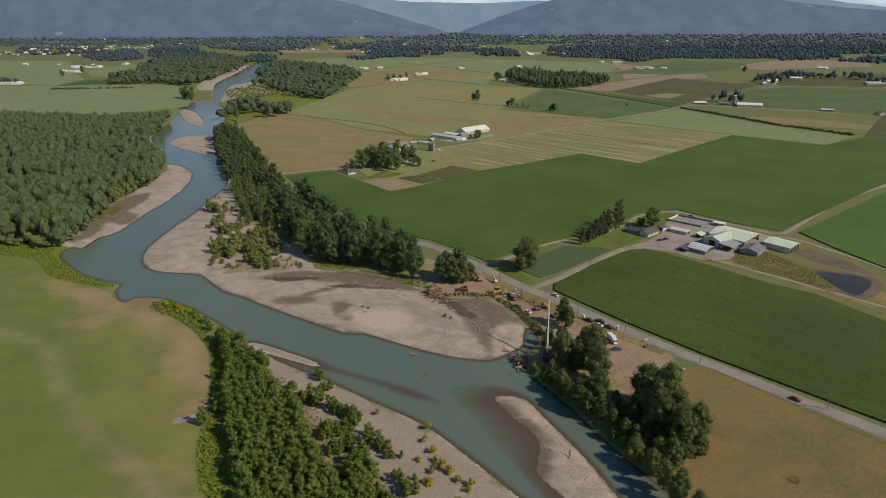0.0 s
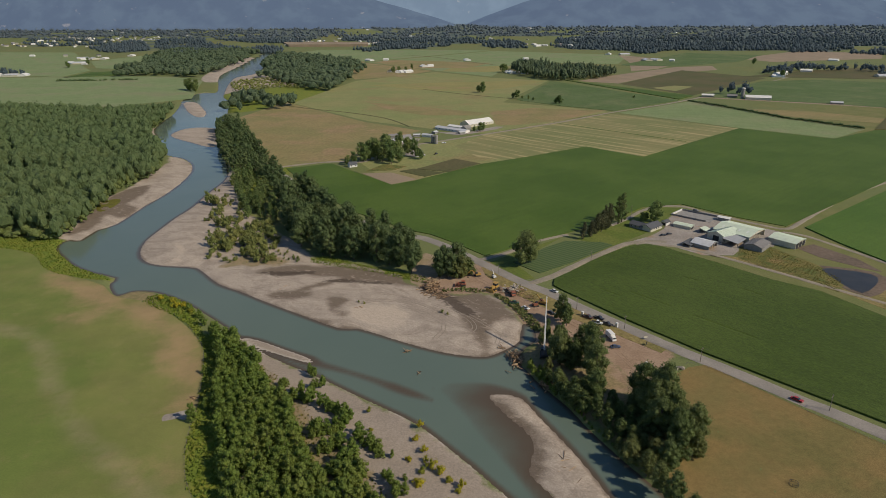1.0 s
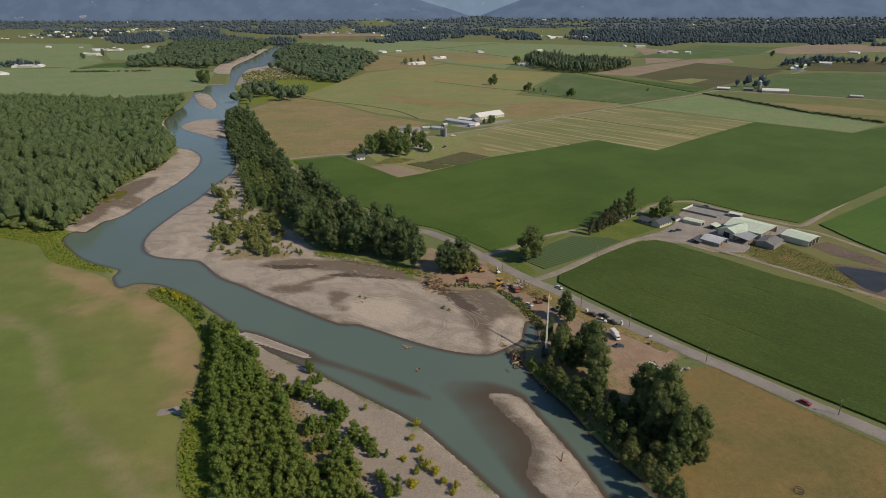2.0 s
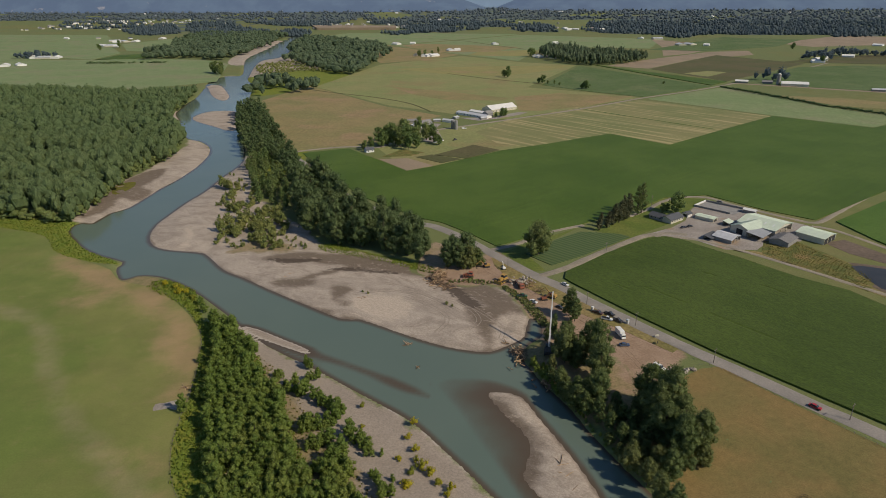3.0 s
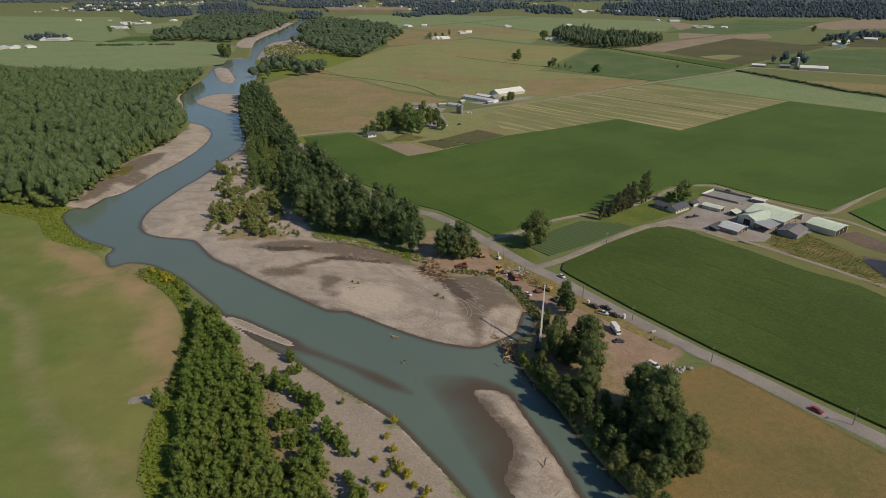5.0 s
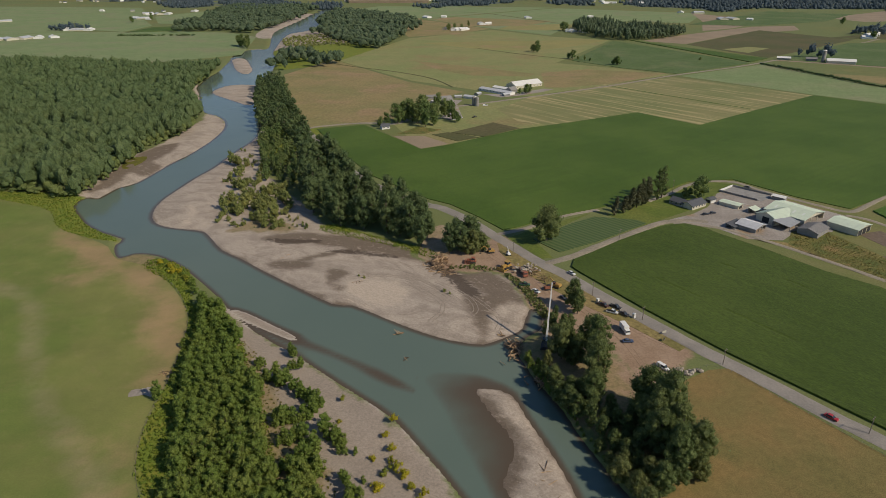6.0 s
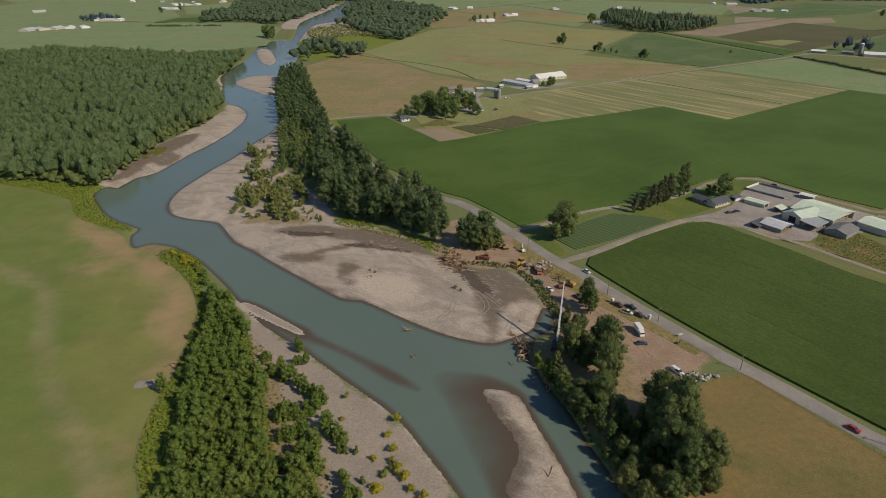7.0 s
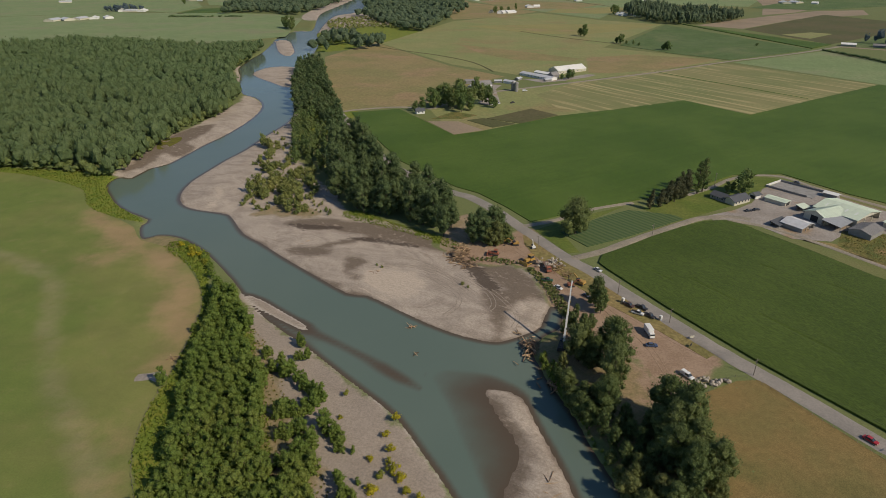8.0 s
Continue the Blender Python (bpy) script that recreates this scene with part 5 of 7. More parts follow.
MID_WILLOWS = [(-146, 379), (-152, 437), (-158, 461), (-174, 472), (-132, 421), (-115, 379), (-125, 375), (-113, 364), (-115, 397), (-110, 389), (-127, 428), (-158, 437), (-108, 362), (-144, 406), (-145, 394), (-135, 400)]
LOW_WILLOWS = [(-181, 503), (-195, 522), (-128, 361), (-140, 368), (-148, 374), (-105, 361), (-93, 365), (-89, 360), (-149, 459), (-172, 490), (-160, 399), (-174, 440), (-170, 478), (-162, 476), (-145, 365), (-134, 361), (-99, 370)]
for spots, size, many in ((TALL_WILLOWS, 1.5, 4), (MID_WILLOWS, 1.05, 4), (LOW_WILLOWS, 0.5, 3)):
    for x, y in spots:
        for k in range(many):
            plant(WILLOW, rng.integers(5), x + rng.normal(0, 2.2) * size, y + rng.normal(0, 3.2) * size, -0.3, size * rng.uniform(0.65, 1.15), rng.uniform(0, 6.3), "willows on the gravel")
for x, y, s in [(1, 290, .45), (4, 288, .35), (-40, 300, .3), (-43, 302, .3)]:
    plant(WILLOW, rng.integers(5), x, y, -0.3, s, rng.uniform(0, 6.3), "willows on the gravel")
edge = curve_points([(39, 238), (43, 226), (51, 212), (56, 199), (61, 188), (66, 178), (72, 167), (80, 150)], False, 2.4)
for x, y in edge:
    alder(x + rng.uniform(0.6, 2.0), y + rng.uniform(-0.8, 0.8), -1.1, rng.uniform(0.3, 0.5) * (1.0 if y > 206 else 0.5), rng.uniform(0, 6.3), "bank undergrowth")
def tufts(name, label, spots, low, high, material):
    """Weeds too many to count: small leafy clumps of three crossed sprays, joined into one mass."""
    n = len(spots)
    foot = np.c_[spots, [land(x, y) - 0.05 for x, y in spots]]
    out = []
    for k in range(3):
        way = rng.normal(size=(n, 3)) * (0.8, 0.8, 0.4) + (0, 0, 1.0)
        way /= np.linalg.norm(way, axis=1)[:, None]
        side = np.cross(way, rng.normal(size=(n, 3)))
        side /= np.linalg.norm(side, axis=1)[:, None]
        size = rng.uniform(low, high, (n, 1))
        out.append(np.stack([foot + side * size * 0.3, foot - side * size * 0.3, foot + way * size - side * size * 0.6, foot + way * size + side * size * 0.6], 1))
    verts = np.concatenate(out).reshape(-1, 3)
    tagged(new(name, quick_mesh(name, verts, np.arange(len(verts)).reshape(-1, 4), material)), label, "weeds", kind="stuff")


tufts("bank_weeds", "rank yellow green weeds and nettles along the bank", np.concatenate([scatter(rng, w, g, 3600, False) for w, g in ((WEEDS[0], 0.9), (WEEDS[1], 1.3), (WEEDS[2], 1.1))]), 0.35, 1.0, M_NETTLE)
tufts("ditch_weeds", "low grey green willow scrub and weeds along the ditch", np.concatenate([scatter(rng, [(29, 310), (36, 299), (43, 281), (48, 271), (51, 273), (46, 286), (39, 302), (31, 313)], 0.7, 900, False), scatter(rng, [(0, 314), (8, 316), (22, 314), (26, 317), (14, 320), (2, 318)], 1.0, 200, False)]), 0.4, 1.3, M_SALLOW)
tufts("straw_weeds", "dry straw coloured weeds between the alders", np.concatenate([scatter(rng, STRAW[0], 1.5, 2200, False), scatter(rng, [(195, 383), (211, 386), (225, 354), (228, 332), (217, 318), (203, 342), (187, 365)], 1.3, 1200, False)]), 0.3, 0.8, M_STRAW)
# the alders nearest the river's lower bend stand singly, the rest as one mass
ALDERS.sort(key=lambda a: math.hypot(a[0] + 20, a[1] - 120))
for x, y, z, scale, spin, group in ALDERS[:260]:
    plant(ALDER, rng.integers(8), x, y, z, scale, spin, group)
verts, faces, base = [], [], 0
for k, (x, y, z, scale, spin, group) in enumerate(ALDERS[260:]):
    me = ALDER[k % 8][0].children[0].data
    v = np.empty(len(me.vertices) * 3, np.float32)
    me.vertices.foreach_get("co", v)
    f = np.empty(len(me.loops), np.int32)
    me.loops.foreach_get("vertex_index", f)
    v = v.reshape(-1, 3) * scale
    c, s = math.cos(spin), math.sin(spin)
    verts.append(np.c_[v[:, 0] * c - v[:, 1] * s + x, v[:, 0] * s + v[:, 1] * c + y, v[:, 2] + z])
    faces.append(f.reshape(-1, 3) + base)
    base += len(v)
tagged(new("alder_thicket", quick_mesh("alder_thicket", np.concatenate(verts), np.concatenate(faces), M_ALDER)), "dense green mass of young alders and bank shrubs", "trees", kind="stuff")
plant(LONE, 0, 51.5, 356.0, 0, 1.08, 1.0)
plant(POPLAR, 0, 130, 436, 0, 1.0, 0.3, "poplars")
plant(POPLAR, 1, 126.5, 432, 0, 0.88, 1.3, "poplars")
for x, y, s in [(119, 427, 1.1), (114.5, 421, 1.05), (110.5, 415.5, 1.05), (106, 411, .95), (101, 405, .85), (95, 400, .8)]:
    plant(SPRUCE, rng.integers(3), x, y, 0, s, rng.uniform(0, 6), "garden spruces")
for x, y, s in [(145, 437, .45), (154, 437, .98), (149, 441, .42)]:
    plant(YARD_TREE, rng.integers(4), x, y, 0, s, rng.uniform(0, 6), "farm house trees")
for x, y, s in [(-98, 619, .7), (-92, 624, .9), (-84, 634, 1.3), (-78, 642, 1.4), (-70, 640, 1.45), (-64, 634, 1.3), (-54, 622, 1.1), (-58, 640, 1.5), (-47, 630, 1.1), (-82, 660, 1.1), (-66, 680, 1.5), (-52, 700, 1.2), (-40, 668, 1.3), (-32, 655, 1.2), (-26, 645, .8), (-74, 655, 1.3), (-50, 652, 1.3), (44, 806, .9), (48, 812, .7), (36, 800, .5)]:
    plant(YARD_TREE, rng.integers(4), x, y, 0, s, rng.uniform(0, 6), "homestead trees")
for x, y, s in [(67, 1215, 1.3), (60, 1222, 1.0), (118, 1138, .7), (124, 1132, 1.1), (132, 1124, .5), (142, 1114, .5), (150, 1106, .4), (188, 1062, 1.1), (183, 1066, .8), (330, 1130, .4), (-98, 1752, 1.0), (-126, 1660, 1.0), (-140, 1650, 1.1), (-108, 1655, 1.0), (140, 1640, 1.5), (148, 1650, 1.4), (775, 1498, 1.3), (-813, 1567, 1.0), (-509, 1262, 1.6), (-500, 1270, 1.4), (-496, 1250, 1.3), (-520, 1275, 1.4), (-488, 1235, 1.0), (-1080, 1827, 1.4), (-1078, 1930, 1.4), (882, 1880, 1.4)]:
    plant(YARD_TREE, rng.integers(4), x, y, 0, s, rng.uniform(0, 6), "field trees")


def woodland(name, label, places, high, wide, leaves, boughs, size, material, seed, core=0.85, uneven=(0.62, 1.12)):
    """Woods too many to count, as one mass of separate uneven crowns."""
    rng = np.random.default_rng(seed)
    models = []
    for k in range(9):
        puffs = [(0, 0, 0.60, 0.37)]
        for b in range(boughs):
            a, u = 2.4 * b + rng.uniform(-0.4, 0.4), (b + 0.5) / boughs
            d = 0.36 * rng.uniform(0.5, 1) * (1 - 0.35 * u)
            puffs.append((d * math.cos(a), d * math.sin(a), 0.30 + 0.46 * u, rng.uniform(0.16, 0.26)))
        models.append(leaf_cloud(rng, puffs, leaves, size, core))
    verts, faces, base = [], [], 0
    for x, y in places:
        v, f = models[rng.integers(9)]
        tall = rng.uniform(*uneven) * (1 + 0.30 * noise.fractal((x * 0.016, y * 0.016, 3.0), 0.8, 2.0, 3))
        a, h, w = rng.uniform(0, 6.3), high * tall, wide * rng.uniform(0.62, 1.3)
        c, s = math.cos(a), math.sin(a)
        verts.append(np.c_[(v[:, 0] * c - v[:, 1] * s) * w + x, (v[:, 0] * s + v[:, 1] * c) * w + y, v[:, 2] * h + far_rise(y) - 0.5])
        faces.append(f + base)
        base += len(v)
    return tagged(new(name, quick_mesh(name, np.concatenate(verts), np.concatenate(faces), material)), label, "trees", kind="stuff")


rng = np.random.default_rng(33)
forest = scatter(rng, [(-500, 400), (-303, 404), (-262, 400), (-266, 432), (-276, 493), (-279, 534), (-277, 590), (-312, 668), (-372, 770), (-400, 890), (-436, 990), (-509, 940), (-640, 970), (-775, 950), (-900, 768), (-800, 500)], 7.3, 4200, True, 9.0)
close = forest[:, 1] < 640
woodland("forest", "dense dark green riverside forest", forest[close], 20, 14.0, 66, 6, 0.050, M_FOREST, 1, 0.86, (0.84, 1.08))
woodland("far_forest", "dense dark green forest behind the river", forest[~close], 20, 14.5, 20, 3, 0.07, M_FOREST, 4, 0.92, (0.80, 1.06))
fringe = curve_points([(-500, 402), (-400, 404), (-303, 405), (-266, 402), (-268, 432), (-279, 493), (-282, 534), (-280, 590), (-314, 668), (-374, 770), (-402, 880)], False, 3.6)
fringe = np.concatenate([fringe + rng.normal(0, 2.2, fringe.shape), fringe + rng.normal(0, 2.0, fringe.shape) + (-4, 3)])
woodland("forest_fringe", "light green shrubs and saplings along the forest edge", fringe, 8.5, 8.5, 60, 4, 0.055, M_BANKLEAF, 14, 0.8, (0.5, 1.25))
woodland("upstream_woods", "dark woods along the upper river", np.concatenate([scatter(rng, p, 13.5, 1200, True, 60.0) for p in (
    [(-800, 1596), (-691, 1622), (-605, 1540), (-620, 1715), (-690, 2199), (-776, 2522), (-1069, 2540), (-969, 2160)],
    [(-470, 1700), (-342, 1370), (-249, 1260), (-229, 1415), (-232, 1700), (-321, 2003), (-465, 2188), (-600, 2283)],
    [(-345, 964), (-334, 1025), (-255, 1004), (-270, 1056), (-316, 1130), (-360, 1058)])]), 21, 20, 12, 3, 0.09, M_UPWOOD, 2, 0.98, (0.8, 1.08))
woodland("poplar_wood", "straight edged dark plantation", scatter(rng, [(170, 1603), (254, 1430), (386, 1522), (400, 1600), (285, 1700), (200, 1800)], 9, 500), 26, 12, 30, 5, 0.08, M_UPWOOD, 3)
hedge = [(413 + (481 - 413) * u, 1094 + (907 - 1094) * u) for u in np.linspace(0, 1, 84)] + [(481 + 58 * u, 907 - 91 * u) for u in np.linspace(0, 1, 46)]
woodland("hedge", "long dark clipped hedge between fields", hedge, 5, 6, 24, 3, 0.08, M_FOREST, 6)
woodland("scrub", "low scrub on the upper river bars", scatter(rng, [(-470, 1400), (-400, 1240), (-350, 1300), (-300, 1290), (-330, 1370), (-420, 1500)], 9, 220), 6, 9, 20, 3, 0.1, M_WILLOW, 7)
woodland("west_hedge", "low hedge row in the pale field", [(-885 + 165 * u + rng.uniform(-6, 6), 1450 + 20 * u + rng.uniform(-6, 6)) for u in rng.uniform(0, 1, 44)], 6, 9, 24, 3, 0.09, M_FOREST, 8)
# conifers and copses that fill the plain as far as the mountains
rng = np.random.default_rng(44)
def conifers(name, label, places, high, wide, material, seed):
    """Far trees a few metres across, each a tapering uneven crown, as one mass."""
    rng = np.random.default_rng(seed)
    n = len(places)
    shape = ICO * (0.5, 0.5, 0.5) + (0, 0, 0.5)
    shape[:, :2] *= (1.25 - 0.95 * shape[:, 2])[:, None]
    size = np.stack([wide * rng.uniform(0.6, 1.4, n)] * 2 + [high * rng.uniform(0.55, 1.25, n)], 1)
    foot = np.c_[places, far_rise(places[:, 1]) - 0.6]
    verts = shape[None] * (1 + rng.uniform(-0.3, 0.3, (n, len(ICO), 1))) * size[:, None] + foot[:, None]
    faces = ICO_F[None] + (np.arange(n) * len(ICO))[:, None, None]
    tagged(new(name, quick_mesh(name, verts.reshape(-1, 3), faces.reshape(-1, 3), material, True)), label, "trees", kind="stuff")


y = 2150 + 2500 * rng.uniform(size=90000) ** 0.8
belt = np.stack([rng.uniform(-0.80, 0.80, len(y)) * y, y], 1)
belt = belt[wooded_many(belt) > 0]
# both belts and the copses wear colours with haze painted in
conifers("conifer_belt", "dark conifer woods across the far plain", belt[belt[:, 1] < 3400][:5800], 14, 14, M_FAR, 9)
conifers("hazy_woods", "conifer woods below the mountains, blue haze put into their colour", belt[belt[:, 1] >= 3400][:5200], 12, 19, M_FARTHEST, 12)
copse = np.concatenate([scatter(rng, p, 14, 60) for p in (
    [(770, 1570), (800, 1620), (860, 1640), (820, 1560)], [(860, 1700), (1010, 1680), (1000, 1640), (880, 1655)], [(1000, 1510), (1100, 1540), (1080, 1480)],
    [(1040, 1670), (1100, 1650), (1060, 1620)], [(505, 1190), (560, 1180), (540, 1150)], [(-1010, 2250), (-880, 2300), (-860, 2500), (-1000, 2480)], [(-1130, 1560), (-1060, 1590), (-1070, 1620), (-1150, 1600)])])
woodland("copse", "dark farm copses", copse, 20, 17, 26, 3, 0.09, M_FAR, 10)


# models that found no place
for pool in (COTTON, SALLOW, YOUNG, GROVE, BANK, ALDER, WILLOW, BROOM, POPLAR, SPRUCE, YARD_TREE, LONE):
    for root, used in pool:
        if not used:
            for child in list(root.children):
                bpy.data.objects.remove(child)
            bpy.data.objects.remove(root)


# ---- buildings ----
M_ROOF_GREEN = paint("pale_green_metal_roof", (0.66, 0.74, 0.58), 0.5, 0.0, 0.08, 0.3)
M_ROOF_GREY = paint("weathered_grey_roof", (0.27, 0.255, 0.24), 0.7, 0.0, 0.12, 0.4)
M_ROOF_SLATE = paint("blue_grey_metal_roof", (0.36, 0.37, 0.38), 0.6, 0.0, 0.12, 0.4)
M_ROOF_DARK = paint("dark_shingle_roof", (0.095, 0.10, 0.11), 0.85, 0.0, 0.12, 0.6)
M_ROOF_METAL = paint("bare_metal_roof", (0.66, 0.66, 0.66), 0.45, 0.1, 0.10, 0.3)
M_ROOF_WHITE = paint("white_metal_roof", (0.84, 0.82, 0.76), 0.5, 0.0, 0.06, 0.3)
M_CREAM = paint("cream_wall", (0.62, 0.58, 0.46), 0.8, 0.0, 0.10, 0.5)
M_WHITE = paint("white_wall", (0.78, 0.77, 0.73), 0.7, 0.0, 0.06, 0.5)
M_GREYWALL = paint("grey_board_wall", (0.30, 0.29, 0.27), 0.85, 0.0, 0.15, 0.5)
M_CONCRETE = paint("stained_concrete", (0.33, 0.315, 0.29), 0.9, 0.0, 0.18, 0.3)
M_DARK = paint("dark_interior", (0.03, 0.03, 0.03), 0.9, 0.0, 0.1, 0.5)
M_PANE = paint("window_glass", (0.04, 0.05, 0.06), 0.08, 0.0, 0.0, 0.5)
M_SKYLIGHT = paint("clear_roof_panel", (0.72, 0.76, 0.68), 0.3, 0.0, 0.04, 0.5)


def box(bm, x0, x1, y0, y1, z0, z1):
    v = [bm.verts.new(p) for p in ((x0, y0, z0), (x1, y0, z0), (x1, y1, z0), (x0, y1, z0), (x0, y0, z1), (x1, y0, z1), (x1, y1, z1), (x0, y1, z1))]
    for f in ((3, 2, 1, 0), (4, 5, 6, 7), (0, 1, 5, 4), (1, 2, 6, 5), (2, 3, 7, 6), (3, 0, 4, 7)):
        bm.faces.new([v[k] for k in f])
    return v


def boxed(name, size, material, parent, label="", bevel=0.0):
    bm = bmesh.new()
    box(bm, *size)
    if bevel:
        bmesh.ops.bevel(bm, geom=bm.edges[:], offset=bevel, segments=1, affect="EDGES")
    return part(name, bm, material, parent, label)


def prism(bm, outline, x0, x1):
    """A solid with the outline (y, z) drawn from x0 to x1."""
    a = [bm.verts.new((x0, y, z)) for y, z in outline]
    b = [bm.verts.new((x1, y, z)) for y, z in outline]
    n = len(outline)
    bm.faces.new(a[::-1])
    bm.faces.new(b)
    for k in range(n):
        bm.faces.new((a[k], a[(k + 1) % n], b[(k + 1) % n], b[k]))


def roof_slab(name, y0, z0, y1, z1, half, material, root, over=0.5, label="", thick=0.16):
    bm = bmesh.new()
    prism(bm, [(y0, z0), (y1, z1), (y1, z1 + thick), (y0, z0 + thick)], -half - over, half + over)
    bmesh.ops.recalc_face_normals(bm, faces=bm.faces)
    return part(name, bm, material, root, label)


def seams(roof, y0, z0, y1, z1, half, material, count):
    """Raised ribs up the slope of a metal roof, as one part."""
    bm = bmesh.new()
    for k in range(count):
        x = -half + 2 * half * (k + 0.5) / count
        prism(bm, [(y0, z0 + 0.14), (y1, z1 + 0.14), (y1, z1 + 0.24), (y0, z0 + 0.24)], x - 0.05, x + 0.05)
    bmesh.ops.recalc_face_normals(bm, faces=bm.faces)
    part("roof_ribs", bm, material, roof)


def gable(name, label, x, y, turn, length, width, wall, ridge_z, wall_mat, roof_mat, category="barn", door=0, windows=0, skylights=0, open_end=False, ribs=0):
    """A gabled building, its ridge along its own x axis."""
    root = new(name)
    h, w = length / 2, width / 2
    bm = bmesh.new()
    if open_end:
        box(bm, -h, h, -w, -w + 0.25, -0.1, wall)
        box(bm, -h, h, w - 0.25, w, -0.1, wall)
        box(bm, -h, -h + 0.25, -w + 0.25, w - 0.25, -0.1, wall)
        for k in range(4):
            yy = -w + 0.3 + (width - 0.6) * k / 3
            box(bm, h - 0.3, h, yy - 0.2, yy + 0.2, -0.1, wall)
        prism(bm, [(-w, wall), (w, wall), (0, ridge_z)], h - 0.3, h)
        prism(bm, [(-w, wall), (w, wall), (0, ridge_z)], -h, -h + 0.3)
    else:
        prism(bm, [(-w, -0.1), (w, -0.1), (w, wall), (0, ridge_z), (-w, wall)], -h, h)
    bmesh.ops.recalc_face_normals(bm, faces=bm.faces)
    part("wall", bm, wall_mat, root)
    drop = (ridge_z - wall) / w * 0.5
    for side in (-1, 1):
        r = roof_slab("roof", side * (w + 0.5), wall - drop + 0.02, 0, ridge_z + 0.02, h, roof_mat, root)
        if ribs:
            seams(r, side * (w + 0.5), wall - drop + 0.02, 0, ridge_z + 0.02, h, roof_mat, ribs)
        for k in range(skylights):
            px = -h + length * (k + 0.7) / (skylights + 0.4)
            bm = bmesh.new()
            a, b = 0.35, 0.62
            prism(bm, [(side * w * (1 - a), wall + (ridge_z - wall) * a + 0.19), (side * w * (1 - b), wall + (ridge_z - wall) * b + 0.19), (side * w * (1 - b), wall + (ridge_z - wall) * b + 0.24), (side * w * (1 - a), wall + (ridge_z - wall) * a + 0.24)], px - 0.6, px + 0.6)
            bmesh.ops.recalc_face_normals(bm, faces=bm.faces)
            part("skylight", bm, M_SKYLIGHT, root)
    for k in range(door):
        yy = -w + width * (k + 0.5) / door
        dw = min(2.2, width / door * 0.36)
        for side in (1, -1):
            boxed("door", (side * (h + 0.01), side * (h + 0.06), yy - dw, yy + dw, 0.05, wall * 0.85) if side > 0 else (-h - 0.06, -h - 0.01, yy - dw, yy + dw, 0.05, wall * 0.85), M_DARK, root)
    for k in range(windows):
        px = -h + length * (k + 0.5) / windows
        for side in (-1, 1):
            win = boxed("window", (px - 0.7, px + 0.7, side * w - 0.04 if side < 0 else w, -w if side < 0 else w + 0.04, 1.0, 2.2), M_WHITE, root)
            boxed("pane", (px - 0.6, px + 0.6, side * w - 0.06 if side < 0 else w + 0.041, -w - 0.041 if side < 0 else w + 0.06, 1.1, 2.1), M_PANE, win)
    root.matrix_basis = pose(x, y, 0, 0, 0, turn)
    return tagged(root, label, category)


# the farm beyond the corn
gable("cattle_barn", "large pale green roofed cattle barn, open at one end", 203, 409, -48, 24.5, 24, 4.2, 6.6, M_CREAM, M_ROOF_GREEN, skylights=4, open_end=True, ribs=18)
gable("machine_barn", "pale green roofed machine barn beside the bare soil", 227, 391.5, -50, 17, 15, 3.8, 5.2, M_CREAM, M_ROOF_GREEN, door=3, open_end=True, ribs=14)
gable("grey_shed", "low grey roofed open cattle shed", 204, 383.5, 46, 15, 11, 3.0, 4.6, M_GREYWALL, M_ROOF_GREY, open_end=True, ribs=12)
gable("metal_shed", "metal roofed implement shed with open front", 171, 387, -46, 12, 12, 2.6, 4.2, M_GREYWALL, M_ROOF_METAL, open_end=True, ribs=12)
gable("white_shed", "long low white roofed calf shed", 171, 424.5, -42, 12.5, 6.0, 2.3, 2.9, M_CREAM, M_ROOF_GREEN, "shed", door=1, ribs=9)
gable("small_shed", "small white roofed shed by the silage clamp", 206, 440, -40, 8, 4.5, 2.4, 2.9, M_GREYWALL, M_ROOF_WHITE, "shed")
gable("garage", "small white garage beside the house", 160, 431, 40, 5, 4.5, 2.4, 3.4, M_WHITE, M_ROOF_DARK, "shed", door=1)
gable("farmhouse", "dark roofed single storey farmhouse", 147, 421.5, 40, 14, 8.5, 2.6, 4.5, M_CREAM, M_ROOF_DARK, "house", windows=5)
gable("farmhouse_wing", "dark roofed wing of the farmhouse", 139, 424.5, -48, 10, 7, 2.5, 4.3, M_GREYWALL, M_ROOF_DARK, "house", windows=3)


gable("barn_wing", "cream walled wing of the cattle barn with a pale green roof", 190.0, 402.0, 34, 18, 13, 4.2, 6.6, M_CREAM, M_ROOF_GREEN, door=1, ribs=14)


def lean_to(x, y, turn, length, width, low, high, roof_mat, label, name="lean_to"):
    root = new(name)
    h, w = length / 2, width / 2
    roof_slab("roof", -w, low, w, high, h, roof_mat, root)
    for sx in (-1, 0, 1):
        for sy, z in ((-1, low), (1, high)):
            boxed("post", (sx * (h - 0.3) - 0.12, sx * (h - 0.3) + 0.12, sy * (w - 0.4) - 0.12, sy * (w - 0.4) + 0.12, -0.1, z + (0.05 if sy < 0 else -0.05)), M_GREYWALL, root)
    boxed("back_wall", (-h, h, w - 0.2, w - 0.02, -0.1, high - 0.1), M_GREYWALL, root)
    root.matrix_basis = pose(x, y, 0, 0, 0, turn)
    return tagged(root, label, "shed")


lean_to(193, 392, 46, 16, 10.5, 3.0, 4.4, M_ROOF_SLATE, "grey roofed lean-to against the barn")
lean_to(163, 389, 44, 11, 6, 1.6, 2.6, M_ROOF_DARK, "low dark lean-to beside the metal shed")
lean_to(182, 414, 36, 6, 5, 2.2, 3.2, M_ROOF_GREEN, "small pale green lean-to by the yard")


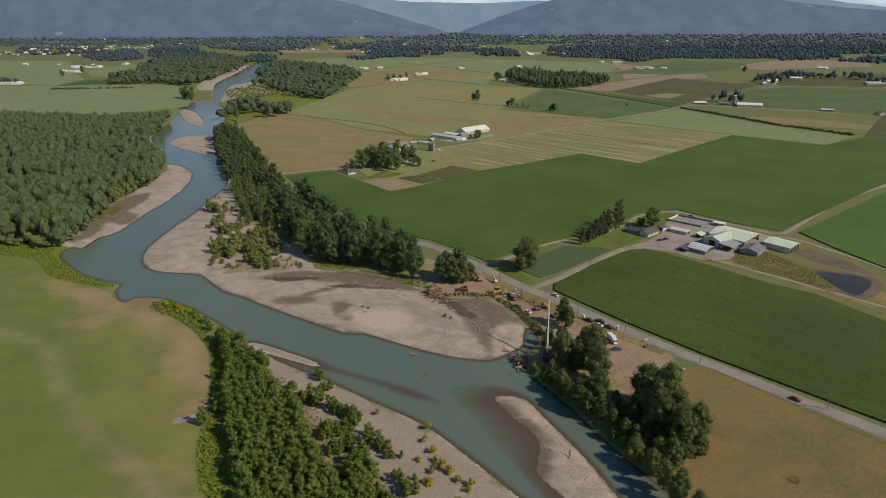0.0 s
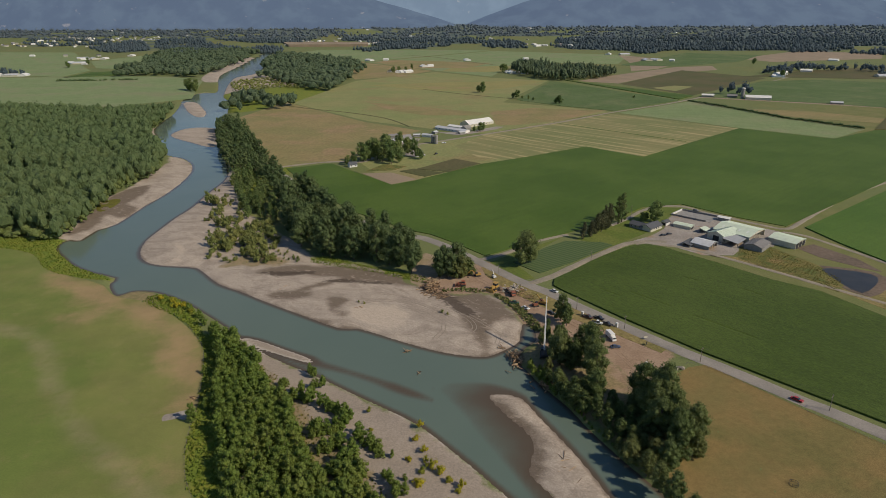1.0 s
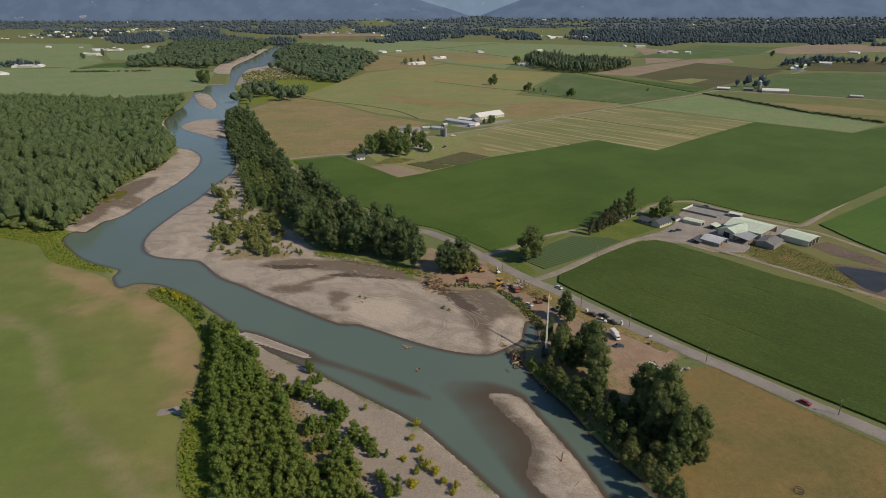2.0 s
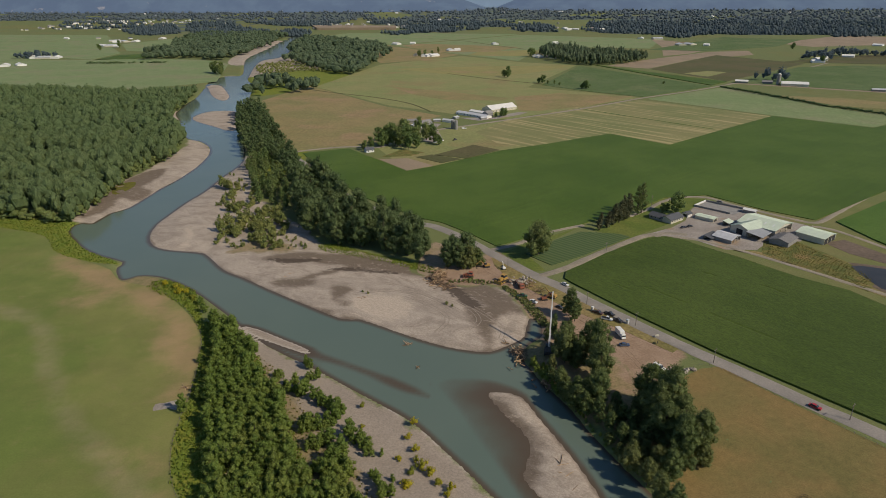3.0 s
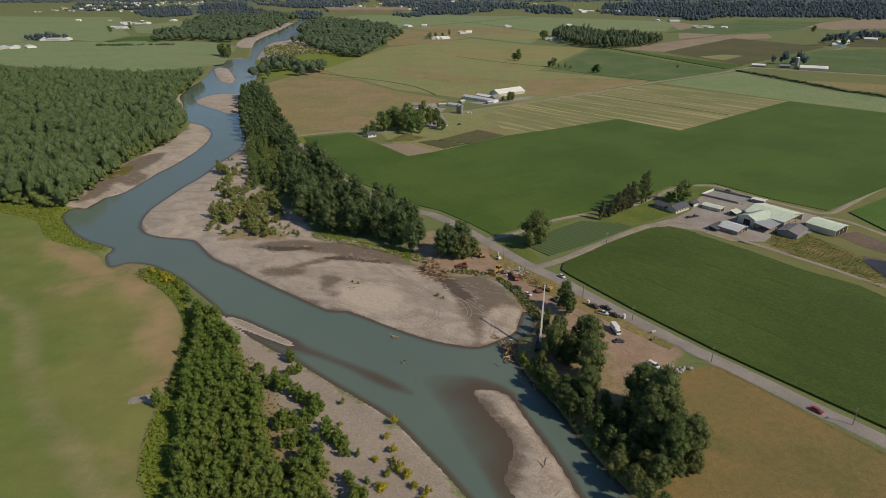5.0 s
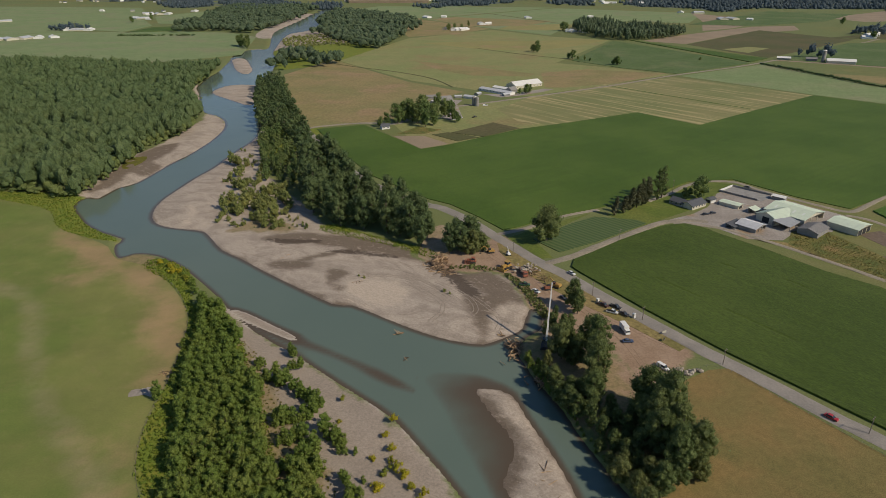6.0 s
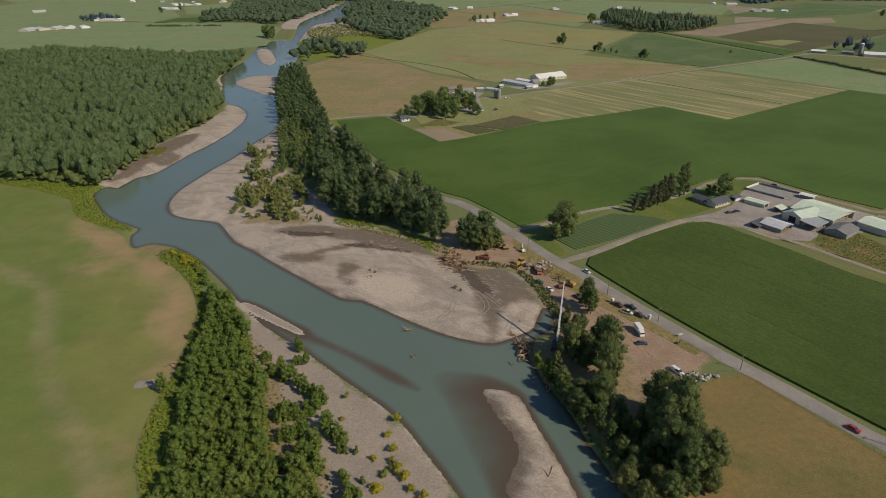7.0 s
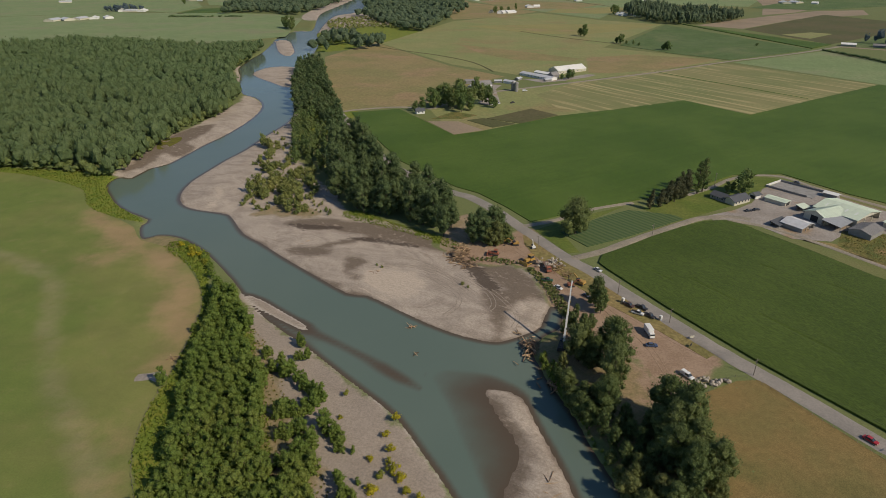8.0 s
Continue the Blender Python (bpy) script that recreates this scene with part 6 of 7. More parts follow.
def silage_clamp():
    root = new("silage_clamp")
    for a, b, mat in (((172, 453), (184, 465), M_WHITE), ((184, 465), (206, 446), M_CONCRETE), ((172, 453), (191, 436), M_CONCRETE)):
        d = Vector((b[0] - a[0], b[1] - a[1], 0))
        n = int(d.length / 3)
        for k in range(n):
            bm = bmesh.new()
            box(bm, d.length * k / n, d.length * (k + 1) / n - 0.06, -0.18, 0.18, -0.1, 1.4)
            bm.transform(pose(a[0], a[1], 0, 0, 0, math.degrees(math.atan2(d.y, d.x))))
            part("wall_panel", bm, mat, root)
    bm = bmesh.new()
    box(bm, 0, 27, 0.4, 15.5, -0.1, 0.22)
    bm.transform(pose(173.3, 452.5, 0, 0, 0, -42))
    part("floor_slab", bm, M_CONCRETE, root)
    tagged(root, "concrete walled silage clamp, half empty", "silage clamp")


silage_clamp()


def silo(x, y, high, radius, material, label, cap=None):
    root = new("silo")
    bm = bmesh.new()
    bmesh.ops.create_cone(bm, cap_ends=True, segments=20, radius1=radius, radius2=radius, depth=high, matrix=Matrix.Translation((0, 0, high / 2 - 0.1)))
    part("shaft", bm, material, root)
    bm = bmesh.new()
    bmesh.ops.create_uvsphere(bm, u_segments=20, v_segments=8, radius=radius * 1.01, matrix=Matrix.Translation((0, 0, high - 0.1)) @ Matrix.Diagonal((1, 1, 0.5, 1)))
    part("dome", bm, cap or M_ROOF_METAL, root)
    root.location = (x, y, 0)
    return tagged(root, label, "silo")


# the homestead and dairy in the middle distance
gable("dairy_barn", "long cream roofed dairy barn", 42, 858, 40, 44, 19, 3.6, 7.8, M_CREAM, M_ROOF_WHITE, windows=8, ribs=20)
gable("milking_shed", "low grey roofed milking shed", 8, 812, -40, 50, 11, 2.8, 4.2, M_WHITE, M_ROOF_METAL, windows=9)
gable("calf_shed", "low white shed by the dairy", 14, 828, -40, 24, 9, 3, 4.4, M_WHITE, M_ROOF_WHITE)
gable("hay_shed", "grey gabled hay shed", 26, 812, 48, 10, 9, 4, 7, M_GREYWALL, M_ROOF_GREY)
gable("homestead", "white homestead with a grey roof among trees", -50, 742, 35, 18, 11, 4, 7.5, M_WHITE, M_ROOF_GREY, "house", windows=5)
gable("old_shed", "old brown roofed shed", -66, 764, 20, 14, 8, 3, 4.6, M_GREYWALL, M_ROOF_GREY, "shed")
gable("tool_shed", "small pale shed by the homestead", -22, 770, -30, 14, 6, 2.6, 3.8, M_WHITE, M_ROOF_METAL, "shed")
gable("cottage", "white cottage at the edge of the trees", -92, 612, 30, 8, 6, 2.8, 4.8, M_WHITE, M_ROOF_DARK, "house", windows=2)
for x, y, t in ((-36, 772, 10), (-14, 792, 60), (-62, 738, 80), (20, 790, 30)):
    gable("lean_shed", "small weathered shed in the homestead yard", x, y, t, 8, 5, 2.4, 3.4, M_GREYWALL, M_ROOF_METAL, "shed")
silo(-11, 726, 9.5, 2.1, M_GREYWALL, "old grey stave silo", M_ROOF_GREY)
silo(-15, 730, 9, 1.9, M_GREYWALL, "old grey stave silo", M_ROOF_GREY)
# farther farms
gable("far_barn", "low white roofed barn of a farther farm", 540, 1112, -20, 40, 18, 4, 7, M_CREAM, M_ROOF_WHITE)
gable("far_shed", "small pale roofed shed of a farther farm", 468, 1150, -20, 20, 10, 3, 5, M_GREYWALL, M_ROOF_WHITE)
gable("far_shed", "small grey shed of a farther farm", 508, 1142, -20, 16, 9, 3, 5, M_GREYWALL, M_ROOF_GREY)
gable("far_shed", "low grey shed on bare yard", 640, 1050, -20, 18, 8, 3, 4.5, M_GREYWALL, M_ROOF_METAL)
silo(520, 1128, 17, 3, M_CONCRETE, "tall concrete silo of a farther farm", M_WHITE)
field("far_farm_yard", "bare earth yard of a farther farm", [(440, 1140), (500, 1160), (560, 1130), (700, 1030), (690, 1005), (560, 1075), (480, 1120)], 0.09, M_SOIL)
field("homestead_yard", "grey gravel yard between homestead and sheds", [(-70, 735), (-52, 762), (-30, 758), (-34, 735), (-28, 700), (-22, 668), (-34, 655), (-44, 664), (-40, 700), (-52, 726)], 0.09, M_YARD)
field("dairy_yard", "grey gravel yard round the dairy", [(-12, 800), (14, 780), (40, 796), (66, 822), (78, 840), (66, 842), (50, 826), (28, 800), (10, 800)], 0.09, M_YARD)
field("dry_strip", "trampled dry brown strip of pasture", [(67, 972), (134, 1013), (247, 985), (161, 890), (94, 852), (68, 850)], 0.09, M_TAN)
field("dry_strip", "dry pasture band above the dairy", [(-139, 1088), (-21, 1017), (60, 964), (48, 938), (-32, 940), (-83, 987)], 0.09, M_TAN)
field("gold_strip", "yellow green mown strip", [(-19, 1675), (11, 1798), (158, 1850), (270, 1731), (98, 1654)], 0.12, M_GOLD)
field("pasture_band", "dry tan pasture band", [(-172, 1356), (-4, 1407), (222, 1440), (150, 1330), (63, 1237), (-26, 1249)], 0.09, M_GOLD)
field("tan_band", "dry tan grazed band below the hedge", [(-230, 2000), (-170, 2094), (132, 1958), (60, 1800), (-100, 1760)], 0.13, M_TAN)
field("bare_plot", "pale patchy corner of the tilled field", [(410, 1290), (470, 1330), (500, 1310), (440, 1236), (425, 1260)], 0.09, M_OLIVE)
field("farm_forecourt", "bare tan ground round a far farm", [(599, 2307), (703, 2074), (757, 2022), (561, 1737), (470, 1660), (546, 1961)], 0.13, M_SOIL)
field("gold_band", "pale gold stubble by the far houses", [(-806, 3174), (-386, 3117), (-363, 2929), (-715, 2910)], 24.0, M_SOIL, lift=-12.0)
field("tan_roadside", "bare tan strip beside the farther farm", [(458, 1004), (557, 972), (631, 888), (608, 855), (505, 906)], 0.13, M_TAN)


def far_house_kind(seed, size, wall_mat, roof_mat):
    return gable("far_house", "small far house on the plain", 0, 0, 0, size, size * 0.7, 3.5, 6.5, wall_mat, roof_mat, "house")


rng = np.random.default_rng(77)
HOUSES = [far_house_kind(k, s, w, r) for k, (s, w, r) in enumerate(((16, M_WHITE, M_ROOF_WHITE), (14, M_CREAM, M_ROOF_GREY), (13, M_WHITE, M_ROOF_DARK), (26, M_WHITE, M_ROOF_WHITE), (34, M_CREAM, M_ROOF_METAL)))]
PLACES = [(-1100, 1333, 4), (-1080, 1352, 4), (-1063, 1373, 4), (-1040, 1390, 3), (-1014, 1404, 3), (-1487, 1838, 4), (-116, 1646, 3), (-128, 1640, 0), (-104, 1650, 3), (-150, 1655, 1), (-68, 1820, 3), (-50, 1826, 0), (150, 1630, 0), (160, 1622, 3), (175, 1612, 1), (190, 1600, 0), (620, 2030, 4), (650, 2040, 4), (690, 2010, 0), (768, 1505, 3), (800, 1560, 3), (830, 1600, 0), (905, 1640, 3), (620, 2305, 4), (570, 2330, 3), (1010, 1500, 4), (1040, 1520, 3), (-1076, 1577, 4), (-1105, 1580, 3), (-1050, 1585, 3), (-1130, 1600, 0), (-1130, 1973, 4), (-1160, 1985, 3), (-1100, 1950, 0), (-1190, 2170, 4), (-1240, 2190, 4), (-1210, 2150, 3), (-1160, 2180, 3), (-340, 1900, 3), (-250, 2060, 3), (-200, 2080, 0), (-330, 2040, 0), (1180, 2000, 3), (700, 1005, 1), (60, 2060, 3), (250, 2100, 0)]
for k in range(95):
    PLACES.append((rng.uniform(-2150, -1480), rng.uniform(2900, 3560), rng.choice([0, 1, 1, 2])))
for k in range(45):
    PLACES.append((rng.uniform(-760, -330), rng.uniform(3010, 3300), rng.choice([0, 1, 1, 2])))
for k in range(16):
    PLACES.append((rng.uniform(340, 540), rng.uniform(2860, 3020), rng.choice([0, 1, 1, 3])))
for k in range(30):
    y = rng.uniform(3300, 4200)
    PLACES.append((rng.uniform(-0.65, 0.65) * y, y, rng.choice([0, 1, 2, 3])))
for k, (x, y, kind) in enumerate(PLACES):
    m = pose(x, y, float(far_rise(y)), 0, 0, rng.uniform(0, 180))
    house = copy_thing(HOUSES[kind], m)
    house["group"] = "far houses"
for k, house in enumerate(HOUSES):
    house.matrix_basis = pose(-1500 + 120 * k, 2330, 0, 0, 0, 30 * k)
    house["group"] = "far houses"


# ---- the river works: crane, machines, vehicles, logs and rock ----
M_YELLOWP = paint("worn_yellow_paint", (0.50, 0.30, 0.07), 0.55, 0.0, 0.2)
M_ORANGE = paint("orange_red_paint", (0.36, 0.12, 0.065), 0.5, 0.0, 0.15)
M_STEEL = paint("dark_track_steel", (0.06, 0.055, 0.05), 0.6, 0.4, 0.1)
M_RUBBER = paint("tyre_rubber", (0.025, 0.025, 0.025), 0.8)
M_RIM = paint("dull_wheel_rim", (0.45, 0.45, 0.45), 0.35, 0.7)
M_LAMP = paint("lamp_glass", (0.7, 0.7, 0.68), 0.15)
M_BOOM = paint("white_boom_paint", (0.74, 0.72, 0.68), 0.45, 0.0, 0.08)
M_LOG = surface("barked_log", (0.30, 0.20, 0.12), (0.20, 0.135, 0.085), 0.5, 2.0, 0.3, bump=0.05)
M_CUT = surface("pale_peeled_wood", (0.50, 0.36, 0.22), (0.42, 0.29, 0.17), 0.5, 2.0, 0.2)
M_TIP = paint("dusty_brown_steel", (0.24, 0.15, 0.10), 0.7, 0.0, 0.2)
M_ROCK = surface("pale_quarry_rock", (0.44, 0.39, 0.32), (0.32, 0.275, 0.22), 0.5, 2.5, 0.25, bump=0.1)
M_POLE = paint("weathered_pole_wood", (0.26, 0.22, 0.18), 0.9)
M_WIRE = paint("dull_wire", (0.10, 0.10, 0.10), 0.6)


def wheel(parent, x, y, r, w):
    bm = bmesh.new()
    bmesh.ops.create_cone(bm, cap_ends=True, segments=14, radius1=r, radius2=r, depth=w, matrix=Matrix.Translation((x, y, r)) @ Matrix.Rotation(math.pi / 2, 4, "X"))
    ob = part("wheel", bm, M_RUBBER, parent)
    bm = bmesh.new()
    bmesh.ops.create_cone(bm, cap_ends=True, segments=10, radius1=r * 0.58, radius2=r * 0.5, depth=w + 0.04, matrix=Matrix.Translation((x, y, r)) @ Matrix.Rotation(math.pi / 2, 4, "X"))
    part("rim", bm, M_RIM, ob)


def hull(bm, x0, x1, w, z0, z1, nose=0.0, tail=0.0, pinch=0.0):
    """A body narrowing upwards: nose and tail draw the top in at the ends."""
    v = [bm.verts.new(p) for p in ((x0, -w, z0), (x1, -w, z0), (x1, w, z0), (x0, w, z0), (x0 + tail, -w + pinch, z1), (x1 - nose, -w + pinch, z1), (x1 - nose, w - pinch, z1), (x0 + tail, w - pinch, z1))]
    for f in ((3, 2, 1, 0), (4, 5, 6, 7), (0, 1, 5, 4), (1, 2, 6, 5), (2, 3, 7, 6), (3, 0, 4, 7)):
        bm.faces.new([v[k] for k in f])


def hulled(name, spec, material, parent, bevel=0.08, label=""):
    bm = bmesh.new()
    hull(bm, *spec)
    if bevel:
        bmesh.ops.bevel(bm, geom=bm.edges[:], offset=bevel, segments=2, affect="EDGES")
    return part(name, bm, material, parent, label)


def car(label, colour, x, y, turn, kind="car", name="car"):
    """A parked car, pickup or van facing along its own x axis."""
    paintwork = paint(name + "_paint", colour, 0.3, 0.0, 0.04)
    root = new(name)
    if kind == "pickup":
        hulled("body", (-2.7, 2.7, 0.95, 0.42, 1.02, 0.05, 0.0, 0.04), paintwork, root)
        hulled("cab", (-0.6, 1.5, 0.88, 1.0, 1.82, 0.65, 0.2, 0.14), M_PANE, root)
        hulled("cab_roof", (-0.35, 0.82, 0.76, 1.80, 1.92, 0.1, 0.05, 0.04), paintwork, root, 0.04)
        boxed("load_bed", (-2.6, -0.65, -0.78, 0.78, 1.02, 1.07), M_DARK, root)
        xs, r = (-1.7, 1.75), 0.40
    elif kind == "capped":
        hulled("body", (-2.7, 2.7, 0.95, 0.42, 1.05, 0.05, 0.0, 0.04), paintwork, root)
        hulled("cab", (-0.4, 1.6, 0.88, 1.03, 1.82, 0.65, 0.1, 0.14), M_PANE, root)
        hulled("cab_roof", (-0.3, 0.9, 0.76, 1.80, 1.92, 0.1, 0.05, 0.04), paintwork, root, 0.04)
        hulled("canopy", (-2.68, -0.45, 0.90, 1.04, 1.88, 0.05, 0.25, 0.12), paintwork, root)
        xs, r = (-1.7, 1.75), 0.40
    else:
        hulled("body", (-2.25, 2.25, 0.88, 0.35, 0.88, 0.1, 0.06, 0.05), paintwork, root)
        hulled("cab", (-1.7, 1.15, 0.80, 0.86, 1.42, 0.75, 0.5, 0.16), M_PANE, root)
        hulled("cab_roof", (-1.15, 0.38, 0.64, 1.40, 1.48, 0.1, 0.1, 0.05), paintwork, root, 0.03)
        xs, r = (-1.38, 1.42), 0.32
    for wx in xs:
        for wy in (-0.80, 0.80):
            wheel(root, wx, wy, r, 0.22)
    ahead = 2.7 if kind != "car" else 2.25
    for wy in (-0.62, 0.62):
        boxed("headlight", (ahead - 0.06, ahead + 0.02, wy - 0.16, wy + 0.16, 0.62, 0.76), M_LAMP, root)
    root.matrix_basis = pose(x, y, 0.03, 0, 0, turn)
    return tagged(root, label, kind if kind == "pickup" else "car")


def on_road(ob):
    ob.location.z = 0.20
    return ob


on_road(car("small red car driving on the road", (0.42, 0.03, 0.04), 141.5, 213.5, -48))
on_road(car("white car waiting at the road edge", (0.75, 0.75, 0.73), 62.3, 315.0, -50))
car("white car on the work site", (0.75, 0.75, 0.73), 44.2, 294.4, -42)
car("dark green pickup on the work site", (0.03, 0.10, 0.05), 38.9, 300.4, -5, "pickup", "pickup")
car("dark car in a tree's shade", (0.05, 0.055, 0.07), 56.6, 288.9, -45)
car("dark brown pickup parked on the verge", (0.10, 0.05, 0.04), 74.1, 284.2, -40, "pickup", "pickup")
car("black pickup parked on the verge", (0.03, 0.03, 0.035), 79.4, 283.0, -40, "pickup", "pickup")
car("white pickup parked on bare earth", (0.75, 0.75, 0.73), 77.4, 278.2, -25, "pickup", "pickup")
car("dark pickup with a pale load", (0.07, 0.06, 0.05), 82.0, 276.8, -42, "pickup", "pickup")
car("blue car parked beside the box truck", (0.06, 0.09, 0.17), 80.6, 254.8, 5)
car("white pickup with a canopy parked on dry earth", (0.80, 0.80, 0.78), 91.0, 237.5, -52, "capped", "pickup")
car("dark car in the farm yard", (0.04, 0.04, 0.05), 150.7, 406.5, 20)
car("dark car in the farm yard", (0.05, 0.05, 0.06), 155.4, 409.0, 25)
car("grey car beside the field track", (0.2, 0.2, 0.2), 193.5, 463, -40)
car("white car at the homestead", (0.75, 0.75, 0.73), -30, 655, 10)


car("white van at the homestead", (0.8, 0.8, 0.78), -24, 662, 30, "capped", "van")
car("dark pickup parked by the sheds", (0.06, 0.05, 0.05), -10, 668, 50, "pickup", "pickup")
car("pale pickup near the silos", (0.7, 0.7, 0.68), -2, 728, 20, "capped", "pickup")


def box_truck(x, y, turn):
    root = new("box_truck")
    boxed("cargo_box", (-3.6, 1.3, -1.15, 1.15, 0.95, 3.3), M_WHITE, root, bevel=0.05)
    hulled("cab", (1.4, 3.3, 1.05, 0.5, 2.4, 0.55, 0.0, 0.08), M_WHITE, root)
    boxed("windscreen", (2.95, 3.08, -0.9, 0.9, 1.45, 2.1), M_PANE, root)
    boxed("chassis", (-3.5, 1.5, -0.5, 0.5, 0.6, 0.93), M_STEEL, root)
    for wx in (-2.4, 2.3):
        for wy in (-0.95, 0.95):
            wheel(root, wx, wy, 0.46, 0.28)
    root.matrix_basis = pose(x, y, 0.03, 0, 0, turn)
    tagged(root, "white box truck parked on bare earth", "truck")


box_truck(80.6, 262.8, -75)


def tracks(root, length, gauge, r):
    for side in (-1, 1):
        bm = bmesh.new()
        n = 10
        arc = [(length / 2 + r * math.sin(math.pi * k / n), r - r * math.cos(math.pi * k / n)) for k in range(n + 1)] + [(-length / 2 - r * math.sin(math.pi * k / n), r + r * math.cos(math.pi * k / n)) for k in range(n + 1)]
        a = [bm.verts.new((x, side * gauge - 0.28, z)) for x, z in arc]
        b = [bm.verts.new((x, side * gauge + 0.28, z)) for x, z in arc]
        bm.faces.new(a)
        bm.faces.new(b[::-1])
        for k in range(len(arc)):
            bm.faces.new((a[k], b[k], b[(k + 1) % len(arc)], a[(k + 1) % len(arc)]))
        bmesh.ops.recalc_face_normals(bm, faces=bm.faces)
        part("track", bm, M_STEEL, root)


def beam(name, a, b, w, material, parent, taper=1.0):
    bm = bmesh.new()
    limb(bm, a, b, w, w * taper, 4)
    return part(name, bm, material, parent)


def excavator(label, x, y, turn, material, arm=((1.2, 2.0), (3.8, 4.4), (6.2, 2.6), (6.0, 0.8)), size=1.0):
    root = new("excavator")
    tracks(root, 2.9, 1.15, 0.42)
    hulled("body", (-2.2, 1.3, 1.3, 1.0, 2.1, 0.1, 0.25, 0.08), material, root)
    boxed("cabin", (0.1, 1.5, 0.25, 1.25, 2.05, 3.05), M_PANE, root, bevel=0.08)
    pts = [(px, -0.2, pz) for px, pz in arm]
    boom = beam("boom", pts[0], pts[1], 0.32, material, root, 0.85)
    beam("stick", pts[1], pts[2], 0.26, material, root, 0.7)
    bm = bmesh.new()
    prism(bm, [(-0.55, 0), (0.55, 0), (0.55, 0.9), (-0.55, 0.9)], pts[3][0] - 0.5, pts[3][0] + 0.5)
    bm.transform(Matrix.Translation((0, -0.2, pts[3][1] - 0.6)))
    part("bucket", bm, M_STEEL, root)
    beam("linkage", pts[2], pts[3], 0.14, M_STEEL, root)
    root.matrix_basis = pose(x, y, 0.02, 0, 0, turn) @ Matrix.Diagonal((size, size, size, 1))
    return tagged(root, label, "excavator")


def dozer(label, x, y, turn, material, size=1.0):
    root = new("bulldozer")
    tracks(root, 2.8, 1.1, 0.5)
    hulled("bonnet", (0.2, 2.3, 0.6, 0.9, 1.9, 0.1, 0.0, 0.06), material, root)
    hulled("body", (-1.9, 0.4, 1.0, 0.9, 1.7, 0.0, 0.2, 0.06), material, root)
    boxed("cabin", (-1.3, 0.15, -0.75, 0.75, 1.7, 2.7), M_PANE, root, bevel=0.08)
    boxed("cab_roof", (-1.45, 0.3, -0.9, 0.9, 2.7, 2.82), material, root)
    bm = bmesh.new()
    prism(bm, [(-1.8, 0.1), (1.8, 0.1), (1.8, 1.3), (-1.8, 1.3)], 2.9, 3.1)
    part("blade", bm, material, root)
    for side in (-1, 1):
        beam("push_arm", (0.5, side * 1.55, 0.55), (2.95, side * 1.55, 0.5), 0.16, material, root)
    root.matrix_basis = pose(x, y, 0.02, 0, 0, turn) @ Matrix.Diagonal((size, size, size, 1))
    return tagged(root, label, "bulldozer")


excavator("yellow tracked excavator near the grove", 21, 337, 200, M_YELLOWP, size=0.95)
excavator("white excavator with its dark arm raised", 30.6, 334.6, 110, M_WHITE, ((0.8, 2.0), (2.0, 4.6), (4.2, 5.4), (5.2, 4.2)), 0.7)
excavator("yellow excavator beside the boulders", 54, 300, 150, M_YELLOWP, size=1.05)
excavator("rust brown excavator on the river works", 49.8, 297.5, 20, paint("rust_brown_paint", (0.28, 0.10, 0.05), 0.6), size=0.8)
dozer("yellow bulldozer on churned earth", 29.7, 318.0, 230, M_YELLOWP, 1.45)
dozer("orange red tracked machine by the damp silt", 11.9, 323.0, 175, M_ORANGE, 1.15)


def rock(bm, rng, x, y, z, r):
    v = ICO * (1 + rng.uniform(-0.28, 0.2, (len(ICO), 1))) * (r * rng.uniform(0.8, 1.2), r * rng.uniform(0.8, 1.2), r * rng.uniform(0.6, 0.9))
    base = [bm.verts.new(p + (x, y, z)) for p in v]
    for f in ICO_F:
        bm.faces.new([base[k] for k in f])


def boulder_pile(label, spots, size, seed, centre):
    """A heap of separate boulders."""
    rng = np.random.default_rng(seed)
    root = new("boulder_pile")
    for x, y, z in spots:
        bm = bmesh.new()
        r = size * rng.uniform(0.7, 1.25)
        rock(bm, rng, x, y, z + r * 0.5, r)
        part("boulder", bm, M_ROCK, root)
    root.location = (*centre, 0)
    return tagged(root, label, "rocks")


rng = np.random.default_rng(12)
boulder_pile("row of pale quarry boulders by the dry field", [(u, v, 0) for u, v in ((-5, -4), (-4, -2.2), (-5.2, -0.6), (-3.2, -3.2), (-2, 0.2), (-1, 2), (0, 0), (0.8, -2), (1.6, 1.4), (2.6, 0.2), (3.4, 1.8), (4.8, 1.6), (5.6, 1.0), (-2.4, 2.0), (-0.4, -1.6), (1.8, -0.8), (-3.6, 1.2))], 0.95, 3, (99.2, 235.6))


def rock_truck(x, y, turn):
    root = new("dump_truck")
    hulled("cab", (2.6, 4.6, 1.2, 0.8, 2.9, 0.5, 0.0, 0.08), M_ORANGE, root)
    boxed("windscreen", (4.2, 4.35, -1.0, 1.0, 1.9, 2.5), M_PANE, root)
    hulled("dump_body", (-4.6, 2.3, 1.3, 1.2, 2.1, 0.0, 0.4, -0.1), M_TIP, root, 0.05)
    for wx in (-3.2, -1.6, 3.2):
        for wy in (-1.1, 1.1):
            wheel(root, wx, wy, 0.7, 0.45)
    root.matrix_basis = pose(x, y, 0.03, 0, 0, turn)
    tagged(root, "orange dump truck beside heaped rock", "truck")


rock_truck(38.4, 312.8, -75)
boulder_pile("heap of pale quarry rock at the work site", [(rng.normal(0, 2.6), rng.normal(0, 2.6), rng.uniform(0, 2.0)) for k in range(55)], 0.8, 5, (39.6, 317.0))


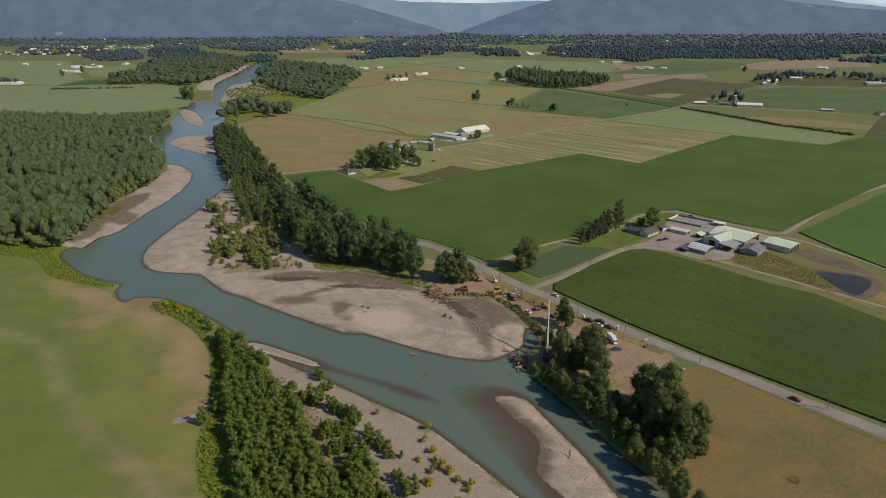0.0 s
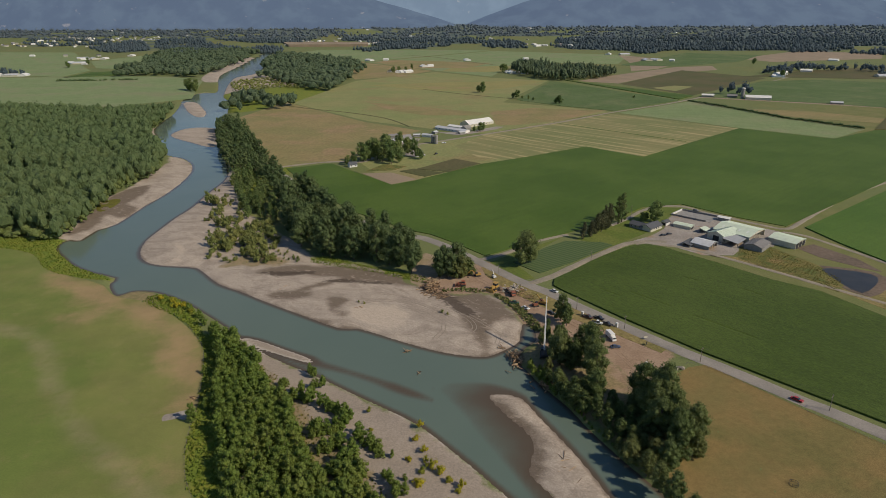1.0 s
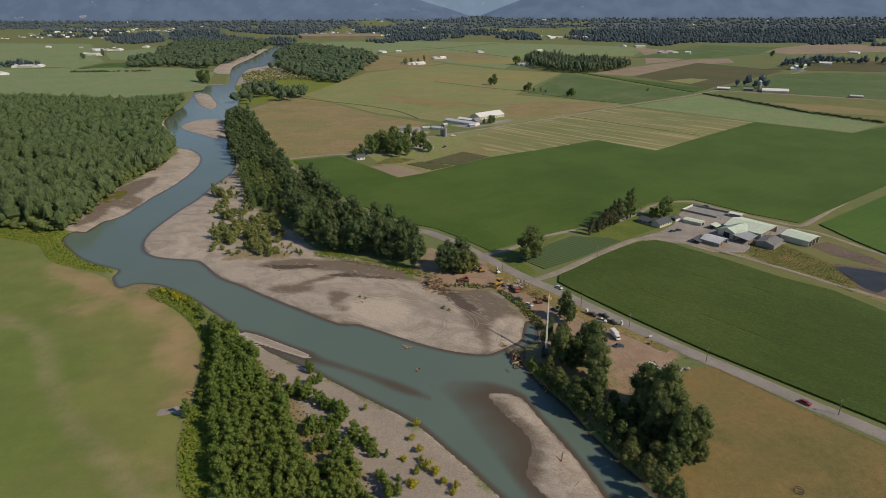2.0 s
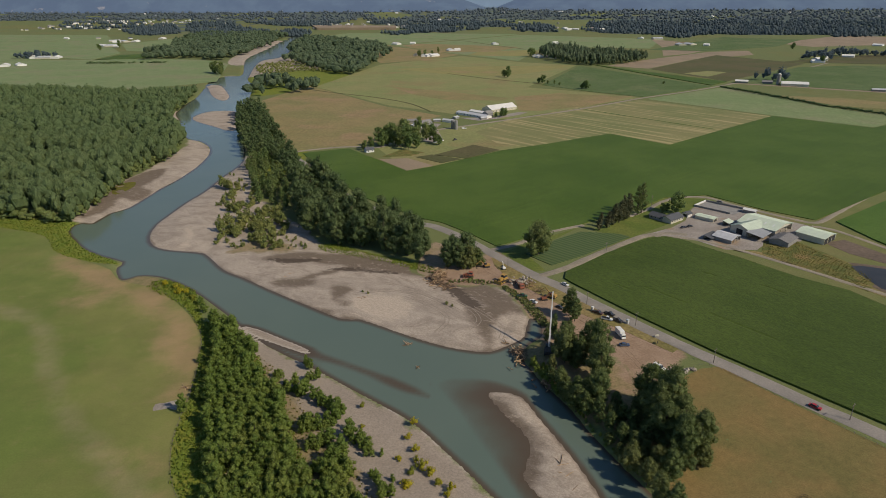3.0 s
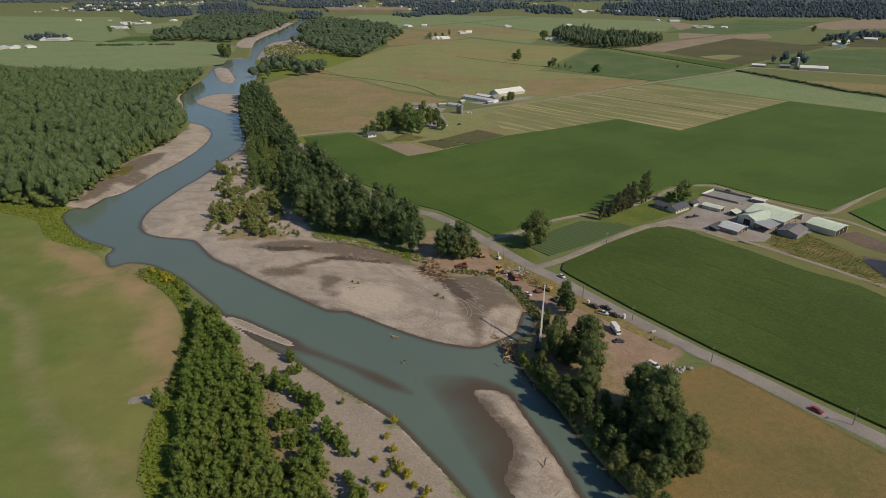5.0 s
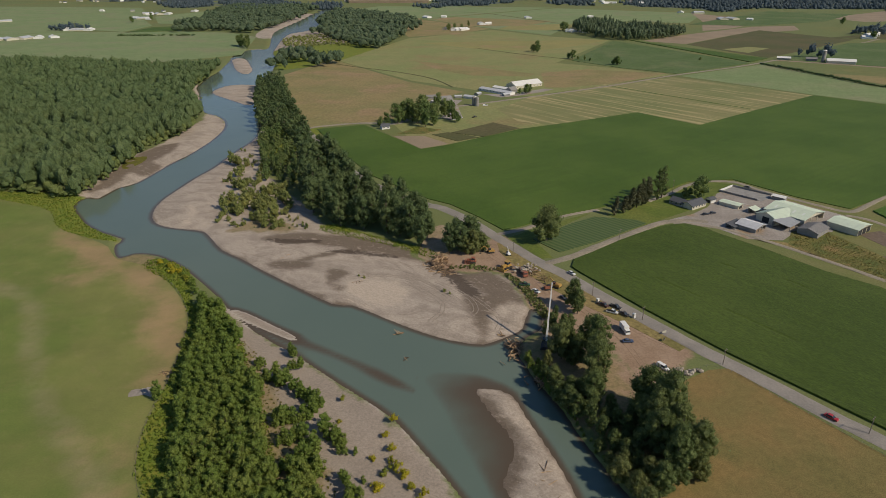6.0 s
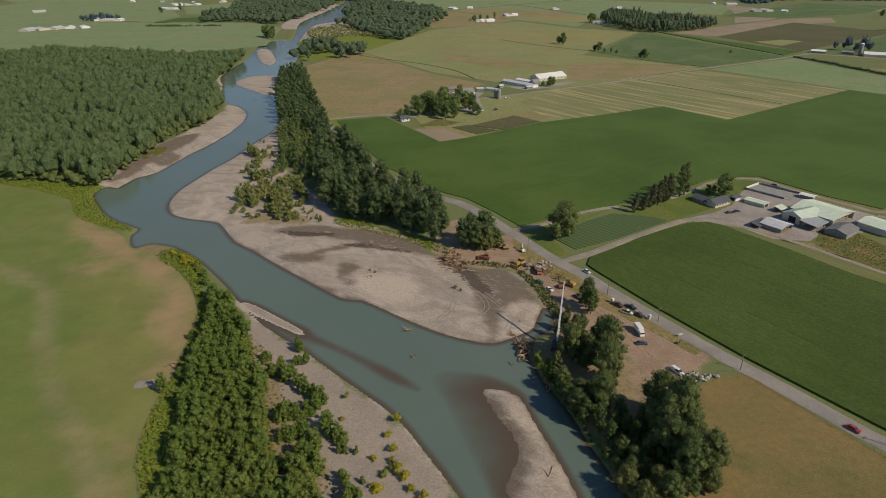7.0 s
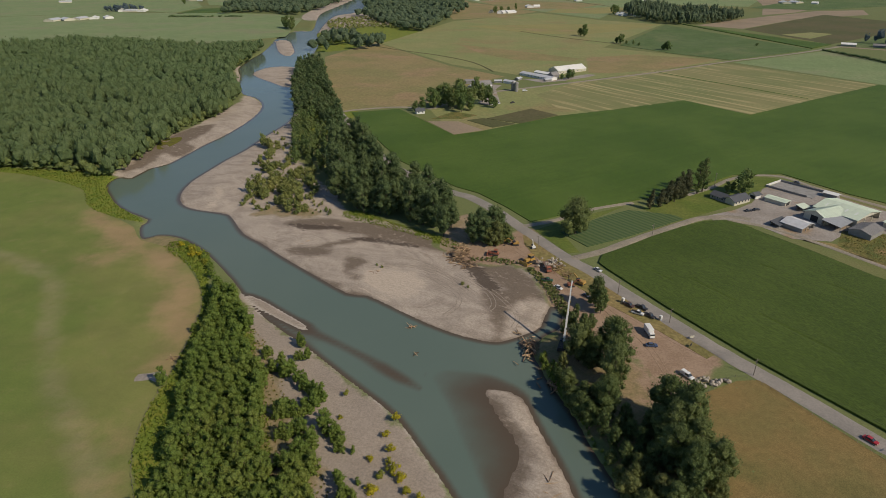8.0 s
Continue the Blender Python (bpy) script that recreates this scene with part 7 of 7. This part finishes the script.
def logs(name, label, centre, count, spread, length, radius, seed, lean=0.25, base=0.0, aim=None, heap=2.5):
    """A heap of separate logs with pale cut ends."""
    rng = np.random.default_rng(seed)
    root = new(name)
    for k in range(count):
        x, y = rng.normal(0, spread[0]), rng.normal(0, spread[1])
        rise = heap * max(0, 1 - (x / spread[0] / 2) ** 2 - (y / spread[1] / 2) ** 2)
        z = base + radius + rng.uniform(0, 1) * rise
        a = rng.uniform(0, math.pi) if aim is None else radians(aim) + rng.normal(0, 0.5)
        tilt = rng.normal(0, lean)
        d = Vector((math.cos(a) * math.cos(tilt), math.sin(a) * math.cos(tilt), math.sin(tilt))) * length * rng.uniform(0.5, 1.1) / 2
        c = Vector((x, y, max(z, base + radius + abs(d.z) * 0.8)))
        bm = bmesh.new()
        limb(bm, c - d, c + d, radius * rng.uniform(0.7, 1.3), radius * rng.uniform(0.4, 0.8), 7)
        part("log", bm, M_CUT if rng.uniform() < 0.4 else M_LOG, root)
    root.location = (*centre, 0)
    return tagged(root, label, "logs")


logs("log_pile", "tall heap of pale cut logs on the gravel", (-5.5, 321), 130, (2.6, 4.2), 3.4, 0.24, 2, 0.35, 0.0, heap=3.2)
logs("log_pile", "low tail of tangled logs and brush", (-1, 310), 24, (2.8, 2.0), 4.0, 0.22, 8, 0.2, -0.2, heap=1.0)
logs("log_jam", "tangled log jam with root wads at the bank", (34.5, 246.5), 90, (2.0, 3.2), 3.8, 0.2, 3, 0.35, -1.3, heap=2.6)
logs("log_jam", "smaller log jam under the bank trees", (45, 225), 34, (2.0, 2.0), 4.2, 0.24, 4, 0.35, -1.3, heap=2.2)
logs("log_pile", "cut logs lying between the bank trees", (56, 217), 22, (2.0, 2.6), 4.5, 0.22, 6, 0.2, 0.0, heap=1.0)
logs("snag", "grey driftwood snag stranded in the river", (-13.5, 253.4), 9, (1.2, 0.8), 3.5, 0.16, 7, 0.3, -1.7, heap=0.6)
logs("snag", "small driftwood snag in mid river", (-7.7, 235.2), 4, (0.6, 0.5), 2.2, 0.14, 9, 0.3, -1.7, heap=0.4)
logs("driftwood", "bleached driftwood on the gravel bar", (-42, 296), 8, (1.6, 1.0), 4.0, 0.14, 10, 0.1, -0.2, heap=0.3)
logs("driftwood", "bleached driftwood at the head of the bar", (-87, 322), 10, (1.8, 1.4), 3.5, 0.14, 11, 0.1, -0.5, heap=0.4)
logs("driftwood", "scattered driftwood on the near bar", (44, 178), 7, (1.8, 3.0), 4.0, 0.12, 13, 0.05, -0.9, heap=0.2)
logs("driftwood", "pale driftwood stump by the water", (29.3, 256), 4, (0.5, 0.5), 2.6, 0.26, 14, 0.1, -1.0, heap=0.4)
logs("driftwood", "grey driftwood heap at the meadow edge", (-97, 214), 8, (1.0, 0.8), 3.2, 0.14, 15, 0.15, 0.0, heap=0.4)
logs("brush_heap", "brown brush heap beside the rock", (43.5, 314), 60, (2.2, 2.4), 3.4, 0.09, 16, 0.5, 0.0, heap=2.2)
logs("brush_heap", "grey brush heap on the work site", (48, 307), 40, (1.8, 2.2), 3.0, 0.08, 17, 0.4, 0.0, heap=1.4)


def crane(base, tip):
    """A crawler crane with its long white boom raised."""
    root = new("crane")
    b, t = Vector((0, 0, 0)), Vector(tip) - Vector(base)
    tracks(root, 5.0, 1.7, 0.55)
    hulled("body", (-3.2, 1.8, 1.5, 1.2, 2.5, 0.1, 0.3, 0.1), M_STEEL, root)
    hulled("counterweight", (-4.3, -3.2, 1.5, 1.3, 2.6, 0.0, 0.2, 0.05), M_STEEL, root)
    boxed("cabin", (0.6, 2.4, 0.6, 1.6, 1.4, 3.1), M_PANE, root, bevel=0.1)
    foot = Vector((1.0, 0.0, 2.2))
    turn = math.degrees(math.atan2(t.y, t.x))
    flat = math.hypot(t.x, t.y)
    top = Vector((flat, 0, t.z))
    a = foot
    for k, w in enumerate((0.55, 0.46, 0.38, 0.30)):
        c = foot.lerp(top, (k + 1) / 4)
        beam("boom_section", a, c, w, M_BOOM, root, 0.98)
        a = c
    beam("boom_head", top, top + Vector((0.5, 0, -0.6)), 0.34, M_BOOM, root)
    beam("lift_ram", Vector((2.0, 0, 1.9)), foot.lerp(top, 0.22), 0.2, M_STEEL, root)
    beam("hoist_rope", top + Vector((0.5, 0, -0.6)), top + Vector((0.5, 0, -9.0)), 0.04, M_WIRE, root)
    boxed("hook_block", (flat + 0.25, flat + 0.75, -0.2, 0.2, t.z - 9.8, t.z - 9.0), M_YELLOWP, root)
    root.matrix_basis = pose(*base, 0, 0, turn)
    return tagged(root, "crawler crane with a long raised white boom", "crane")


crane((47.2, 247.6, -0.1), (48.6, 258.0, 24.0))


# ---- poles, fences and small things ----
def utility_pole(x, y, turn, high=9.0):
    root = new("utility_pole")
    bm = bmesh.new()
    limb(bm, (0, 0, -0.3), (0, 0, high), 0.17, 0.11, 8)
    part("shaft", bm, M_POLE, root)
    bm = bmesh.new()
    box(bm, -0.07, 0.07, -1.1, 1.1, high - 0.8, high - 0.66)
    part("crossarm", bm, M_POLE, root)
    for k in (-0.95, 0.0, 0.95):
        bm = bmesh.new()
        limb(bm, (0, k, high - 0.66 if k else high), (0, k, high - 0.42 if k else high + 0.2), 0.05, 0.04, 6)
        part("insulator", bm, M_RIM, root)
    root.matrix_basis = pose(x, y, 0, 0, 0, turn)
    root["group"] = "roadside poles"
    return tagged(root, "weathered wooden utility pole by the road", "pole")


POLES = [(33, 336), (70.3, 293.5), (89.5, 273.0), (114.5, 242.5), (150.5, 207.0), (186, 166)]
for x, y in POLES:
    utility_pole(x, y, -50, 7.2)
utility_pole(138.3, 442.4, -50, 11)
utility_pole(92, 361, -50, 7)


def wire(a, b, sag):
    bm = bmesh.new()
    pts = [Vector(a).lerp(Vector(b), u) - Vector((0, 0, sag * 4 * u * (1 - u))) for u in np.linspace(0, 1, 9)]
    for p, q in zip(pts, pts[1:]):
        limb(bm, p, q, 0.012, 0.012, 3)
    ob = new("overhead_wire", bpy.data.meshes.new("overhead_wire"))
    bm.to_mesh(ob.data)
    bm.free()
    ob.data.materials.append(M_WIRE)
    ob["group"] = "overhead wires"
    tagged(ob, "thin overhead wire strung between poles", "wire")


for (ax, ay), (bx, by) in zip(POLES, POLES[1:]):
    wire((ax, ay, 7.35), (bx, by, 7.35), 0.7)


def fence(label, line, gap, high, wires=2, name="fence"):
    """Posts with rails along a line of the plan."""
    root = new(name)
    p = curve_points(line, False, gap)
    for x, y in p:
        bm = bmesh.new()
        limb(bm, (x, y, -0.2), (x, y, high), 0.07, 0.06, 5)
        part("post", bm, M_POLE, root)
    for k in range(wires):
        z = high * (k + 0.6) / wires
        bm = bmesh.new()
        for (ax, ay), (bx, by) in zip(p, p[1:]):
            limb(bm, (ax, ay, z), (bx, by, z), 0.025, 0.025, 3)
        part("fence_wire", bm, M_WIRE, root)
    return tagged(root, label, "fence")


fence("post and wire fence along the dry field", [(97, 230), (108, 240.5), (116, 237.5), (126, 226), (140, 209), (158, 187), (190, 150)], 3.4, 1.2)
fence("old field fence at the meadow edge", [(-154, 302), (-129, 281), (-110, 257), (-101, 235), (-94, 211), (-90, 191), (-85, 175), (-78, 162), (-70, 152), (-59, 139)], 3.4, 1.1)
fence("fence at the corner of the crop field", [(-156, 606), (-116, 627), (-97, 603), (-48, 541)], 9, 1.3)


def hoop_feeder(x, y):
    root = new("ring_feeder")
    for z in (0.15, 0.9):
        bm = bmesh.new()
        pts = [Vector((1.4 * math.cos(u), 1.4 * math.sin(u), z)) for u in np.linspace(0, 2 * math.pi, 21)]
        for p, q in zip(pts, pts[1:]):
            limb(bm, p, q, 0.06, 0.06, 4)
        part("ring", bm, M_STEEL, root)
    for k in range(8):
        u = k * math.pi / 4
        bm = bmesh.new()
        limb(bm, (1.4 * math.cos(u), 1.4 * math.sin(u), -0.05), (1.4 * math.cos(u), 1.4 * math.sin(u), 0.95), 0.04, 0.04, 4)
        part("upright", bm, M_STEEL, root)
    root.location = (x, y, 0.1)
    tagged(root, "round steel cattle feeder in the dry field", "feeder")


hoop_feeder(116.3, 166.9)
plant(COTTON, 1, 152, 150, 0, 0.55, 2.0, "bank cottonwoods")


def sign_board(x, y, turn, colour, label):
    root = new("site_sign")
    boxed("panel", (-0.9, 0.9, -0.03, 0.03, 0.7, 1.7), colour, root)
    for s in (-0.7, 0.7):
        boxed("leg", (s - 0.05, s + 0.05, 0.031, 0.1, -0.1, 1.6), M_POLE, root)
    root.matrix_basis = pose(x, y, 0, 0, 0, turn)
    tagged(root, label, "sign")


sign_board(96.6, 262.6, 20, M_CREAM, "pale board sign at the site entrance")
sign_board(95.4, 257.0, 60, M_STEEL, "dark board leaning on the bare earth")


def portable_toilet(x, y):
    root = new("portable_toilet")
    boxed("cabin_shell", (-0.55, 0.55, -0.55, 0.55, 0, 2.1), M_WHITE, root, bevel=0.05)
    boxed("cabin_door", (-0.4, 0.4, -0.6, -0.556, 0.15, 1.95), M_CREAM, root)
    boxed("cabin_roof", (-0.6, 0.6, -0.6, 0.6, 2.1, 2.3), M_WHITE, root, bevel=0.08)
    root.matrix_basis = pose(x, y, 0, 0, 0, -45)
    tagged(root, "white portable toilet cabin by the road", "toilet cabin")


portable_toilet(86.2, 274.8)
portable_toilet(72.0, 286.9)
# wheel ruts curving over the churned earth
for line in ([(53, 300), (60, 287), (70, 272), (78, 258), (82, 246), (85, 234)], [(60, 296), (72, 279), (88, 262), (100, 252)], [(30, 330), (38, 317), (46, 304), (50, 292)], [(16, 345), (22, 332), (30, 322)], [(84, 232), (78, 222), (80, 212)]):
    for shift in (-0.9, 0.9):
        ribbon("wheel_rut", "churned wheel rut in loose ground", [(x + shift, y + shift) for x, y in line], 0.55, 0.0, M_RUT, "track", 0.03)
